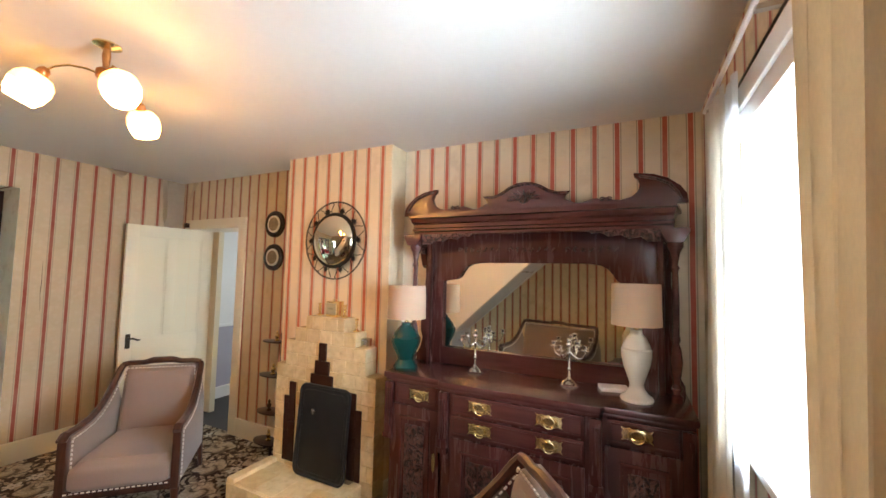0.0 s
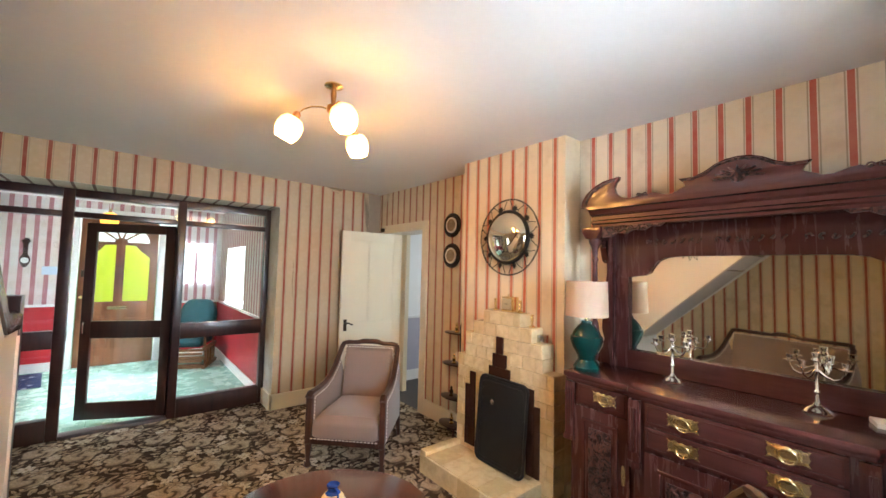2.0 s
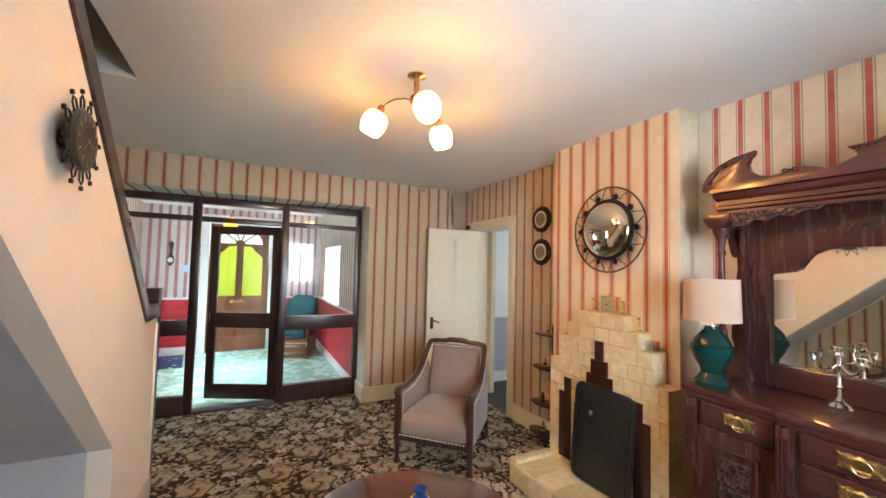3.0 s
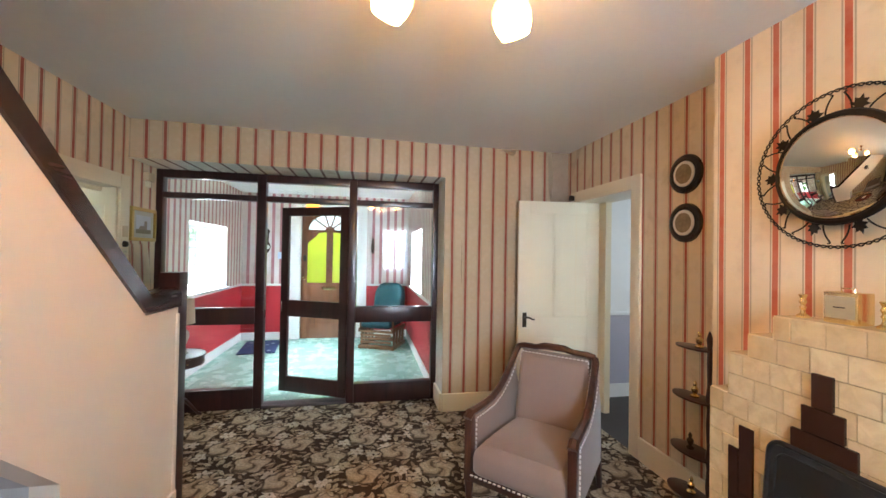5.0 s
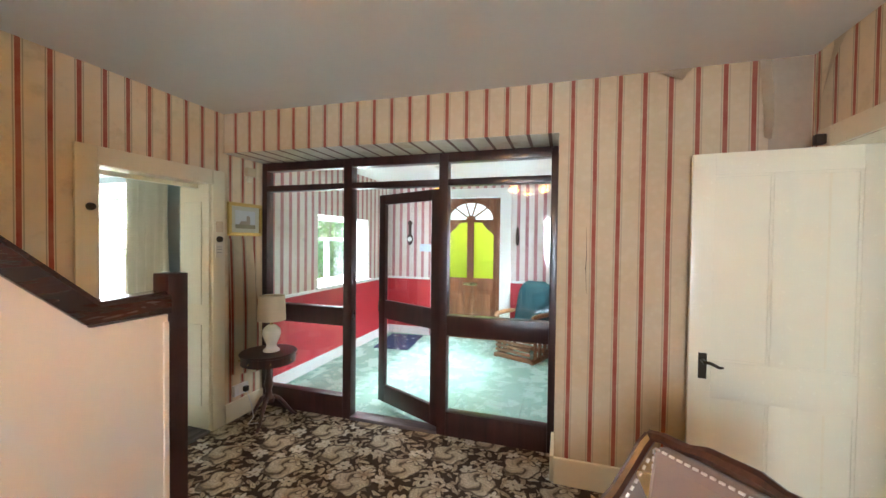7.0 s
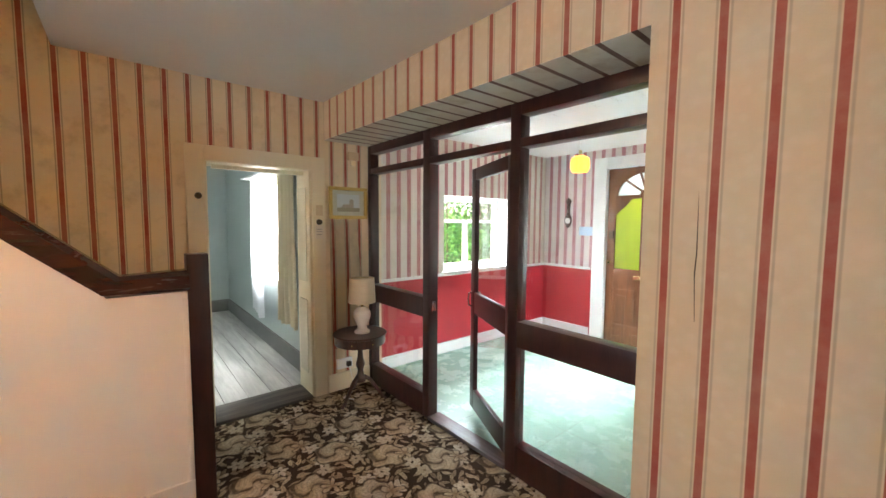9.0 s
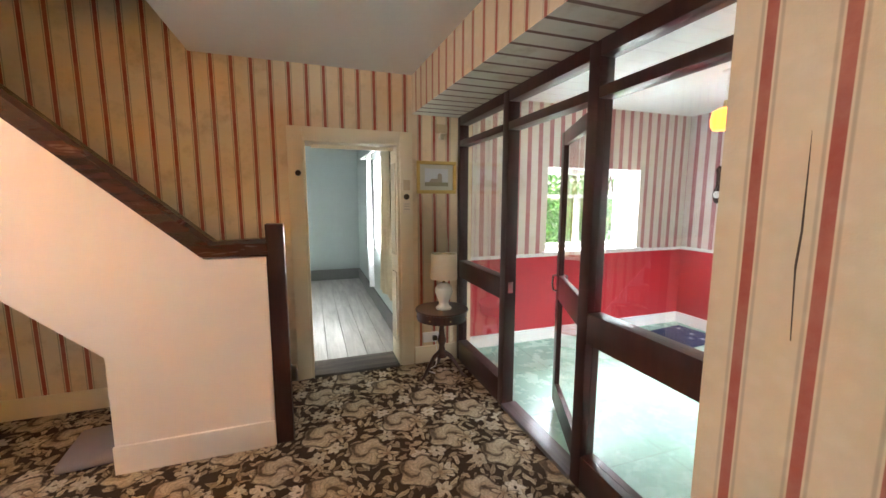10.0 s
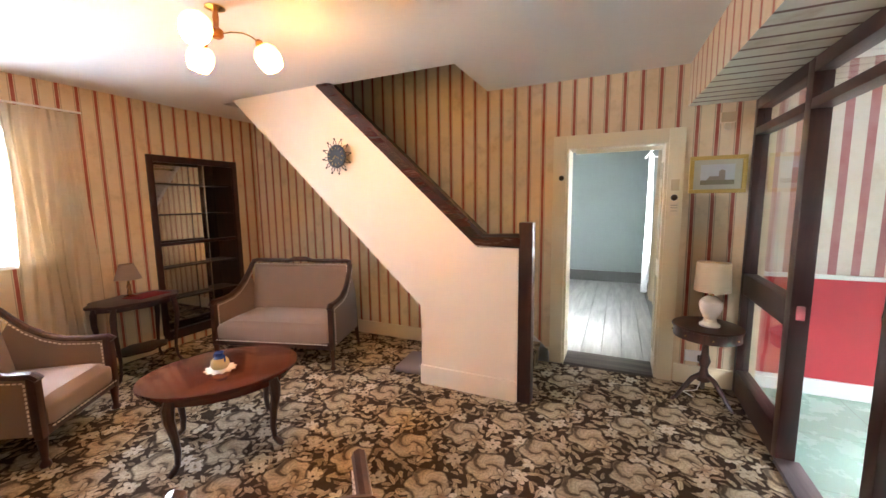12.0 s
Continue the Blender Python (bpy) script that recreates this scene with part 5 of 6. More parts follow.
part("cornice", sweep([(0.0, 0.0), (0.0, 0.014), (0.018, 0.022), (0.018, 0.036), (0.006, 0.044), (0.006, 0.066), (0.03, 0.078), (0.042, 0.1), (0.06, 0.106), (0.06, 0.125), (-0.1, 0.125), (-0.1, 0.0)], [(-0.77, -0.0, 1.885), (-0.77, -0.24, 1.885), (0.77, -0.24, 1.885), (0.77, 0.0, 1.885)]), M_SB, sb, "deep moulded cornice")
part("cornice_shelf", boxed(-0.76, 0.76, -0.23, 0, 1.89, 2.005), M_SB, sb)
mid = [(0.3, 2.008), (0.3, 2.05), (0.24, 2.075), (0.25, 2.1), (0.275, 2.125), (0.2, 2.125), (0.15, 2.145), (0.1, 2.18), (0.05, 2.2), (0.0, 2.205)]
horn = [(0.83, 2.008), (0.825, 2.06), (0.8, 2.11), (0.75, 2.16), (0.69, 2.19), (0.6, 2.205), (0.605, 2.18), (0.62, 2.165), (0.63, 2.13), (0.62, 2.09), (0.59, 2.06), (0.54, 2.045)]
wave = [(0.5, 2.05), (0.47, 2.068), (0.44, 2.055), (0.42, 2.065), (0.39, 2.06), (0.34, 2.04)]
half = [(u * 0.955 + 0.04 * (u / 0.83) ** 4, 2.008 + (v - 2.008) * 0.88) for u, v in horn + wave + [(0.31, 2.04)] + mid[2:]]
crest = [(u, v) for u, v in half] + [(-u, v) for u, v in half[::-1][1:]]
part("crest", plate(crest, -0.275, -0.24, bevel=0.005), M_SB, sb, "scrolled carved pediment")
for sx in (-1, 1):
    part("crest_moulding", tube([(sx * u, -0.277, v) for u, v in ((0.8, 2.03), (0.785, 2.065), (0.75, 2.11), (0.69, 2.14), (0.61, 2.162))], 0.008, 6), M_CARVED, sb)
    part("crest_moulding", tube([(sx * u, -0.277, v) for u, v in ((0.248, 2.102), (0.19, 2.1), (0.135, 2.118), (0.08, 2.153), (0.0, 2.168))], 0.007, 6), M_CARVED, sb)
    for cx in (0.43, 0.465):
        part("scroll", tube([(sx * (cx + 0.014 * (1 - t / 9) * math.cos(t)), -0.278, 2.048 + 0.014 * (1 - t / 9) * math.sin(t)) for t in np.linspace(0, 8, 14)], 0.004, 5), M_CARVED, sb, "small carved scroll")
bm = lathe([(0.034, 0), (0.03, 0.008), (0.004, 0.012)], 16, pose(0, -0.274, 2.083, 90, 0, 0))
for q in range(9):
    a = math.pi * q / 8
    tube([(0.025 * math.cos(a), -0.279, 2.08 + 0.025 * math.sin(a)), (0.1 * math.cos(a), -0.28, 2.075 + 0.06 * math.sin(a))], [0.008, 0.004], 5, bm)
part("shell", bm, M_CARVED, sb, "carved fan-shaped shell")

# ---- things on the sideboard ----
WZ = 1.0
M_GREEN = plain("deep_green_glaze", (0.003, 0.042, 0.036), 0.12, vary=0.25, grain=12)
M_IVORY = plain("ivory_glaze", (0.72, 0.68, 0.58), 0.15, vary=0.06)
lamp("table_lamp", "deep green ceramic table lamp with a pale drum shade", [(0.075, 0), (0.078, 0.015), (0.066, 0.03), (0.05, 0.055), (0.055, 0.08), (0.08, 0.12), (0.095, 0.16), (0.094, 0.185), (0.085, 0.19), (0.075, 0.215), (0.05, 0.245), (0.032, 0.26), (0.03, 0.275)], M_GREEN, (0.125, 0.3, 0.12, 0.5), M_SHADE, pose(-1.235, 2.45, WZ) @ Matrix.Diagonal((1.02, 1.02, 1.08, 1)))
lamp("table_lamp", "tall ivory ceramic table lamp with a pale drum shade", [(0.074, 0), (0.078, 0.008), (0.074, 0.018), (0.055, 0.03), (0.036, 0.055), (0.033, 0.075), (0.045, 0.11), (0.062, 0.155), (0.071, 0.2), (0.072, 0.23), (0.066, 0.236), (0.064, 0.25), (0.045, 0.285), (0.03, 0.3), (0.028, 0.32)], M_IVORY, (0.118, 0.34, 0.115, 0.53), M_SHADE, pose(0.122, 2.5, WZ) @ Matrix.Diagonal((1.02, 1.02, 1.12, 1)))
M_SILVER = plain("silver_plate", (0.82, 0.8, 0.76), 0.14, 1.0, vary=0.1)


def candelabrum(m):
    t = thing("candelabrum", "five-light silver candelabrum with scrolled arms", "candelabrum", m, "candelabra on the sideboard")
    part("base", lathe([(0.052, 0), (0.054, 0.006), (0.045, 0.012), (0.04, 0.02), (0.02, 0.03), (0.01, 0.045)], 20), M_SILVER, t)
    part("stem", lathe([(0.01, 0.04), (0.007, 0.08), (0.013, 0.09), (0.007, 0.1), (0.006, 0.17), (0.011, 0.18), (0.008, 0.19), (0.009, 0.22), (0.02, 0.228), (0.012, 0.24), (0.016, 0.26), (0.013, 0.262)], 14), M_SILVER, t)
    for k in range(4):
        a = math.pi / 4 + k * math.pi / 2
        c, s = math.cos(a), math.sin(a)
        arm = part("arm", tube([(r * c, r * s, z) for r, z in ((0.008, 0.185), (0.03, 0.165), (0.06, 0.155), (0.085, 0.165), (0.098, 0.19), (0.1, 0.205))], [0.005, 0.005, 0.0045, 0.0045, 0.004, 0.004], 6), M_SILVER, t)
        part("candle_cup", lathe([(0.004, 0.2), (0.024, 0.207), (0.024, 0.21), (0.009, 0.212), (0.014, 0.235), (0.012, 0.237)], 14, pose(0.1 * c, 0.1 * s, 0)), M_SILVER, arm)
    return t


candelabrum(pose(-0.803, 2.6, WZ, 0, 0, 10))
candelabrum(pose(-0.225, 2.61, WZ, 0, 0, 25))
book = thing("booklet", "white paper booklet lying on the sideboard", "booklet", pose(0.01, 2.63, WZ, 0, 0, 15))
part("pages", boxed(-0.075, 0.075, -0.05, 0.05, 0, 0.02, bevel=0.002), M_WHITE, book)

# ---- tiled fireplace ----
n = Nodes("mottled_cream_glazed_tile")
c = n.coords()
rnd_in = n.add("ObjectInfo").outputs["Random"]
mott = n.noise(c, 16, 5, 0.6, 0.5)
tone = n.mix(rnd_in, (0.68, 0.53, 0.29), (0.8, 0.67, 0.41))
n.surface(n.mix(n.ramp(mott, (0.4, 0.0), (0.75, 0.6)), tone, (0.5, 0.36, 0.19)), n.ramp(mott, (0.3, 0.12), (0.8, 0.28)), 0, 0.5)
M_TILE = n.mat
M_BROWNTILE = plain("dark_brown_glazed_tile", (0.045, 0.018, 0.012), 0.15, vary=0.35, grain=14)
M_GROUT = plain("cream_cement", (0.42, 0.36, 0.26), 0.9, grain=50, vary=0.2)
FX = -1.945
fire = thing("fireplace", "stepped cream tiled fireplace with brown tile motif", "fireplace", pose(FX, YB - 0.002, 0))
tiers = [(0.47, 0.0, 0.89), (0.378, 0.89, 1.08), (0.285, 1.08, 1.18), (0.18, 1.18, 1.275)]
bm = bmesh.new()
for hw, a, b in tiers:
    box(bm, -hw + 0.004, hw - 0.004, -0.118, 0, a, b - 0.004)
part("core", bm, M_GROUT, fire)
# no recess is cut: a flat black plate paints its shade and soot
part("fire_opening", boxed(-0.2, 0.2, -0.122, -0.1, 0.16, 0.72), plain("soot_and_recess_shade", (0.01, 0.009, 0.008), 0.9, vary=0.4), fire, "flat black plate painting the sooty, shaded fire opening")


def tile(x0, x1, z0, z1, y, mat, name="tile", depth=0.012):
    part(name, boxed(x0 + 0.0012, x1 - 0.0012, y - depth, y, z0 + 0.0012, z1 - 0.0012, bevel=0.0025, seg=1), mat, fire)


row_z = [0.0, 0.1, 0.2, 0.3, 0.4, 0.5, 0.6, 0.7, 0.795, 0.89, 0.985, 1.08, 1.18, 1.275]
for k, (a, b) in enumerate(zip(row_z, row_z[1:])):
    hw = next(h for h, lo, hi in tiers if lo <= a + 0.01 < hi)
    edges = [-hw]
    step = 0.118
    x = -hw + (step if k % 2 else step * 0.55)
    while x < hw - 0.03:
        edges.append(x)
        x += step
    edges.append(hw)
    for x0, x1 in zip(edges, edges[1:]):
        if b < 0.72 and x0 > -0.26 and x1 < 0.26:
            continue
        tile(x0, x1, a, b, -0.118, M_TILE)
    for sx in (-1, 1):
        bm = boxed(min(sx * (hw - 0.004), sx * (hw + 0.006)), max(sx * (hw - 0.004), sx * (hw + 0.006)), -0.128, 0, a + 0.001, b - 0.001, bevel=0.002, seg=1)
        part("side_tile", bm, M_TILE, fire)
for (hw, a, b), inner in zip(tiers, (0.378, 0.285, 0.18, 0.0)):
    for sx in ((-1, 1) if inner else (1,)):
        x0, x1 = (sorted((sx * inner, sx * hw)) if inner else (-hw, hw))
        n_top = max(1, round((x1 - x0) / 0.12))
        for q in range(n_top):
            part("top_tile", boxed(x0 + (x1 - x0) * q / n_top + 0.001, x0 + (x1 - x0) * (q + 1) / n_top - 0.001, -0.132, 0, b - 0.006, b + 0.004, bevel=0.002, seg=1), M_TILE, fire)
for hw, a, b in ((0.034, 0.96, 1.09), (0.068, 0.86, 0.96), (0.105, 0.74, 0.86)):
    part("brown_tile", boxed(-hw, hw, -0.145, -0.128, a + 0.001, b - 0.001, bevel=0.003, seg=1), M_BROWNTILE, fire, "dark brown tile")
for sx in (-1, 1):
    for x0, x1, a, b in ((0.255, 0.32, 0.18, 0.47), (0.255, 0.32, 0.472, 0.77), (0.322, 0.37, 0.18, 0.4), (0.322, 0.37, 0.402, 0.66)):
        part("brown_tile", boxed(min(sx * x0, sx * x1), max(sx * x0, sx * x1), -0.14, -0.128, a, b, bevel=0.003, seg=1), M_BROWNTILE, fire, "dark brown tile")
hearth = thing("hearth", "raised cream tiled hearth with low side kerbs", "hearth", pose(-2.0, 2.455, 0))
part("slab", boxed(-0.44, 0.44, -0.36, 0.0, 0, 0.145, bevel=0.006), M_TILE, hearth)
for x0, x1 in ((-0.44, -0.37), (0.37, 0.44)):
    part("kerb", boxed(x0 - 0.003, x1 + 0.003, -0.364, 0.0, 0.1, 0.175, bevel=0.01), M_TILE, hearth)
for k in range(4):
    part("tile", boxed(-0.364 + 0.182 * k + 0.001, -0.364 + 0.182 * (k + 1) - 0.001, -0.358, -0.14, 0.143, 0.15, bevel=0.002, seg=1), M_TILE, hearth)
    part("tile", boxed(-0.44 + 0.22 * k + 0.001, -0.44 + 0.22 * (k + 1) - 0.001, -0.37, -0.359, 0.002, 0.142, bevel=0.002, seg=1), M_TILE, hearth)

M_BLACKMETAL = plain("dull_black_metal", (0.022, 0.024, 0.027), 0.35, 0.3, grain=10, vary=0.5)
fs = thing("fire_screen", "dark metal fire screen with rounded corners standing on the hearth", "fire screen", pose(-1.89, 2.385, 0.152, -5, 0, 0))


def rounded(hw, z0, z1, r, n=6):
    out = []
    for cx, cz, a0 in ((hw - r, z1 - r, 0), (-hw + r, z1 - r, 90), (-hw + r, z0 + r, 180), (hw - r, z0 + r, 270)):
        out += [(cx + r * math.cos(radians(a0 + 90 * k / n)), cz + r * math.sin(radians(a0 + 90 * k / n))) for k in range(n + 1)]
    return out


part("panel", plate(rounded(0.228, 0.01, 0.63, 0.05), -0.012, 0.0, bevel=0.003), M_BLACKMETAL, fs)
rim = rounded(0.228, 0.01, 0.63, 0.05)
part("rim", tube([(u, -0.008, v) for u, v in rim + rim[:1]], 0.011, 8), M_BLACKMETAL, fs)
part("inner_rim", tube([(u * 0.86, -0.014, 0.03 + v * 0.9) for u, v in rim + rim[:1]], 0.004, 6), M_BLACKMETAL, fs)
part("knob", lathe([(0.018, 0), (0.02, 0.006), (0.008, 0.014)], 14, pose(-0.09, -0.012, 0.45, 90, 0, 0)), M_STEEL, fs, "pale round knob")
clock = thing("mantel_clock", "small square brass mantel clock on the fireplace", "clock", pose(FX + 0.02, 2.535, 1.279))
part("case", boxed(-0.053, 0.053, -0.04, 0.04, 0, 0.115, bevel=0.006), M_BRASS, clock)
part("face", boxed(-0.045, 0.045, -0.044, -0.041, 0.02, 0.1), plain("gilt_dial", (0.5, 0.42, 0.26), 0.4, 0.3), clock, "pale gilt dial")
part("handle", tube([(-0.02, 0, 0.113), (-0.02, 0, 0.128), (0.02, 0, 0.128), (0.02, 0, 0.113)], 0.003, 6), M_BRASS, clock)
for sx in (-0.006, 0.006):
    part("hand", boxed(min(0, sx * 3), max(0.003, sx * 3), -0.046, -0.0445, 0.058, 0.062), M_IRON, clock)
STICK = [(0.022, 0), (0.023, 0.006), (0.01, 0.016), (0.007, 0.03), (0.012, 0.04), (0.007, 0.05), (0.013, 0.062), (0.008, 0.075), (0.015, 0.09), (0.012, 0.093)]
for x, y, z in ((FX - 0.125, 2.53, 1.279), (FX + 0.125, 2.53, 1.279), (FX + 0.235, 2.53, 1.184)):
    t = thing("candlestick", "small turned brass candlestick on the tiled fireplace", "candlestick", pose(x, y, z), "brass candlesticks")
    part("stick", lathe(STICK, 14), M_BRASS, t)
cup = thing("pewter_box", "small grey metal box on the fireplace step", "box", pose(FX + 0.33, 2.53, 1.084))
part("box", boxed(-0.028, 0.028, -0.03, 0.03, 0, 0.06, bevel=0.004), M_STEEL, cup)
bell = thing("brass_bell", "little brass bell on the fireplace shoulder", "ornament", pose(FX - 0.42, 2.53, 0.894))
part("bell", lathe([(0.026, 0), (0.026, 0.01), (0.018, 0.022), (0.012, 0.034), (0.004, 0.038)], 14), M_BRASS, bell)

# ---- convex mirror in an iron wreath ----
M_WROUGHT = plain("black_wrought_iron", (0.018, 0.015, 0.012), 0.5, 0.6, vary=0.4)
cm = thing("convex_mirror", "round convex mirror in a black wrought iron leaf wreath", "mirror", pose(-1.969, YB - 0.012, 1.86, 90, 0, 0))
dome = [(0.198 * math.sin(a), 0.03 + 0.075 * (math.cos(a) - 0.0) - 0.0) for a in np.linspace(math.pi / 2, 0.01, 14)]
part("glass", lathe([(0.198, 0.02)] + dome, 48), M_MIRROR, cm, "convex mirror glass")
circle = lambda r, z, n=49: [(r * math.cos(a), r * math.sin(a), z) for a in np.linspace(0, 2 * math.pi, n)]
part("inner_ring", tube(circle(0.203, 0.03), 0.015, 8), M_WROUGHT, cm)
bm = bmesh.new()
for ph in (0, math.pi):
    tube([((0.3 + 0.005 * math.cos(40 * a + ph)) * math.cos(a), (0.3 + 0.005 * math.cos(40 * a + ph)) * math.sin(a), 0.02 + 0.005 * math.sin(40 * a + ph)) for a in np.linspace(0, 2 * math.pi, 241)], 0.003, 5, bm)
part("twisted_ring", bm, M_WROUGHT, cm, "twisted iron ring")
LEAF = [(0, -0.03), (0.018, -0.02), (0.012, -0.01), (0.03, 0.0), (0.016, 0.006), (0.02, 0.02), (0.006, 0.018), (0, 0.034), (-0.006, 0.018), (-0.02, 0.02), (-0.016, 0.006), (-0.03, 0.0), (-0.012, -0.01), (-0.018, -0.02)]
for k in range(10):
    a = 2 * math.pi * k / 10
    base = Matrix.Rotation(a, 4, "Z") @ pose(0.232, 0, 0.03, 0, 12, -90)
    part("leaf", plate(LEAF, -0.002, 0.002, "z"), M_WROUGHT, cm, "iron ivy leaf", base)
    bm = bmesh.new()
    for sgn in (-1, 1):
        pts = [(0.215 + 0.02 * q + 0.02 * math.sin(q * 0.9), sgn * (0.03 + 0.012 * math.cos(q * 1.1)), 0.025) for q in np.linspace(0, 4, 10)]
        tube(pts, 0.003, 5, bm)
    part("tendril", bm, M_WROUGHT, cm, "curled iron tendril", Matrix.Rotation(a + 0.3, 4, "Z"))

# ---- two round plates on the wall ----
for z in (2.055, 1.738):
    t = thing("wall_plate", "round picture plate with a wide black rim", "wall plate", pose(-2.957, YN - 0.004, z, 90, 0, 0), "picture plates")
    part("rim", lathe([(0.07, 0.004), (0.085, 0.022), (0.105, 0.026), (0.125, 0.018), (0.128, 0.0)], 36), plain("black_gloss_rim", (0.02, 0.014, 0.008), 0.2), t)
    part("plate", lathe([(0.082, 0.0), (0.082, 0.0255), (0.06, 0.0262), (0.002, 0.0262)], 36), plain("white_china", (0.78, 0.74, 0.64), 0.2), t, "white china centre")
    part("picture", lathe([(0.064, 0.02), (0.064, 0.0275), (0.001, 0.0278)], 32), plain("brown_engraving", (0.27, 0.2, 0.1), 0.4, grain=45, vary=0.9, coarse=14), t, "brown engraved picture")

# ---- tiered stand in the corner ----
stand = thing("tiered_stand", "dark wood four-tier corner stand with brass ornaments", "whatnot stand", pose(-2.7, 2.745, 0))
POST = [(0.016, 0), (0.02, 0.05), (0.012, 0.1), (0.019, 0.2), (0.013, 0.3), (0.02, 0.36), (0.012, 0.42), (0.018, 0.55), (0.012, 0.64), (0.02, 0.7), (0.012, 0.78), (0.016, 0.9), (0.012, 1.0), (0.018, 1.04), (0.004, 1.09)]
part("post", lathe(POST, 12), M_DARKWOOD, stand)
for z, r in ((0.1, 0.17), (0.36, 0.15), (0.68, 0.14), (0.98, 0.12)):
    part("tier", plate([(-0.11 + r * math.cos(a), -0.0 + r * 0.55 * math.sin(a)) for a in np.linspace(0, 2 * math.pi, 33)[:-1]], z - 0.012, z, "z", bevel=0.003), M_DARKWOOD, stand, "oval dark shelf")
for x, y in ((-0.2, 0.03), (-0.02, -0.06)):
    part("leg", tube([(x, y, 0.1), (x, y, 0.0)], 0.012, 8), M_DARKWOOD, stand)
for x, z in ((-0.07, 0.98), (-0.1, 0.68), (-0.13, 0.36), (-0.12, 0.1)):
    t = thing("brass_ornament", "small brass figure-shaped ornament on a stand tier", "ornament", pose(-2.7 + x, 2.745, z), "brass ornaments")
    part("ornament", lathe([(0.022, 0), (0.024, 0.008), (0.01, 0.018), (0.018, 0.035), (0.02, 0.05), (0.008, 0.065), (0.012, 0.078), (0.004, 0.095)], 14), M_BRASS if z > 0.5 or z < 0.2 else M_IRON, t)

# ---- ceiling light ----
n = Nodes("lit_opal_glass")
n.surface((0.9, 0.85, 0.75), 0.35)
n.bsdf.inputs["Emission Color"].default_value = (1.0, 0.46, 0.11, 1)
height = n.add("SeparateXYZ")
n.link(n.coords(), height.inputs[0])
bright = n.add("MapRange")
n.link(height.outputs[2], bright.inputs[0])
for socket, value in zip(bright.inputs[1:5], (-0.085, -0.14, 1.5, 45.0)):
    socket.default_value = value
n.link(bright.outputs[0], n.bsdf.inputs["Emission Strength"])
M_OPAL = n.mat
M_TEAK = wood("orange_teak", (0.28, 0.1, 0.02), (0.5, 0.22, 0.06), 0.35, 3, 2)
cl = thing("ceiling_light", "three-arm ceiling light with lit opal glass shades", "ceiling light", pose(LAMP_HUB[0], LAMP_HUB[1], ZC))
part("ceiling_rose", lathe([(0.05, 0.0), (0.05, -0.006), (0.03, -0.014), (0.012, -0.02)], 20), M_BRASS, cl, "brass ceiling rose")
part("stem", lathe([(0.012, -0.015), (0.016, -0.05), (0.011, -0.1), (0.018, -0.12)], 14), M_TEAK, cl, "teak stem")
part("hub", lathe([(0.02, -0.105), (0.032, -0.115), (0.032, -0.145), (0.02, -0.155)], 16), M_TEAK, cl, "teak hub")
for lx, ly in ((-2.086, 0.867), (-2.1, 1.285), (-1.744, 1.03)):
    d = Vector((lx - LAMP_HUB[0], ly - LAMP_HUB[1], 0))
    reach, d = d.length - 0.046, d.normalized()
    arm = part("arm", tube([d * q + Vector((0, 0, z)) for q, z in ((0.02, -0.13), (reach * 0.33, -0.115), (reach * 0.61, -0.112), (reach * 0.83, -0.125), (reach, -0.15))], 0.004, 6), M_BRASS, cl, "thin curved brass arm")
    tilt = Matrix.Translation(d * reach + Vector((0, 0, -0.15))) @ Vector((0, 0, -1)).rotation_difference((d * 0.55 + Vector((0, 0, -1))).normalized()).to_matrix().to_4x4()
    part("holder", lathe([(0.01, 0.012), (0.02, 0.0), (0.022, -0.03), (0.018, -0.034)], 14), M_TEAK, arm, "teak lamp holder", tilt)
    part("shade", lathe([(0.024, -0.024), (0.045, -0.03), (0.064, -0.055), (0.069, -0.085), (0.062, -0.125), (0.048, -0.155), (0.042, -0.158)], 28), M_OPAL, arm, "lit opal glass shade", tilt)

# ---- sunburst clock on the stair side ----
sc = thing("wall_clock", "black sunburst wall clock with wire rays", "wall clock", pose(-1.655, SY0 + 0.042, 1.935, -90, 0, 0))
part("movement", lathe([(0.03, -0.041), (0.03, 0.002)], 16), M_IRON, sc)
part("dial", lathe([(0.095, 0.0), (0.1, 0.012), (0.09, 0.022), (0.001, 0.022)], 36), plain("black_dial", (0.03, 0.03, 0.03), 0.35), sc)
for k in range(12):
    a = 2 * math.pi * k / 12
    part("hour_mark", boxed(0.062, 0.08, -0.003, 0.003, 0.022, 0.024), M_BRASS, sc, m=Matrix.Rotation(a, 4, "Z"))
    bm = tube([(0.09, -0.012, 0.008), (0.125, -0.014, 0.008), (0.138, 0, 0.008), (0.125, 0.014, 0.008), (0.09, 0.012, 0.008)], 0.003, 5)
    lathe([(0.008, -0.004), (0.008, 0.004)], 8, pose(0.15, 0, 0.008), bm)
    part("ray", bm, M_WROUGHT, sc, "bent iron ray", Matrix.Rotation(a + 0.13, 4, "Z"))
for a, l in ((40, 0.06), (155, 0.045)):
    part("clock_hand", boxed(-0.01, l, -0.002, 0.002, 0.025, 0.0265), M_BRASS, sc, m=Matrix.Rotation(radians(a), 4, "Z"))

pad = thing("floor_cushion", "flat grey cushion lying under the stairs", "cushion", pose(-2.25, -0.52, 0, 0, 0, 6))
part("cushion", cushion(-0.17, 0.17, -0.2, 0.2, 0.0, 0.06, 0.02), plain("grey_cushion_cloth", (0.2, 0.17, 0.17), 0.9, grain=120), pad)

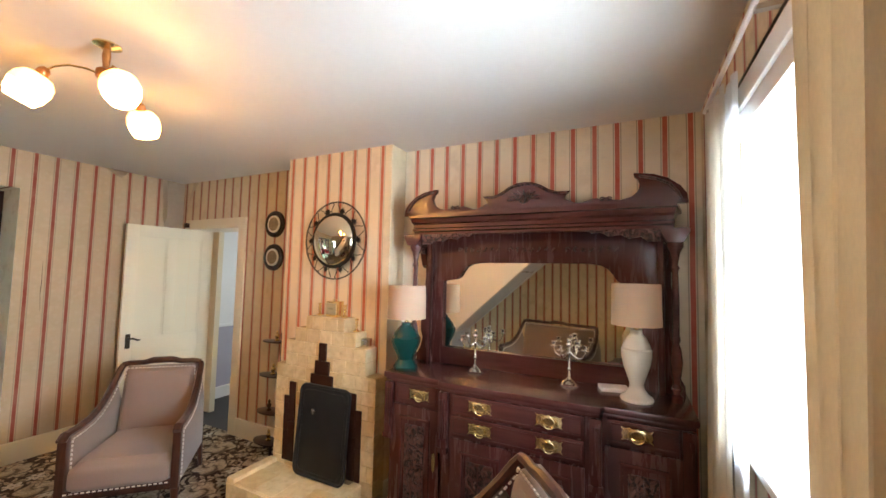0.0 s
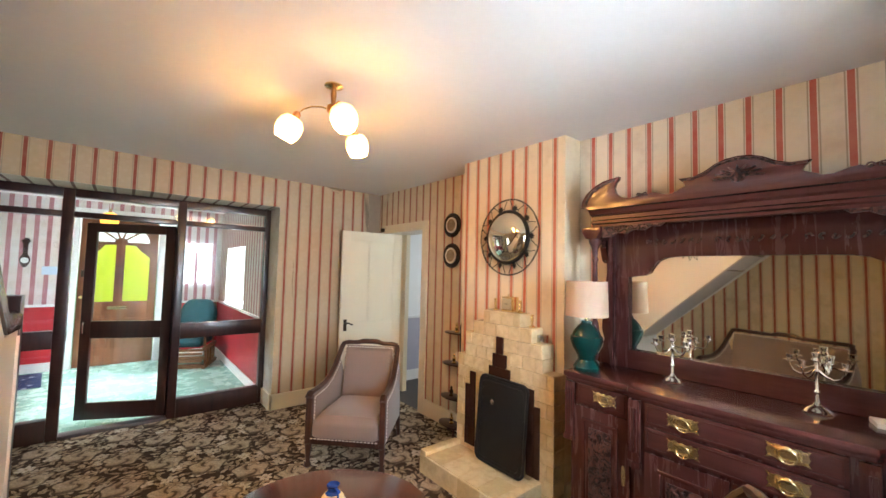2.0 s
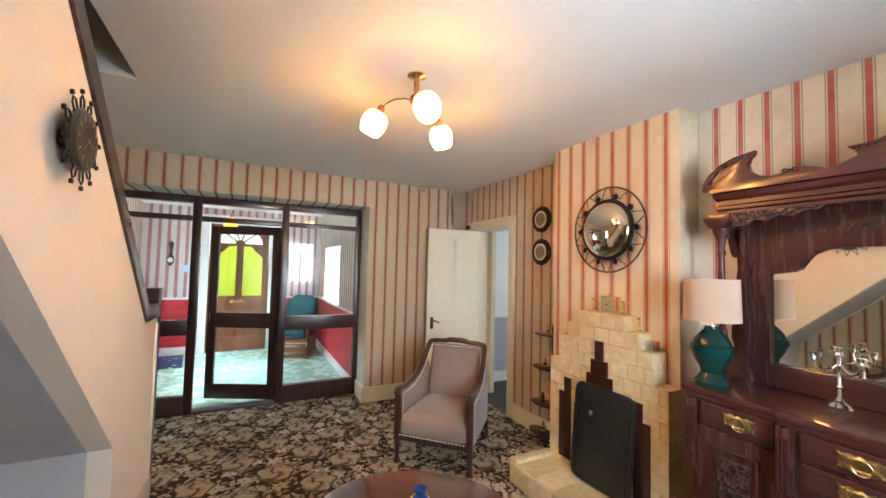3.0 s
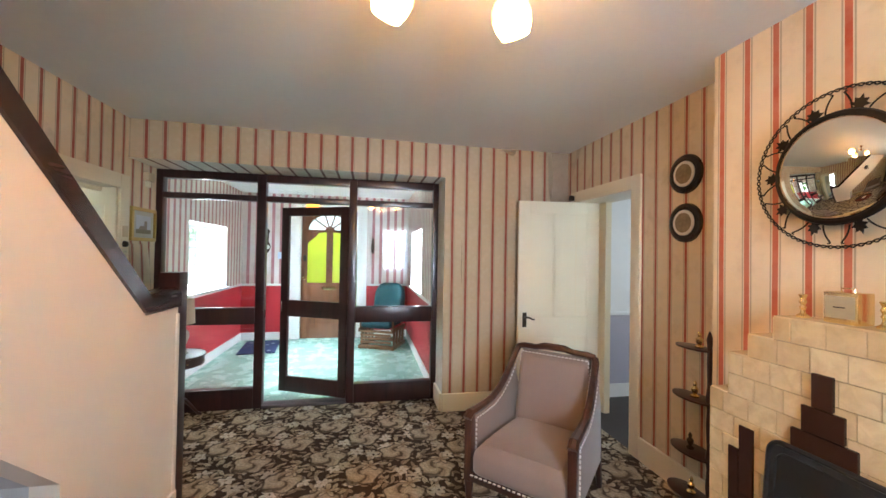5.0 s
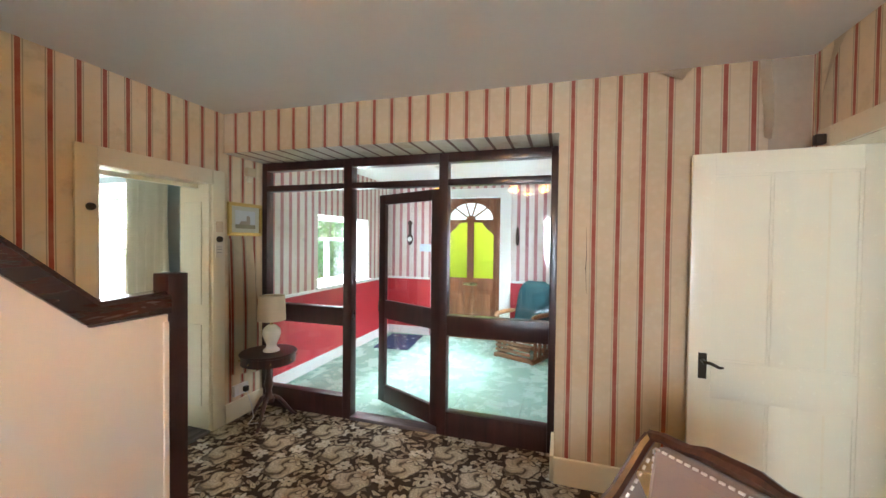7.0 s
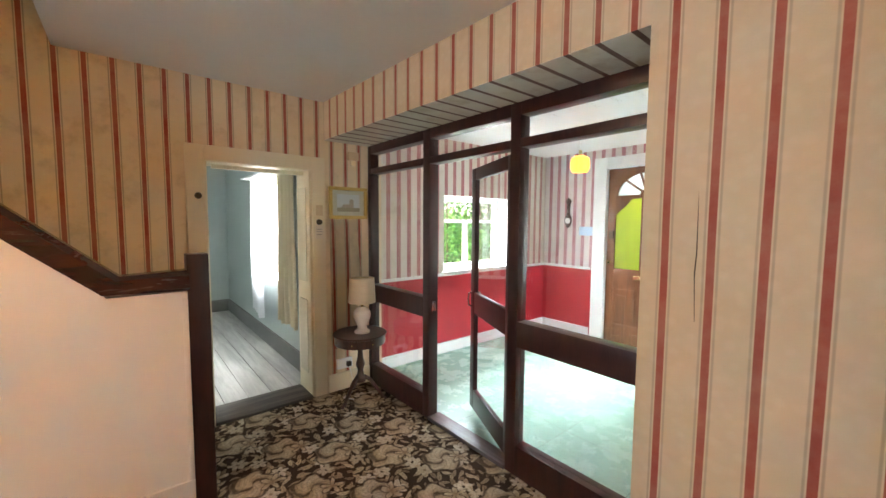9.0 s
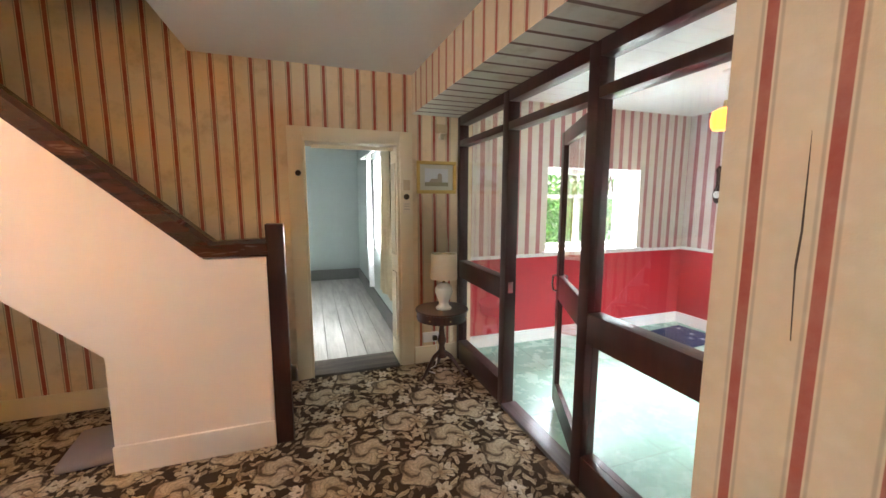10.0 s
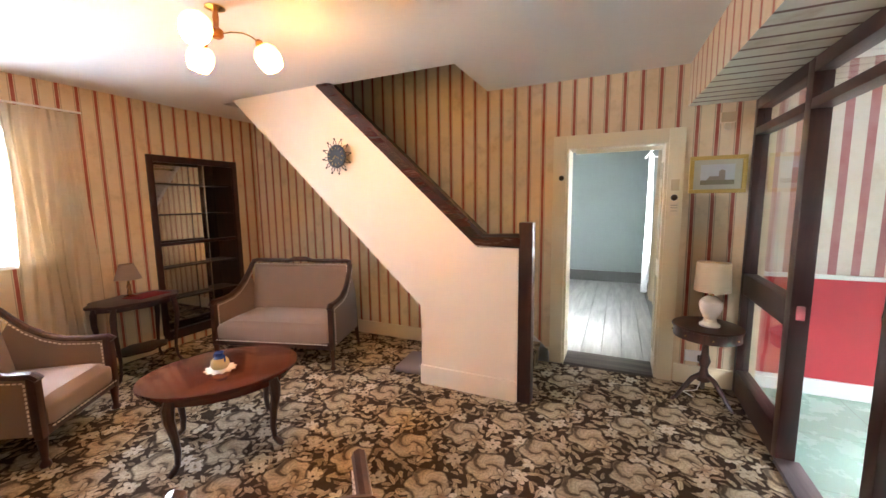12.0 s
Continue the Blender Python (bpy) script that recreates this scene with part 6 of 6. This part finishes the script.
# ---- corner by the side room's door ----
dt = thing("drum_table", "small dark round drum table on a tripod pedestal", "side table", pose(-4.53, -0.8, 0) @ Matrix.Diagonal((1, 1, 0.85, 1)))
part("drum", lathe([(0.2, 0.6), (0.215, 0.605), (0.215, 0.685), (0.225, 0.69), (0.228, 0.7), (0.222, 0.708), (0.01, 0.71)], 40), M_FRAMEWOOD, dt)
part("pedestal", lathe([(0.045, 0.2), (0.05, 0.24), (0.03, 0.27), (0.024, 0.32), (0.04, 0.38), (0.026, 0.44), (0.02, 0.54), (0.04, 0.6)], 18), M_FRAMEWOOD, dt)
for a in (20, 140, 260):
    c, s2 = math.cos(radians(a)), math.sin(radians(a))
    part("leg", tube([(r * c, r * s2, z) for r, z in ((0.03, 0.25), (0.08, 0.22), (0.14, 0.13), (0.19, 0.045), (0.225, 0.016))], [0.022, 0.02, 0.016, 0.014, 0.012], 8), M_FRAMEWOOD, dt)
for a in np.linspace(0, 2 * math.pi, 9)[:-1]:
    part("drawer_knob", lathe([(0.007, 0), (0.007, 0.01), (0.002, 0.014)], 8), M_BRASS, dt, m=Matrix.Rotation(a, 4, "Z") @ pose(0.214, 0, 0.645, 0, 90, 0))
lamp("table_lamp", "white ceramic table lamp with a beige drum shade", [(0.065, 0), (0.067, 0.012), (0.045, 0.03), (0.04, 0.05), (0.06, 0.09), (0.075, 0.13), (0.07, 0.165), (0.045, 0.19), (0.028, 0.2)], M_IVORY, (0.115, 0.235, 0.105, 0.42), plain("beige_shade", (0.6, 0.48, 0.33), 0.85, grain=150), pose(-4.54, -0.78, 0.604) @ Matrix.Diagonal((1, 1, 1.12, 1)))
pic = thing("framed_picture", "small landscape print in a gilt frame", "picture", pose(-4.58, YS + 0.002, 1.575))
M_GILT = plain("gilt_frame", (0.6, 0.41, 0.12), 0.38, 0.75, vary=0.3)
for d in ((-0.185, 0.185, 0.0, 0.022, 0.255, 0.285), (-0.185, 0.185, 0.0, 0.022, 0.0, 0.03), (-0.185, -0.155, 0.0, 0.022, 0.03, 0.255), (0.155, 0.185, 0.0, 0.022, 0.03, 0.255)):
    part("frame", boxed(*d, bevel=0.005), M_GILT, pic)
part("mount", boxed(-0.155, 0.155, 0.0, 0.008, 0.03, 0.255), plain("grey_green_mount", (0.5, 0.5, 0.4), 0.8), pic)
part("print", boxed(-0.11, 0.11, 0.008, 0.01, 0.065, 0.22), plain("pale_sky_print", (0.55, 0.6, 0.62), 0.6, vary=0.2, grain=20), pic, "pale printed landscape")
part("print_building", plate([(-0.05, 0.1), (-0.05, 0.17), (-0.03, 0.18), (-0.01, 0.17), (-0.01, 0.13), (0.05, 0.13), (0.07, 0.1)], 0.01, 0.011), plain("print_stone", (0.3, 0.26, 0.2), 0.7, vary=0.4), pic, "printed stone building")
part("print_field", boxed(-0.11, 0.11, 0.01, 0.0112, 0.065, 0.1), plain("print_field", (0.22, 0.2, 0.12), 0.7, vary=0.4), pic)
sw = thing("light_switch", "old light switch and dark knob on the door casing", "light switch", pose(-4.3, YS + 0.022, 1.48))
M_OLDPLASTIC = plain("yellowed_plastic", (0.6, 0.47, 0.29), 0.45, grain=30, vary=0.1)
part("plate", boxed(-0.03, 0.03, 0, 0.012, 0.12, 0.21, bevel=0.003), M_OLDPLASTIC, sw)
part("rocker", lathe([(0.026, 0), (0.022, 0.02), (0.004, 0.03)], 14, pose(0.0, 0.0, 0.065, -90, 0, 0)), M_IRON, sw, "dark round switch")
part("label", boxed(-0.035, 0.035, 0, 0.003, -0.08, 0.03), plain("faded_paper_label", (0.74, 0.66, 0.52), 0.8, grain=40), sw)
for z in (-0.045, -0.02, 0.0):
    part("label_line", boxed(-0.025, 0.022, 0.003, 0.0045, z, z + 0.006), plain("grey_print", (0.4, 0.35, 0.28), 0.8), sw)
kn = thing("door_bell_knob", "dark round knob on the door casing", "knob", pose(-3.42, YS + 0.022, 1.73, -90, 0, 0))
part("knob", lathe([(0.024, 0), (0.02, 0.02), (0.004, 0.03)], 14), M_IRON, kn)
sock = thing("wall_socket", "white double wall socket above the skirting", "socket", pose(-4.52, YS + 0.002, 0.2))
part("plate", boxed(-0.075, 0.075, 0, 0.03, 0.0, 0.09, bevel=0.004), M_WHITE, sock)
part("plug", boxed(-0.05, -0.01, 0.03, 0.065, 0.02, 0.065, bevel=0.006), M_IRON, sock, "dark plug")
part("cable", tube([(-0.03, 0.06, 0.025), (-0.04, 0.1, -0.1), (0.0, 0.16, -0.18), (0.1, 0.2, -0.19), (0.04, 0.28, -0.19)], 0.004, 6), M_WHITE, sock, "white flex")
sen = thing("alarm_sensor", "cream box sensor high on the wall with loose paper", "sensor", pose(-4.62, YS + 0.002, 2.1))
part("case", boxed(-0.05, 0.05, 0, 0.045, 0, 0.075, bevel=0.006), M_OLDPLASTIC, sen)
part("bracket", boxed(-0.02, 0.02, 0, 0.03, -0.05, 0.0, bevel=0.004), M_PAINT_CREAM, sen)
# glazed-screen side: door closer block on the upper corner of the cream door frame
blk = thing("door_catch", "dark metal catch at the top of the door casing", "door catch", pose(-4.31, YN - 0.024, 2.06))
part("catch", boxed(-0.02, 0.02, -0.04, 0, 0, 0.05, bevel=0.004), M_IRON, blk)

# ---- loose and torn wallpaper ----
def flap(name, pts, depth, mat, label):
    """A strip of paper curling away from the wall; pts are (top left, top right, bottom right, bottom left)."""
    t = thing(name, label, "wallpaper")
    bm = bmesh.new()
    a, b, c, d = [Vector(p) for p in pts]
    rows = []
    for j in range(9):
        v = j / 8
        row = []
        for i in range(5):
            u = i / 4
            p = (a * (1 - u) + b * u) * (1 - v) + (d * (1 - u) + c * u) * v
            row.append(bm.verts.new(p + Vector(depth) * math.sin(v * 2.6) * (0.4 + 0.6 * u)))
        rows.append(row)
    for r0, r1 in zip(rows, rows[1:]):
        for i in range(4):
            bm.faces.new((r0[i], r0[i + 1], r1[i + 1], r1[i]))
    bmesh.ops.solidify(bm, geom=bm.faces[:], thickness=0.0015)
    part("paper", bm, mat, t)


M_BACKPAPER = plain("torn_paper_back", (0.62, 0.5, 0.35), 0.9, grain=60, vary=0.2)
flap("torn_wallpaper", [(-4.44, 2.05, 2.565), (-4.44, 2.26, 2.565), (-4.43, 2.2, 2.49), (-4.435, 2.12, 2.53)], (0.05, 0, 0), M_BACKPAPER, "torn flap of wallpaper peeling off the wall")
flap("torn_wallpaper", [(-4.44, 2.58, 2.565), (-4.44, 2.63, 2.565), (-4.43, 2.63, 2.12), (-4.43, 2.6, 2.14)], (0.04, 0, 0), M_BACKPAPER, "torn strip of wallpaper curling off the wall")
flap("torn_wallpaper", [(-4.28, YN - 0.006, 2.565), (-4.2, YN - 0.006, 2.565), (-4.34, YN - 0.012, 2.12), (-4.37, YN - 0.012, 2.14)], (0, -0.04, 0), M_BACKPAPER, "torn strip of wallpaper hanging in the corner")
# thin dark strip painting the shade inside a split seam
slit = thing("torn_wallpaper", "narrow split in the wallpaper seam, its shade painted as a dark strip", "wallpaper")
part("split", plate([(1.703, 1.66), (1.7045, 1.46), (1.701, 1.39), (1.709, 1.23), (1.7105, 1.23), (1.7045, 1.38), (1.708, 1.46), (1.7055, 1.58)], -4.453, -4.4485, "x"), plain("painted_slit_shade", (0.07, 0.045, 0.03), 0.9), slit)
bare = thing("bare_plaster_patch", "bare brown plaster where wallpaper has torn off", "plaster patch")
part("patch", plate([(2.63, 2.06), (2.82, 2.06), (2.82, 2.565), (2.63, 2.565)], -4.452, -4.446, "x"), M_PLASTER, bare)
flap("torn_wallpaper", [(-4.4, YS + 0.008, 1.55), (-4.66, YS + 0.008, 1.55), (-4.72, YS + 0.02, 0.34), (-4.42, YS + 0.02, 0.4)], (0, 0.03, 0), M_PAPER_S, "loose wallpaper buckling off the wall by the screen")

# ---- porch things ----
pend = thing("pendant_light", "porch pendant with an amber glass shade, lit", "pendant light", pose(-6.55, 0.03, PC))
part("ceiling_rose", lathe([(0.045, 0), (0.045, -0.012), (0.012, -0.025)], 16), M_WHITE, pend)
part("flex", tube([(0, 0, -0.02), (0, 0, -0.24)], 0.004, 6), M_WHITE, pend)
part("holder", lathe([(0.016, -0.22), (0.02, -0.27), (0.03, -0.28)], 14), M_BRASS, pend)
part("shade", lathe([(0.04, -0.275), (0.085, -0.3), (0.095, -0.36), (0.09, -0.41), (0.07, -0.44), (0.06, -0.442)], 24), glow("lit_amber_glass", (1.0, 0.33, 0.035), 1.1, (0.7, 0.4, 0.08)), pend, "lit amber glass shade")
bar = thing("barometer", "banjo-shaped dark wood wall barometer", "barometer", pose(PW + 0.004, -0.87, 1.48))
part("case", plate([(-0.055, 0.1), (-0.04, 0.05), (-0.02, 0.01), (0, 0), (0.02, 0.01), (0.04, 0.05), (0.055, 0.1), (0.045, 0.15), (0.022, 0.19), (0.025, 0.33), (0.045, 0.37), (0.02, 0.4), (0, 0.42), (-0.02, 0.4), (-0.045, 0.37), (-0.025, 0.33), (-0.022, 0.19), (-0.045, 0.15)], 0, 0.022, "x", bevel=0.004), M_FRAMEWOOD, bar)
part("dial", lathe([(0.04, 0), (0.04, 0.006), (0.001, 0.007)], 20), M_WHITE, bar, "white dial", pose(0.022, 0, 0.1, 0, 90, 0))
ph = thing("wall_notice", "pale blue paper notice pinned to the wall", "notice", pose(PW + 0.003, -0.57, 1.38))
part("sheet", boxed(0, 0.003, -0.13, 0.13, 0, 0.12), plain("pale_blue_paper", (0.55, 0.68, 0.82), 0.7), ph)
hn = thing("wall_horn", "dark wooden holy water stoup shape on the wall", "wall ornament", pose(PW + 0.003, 0.9, 1.5))
part("ornament", plate([(-0.02, 0), (0.02, 0), (0.03, 0.1), (0.018, 0.26), (0, 0.29), (-0.018, 0.26), (-0.03, 0.1)], 0, 0.04, "x", bevel=0.008), M_FRAMEWOOD, hn)
mat_thing = thing("door_mat", "dark blue floral door mat on the lino", "door mat", pose(-7.3, -0.82, -0.004, 0, 0, 6))
n = Nodes("blue_floral_mat")
vor = n.add("TexVoronoi")
vor.inputs["Scale"].default_value = 7
n.link(n.coords(), vor.inputs["Vector"])
n.surface(n.ramp(vor.outputs["Distance"], (0.15, (0.4, 0.42, 0.5)), (0.24, (0.03, 0.04, 0.12)), (0.5, (0.02, 0.03, 0.1))), 0.95)
part("mat", boxed(-0.42, 0.42, -0.26, 0.26, 0, 0.012, bevel=0.004), n.mat, mat_thing)

M_TEAL = plain("dark_teal_cushion", (0.008, 0.055, 0.065), 0.9, grain=100, vary=0.25, bump=0.3)
M_PINE = wood("honey_pine", (0.11, 0.045, 0.015), (0.26, 0.12, 0.045), 0.4, 1.5, 1)
rk = thing("glider_rocker", "wooden glider rocking chair with dark teal cushions", "rocking chair", pose(-7.2, 1.08, -0.004, 0, 0, 66))
for sx in (-1, 1):
    x = sx * 0.27
    part("base_rail", boxed(x - 0.025, x + 0.025, -0.3, 0.3, 0.0, 0.055, bevel=0.01), M_PINE, rk)
    part("swing_rail", boxed(x - 0.016, x + 0.016, -0.32, 0.3, 0.27, 0.33, bevel=0.008), M_PINE, rk)
    for y in (-0.2, -0.07, 0.07, 0.2):
        part("side_slat", boxed(x - 0.012, x + 0.012, y - 0.03, y + 0.03, 0.055, 0.27, bevel=0.004), M_PINE, rk)
    part("armrest", tube([(x, -0.32, 0.55), (x, -0.27, 0.585), (x, -0.1, 0.59), (x, 0.12, 0.58), (x, 0.26, 0.57)], [0.02, 0.03, 0.032, 0.028, 0.02], 8), M_PINE, rk)
    part("arm_post", tube([(x, -0.26, 0.33), (x, -0.27, 0.45), (x, -0.24, 0.575)], [0.02, 0.018, 0.02], 8), M_PINE, rk)
    part("back_post", tube([(x * 0.9, 0.22, 0.33), (x * 0.9, 0.36, 0.72), (x * 0.75, 0.42, 0.95)], 0.018, 8), M_PINE, rk)
for y in (-0.3, 0.26):
    part("cross_rail", boxed(-0.245, 0.245, y, y + 0.035, 0.01, 0.07, bevel=0.006), M_PINE, rk)
for z in (0.1, 0.155, 0.21, 0.265):
    part("front_slat", boxed(-0.255, 0.255, -0.315, -0.297, z, z + 0.036, bevel=0.004), M_PINE, rk)
part("seat_cushion", cushion(-0.25, 0.25, -0.34, 0.22, 0.33, 0.44, 0.08), M_TEAL, rk, "teal seat cushion")
bk = Matrix.Translation((0, 0.2, 0.4)) @ Matrix.Rotation(radians(74), 4, "X")
bm = cushion(-0.27, 0.27, 0.0, 0.62, -0.03, 0.07, 0.06, 11)
for v in bm.verts:
    if v.co.y > 0.38:
        k = (v.co.y - 0.38) / 0.24
        v.co.x *= math.sqrt(max(0.05, 1 - 0.75 * k * k))
part("back_cushion", bm, M_TEAL, rk, "teal rounded back cushion", bk)

# ---- side room details ----
side_rail = thing("curtain_rail", "thin white curtain rail of the side room", "curtain rail")
part("rail", tube([(-4.2, -3.4, 2.09), (-4.24, -1.85, 2.09)], 0.01, 8), M_WHITE, side_rail)
for y in (-3.38, -1.88):
    part("bracket", boxed(-4.36, -4.19, y - 0.012, y + 0.012, 2.08, 2.1), M_WHITE, side_rail)
for k in range(14):
    x = -4.36 + 0.19 * k
    part_ob = tagged(new("floorboard", mesh_of("floorboard", boxed(x + 0.002, x + 0.188, -5.25, YS - 0.3, -0.05, -0.002 - 0.002 * (k % 3), bevel=0.003, seg=1), M_BOARDS, False)), "bare grey floorboard", "floorboard", "side room floorboards", "structure")
structure("side_room_floor", boxed(-4.8, -1.4, -5.6, YS - 0.3, -0.1, -0.052), M_BOARDS, "bare grey floorboards", "floor")
M_DUSTY = plain("dusty_grey_skirting", (0.2, 0.2, 0.19), 0.7, grain=20, vary=0.3)
for d in ((-4.36, -1.7, -5.25, -5.225, 0, 0.2), (-4.36, -4.335, -5.25, YS - 0.3, 0, 0.2)):
    structure("baseboard", boxed(*d, bevel=0.005), M_DUSTY, "dusty grey skirting", "baseboard")

# ---- garden seen through the porch windows ----
def hedge(name, label, x0, x1, y0, y1, h, count, seed):
    """Loose foliage: many small leaves on an uneven mound of stems."""
    rnd = random.Random(seed)
    t = thing(name, label, "hedge")
    t["kind"] = "stuff"
    verts, faces = [], []
    for _ in range(count):
        x, y = rnd.uniform(x0, x1), rnd.uniform(y0, y1)
        top = h * (0.7 + 0.3 * math.sin(1.7 * x + 0.6 * y) * math.sin(0.9 * x)) * rnd.uniform(0.75, 1.0)
        z = -0.1 + top * rnd.random() ** 0.6
        s = rnd.uniform(0.05, 0.12)
        m = Euler((rnd.uniform(-1, 1), rnd.uniform(-1, 1), rnd.uniform(0, 6.3))).to_matrix()
        k = len(verts)
        for p in ((-0.5, 0, 0), (0, -0.28, 0.1), (0.6, 0, -0.08), (0, 0.28, 0.1)):
            verts.append(Vector((x, y, z)) + m @ (Vector(p) * s))
        faces.append((k, k + 1, k + 2, k + 3))
    data = bpy.data.meshes.new("leaves")
    data.from_pydata(verts, [], faces)
    n = Nodes("hedge_leaf")
    tone = n.add("NewGeometry").outputs["Random Per Island"]
    n.surface(n.ramp(tone, (0.0, (0.04, 0.12, 0.02)), (0.5, (0.09, 0.27, 0.05)), (1.0, (0.22, 0.44, 0.1))), 0.55)
    data.materials.append(n.mat)
    ob = new("leaves", data)
    ob.parent = t
    tagged(ob, kind="stuff")
    bm = bmesh.new()
    for _ in range(40):
        x, y = rnd.uniform(x0, x1), rnd.uniform(y0, y1)
        tube([(x, y, -0.12), (x + rnd.uniform(-0.15, 0.15), y, h * 0.4), (x + rnd.uniform(-0.3, 0.3), y + rnd.uniform(-0.2, 0.2), h * 0.8)], [0.025, 0.016, 0.006], 5, bm)
    part("stems", bm, plain("hedge_stem", (0.12, 0.08, 0.05), 0.9), t)


hedge("hedge", "loose green garden hedge outside the porch", -17.0, -5.3, -4.6, -3.2, 3.9, 34000, 11)
hedge("hedge", "loose green garden hedge beyond the porch", -15.0, -5.0, 4.4, 5.6, 3.4, 24000, 12)
hedge("hedge", "bright green shrubs before the front door", -12.5, -11.2, -2.5, 3.0, 2.0, 6000, 13)
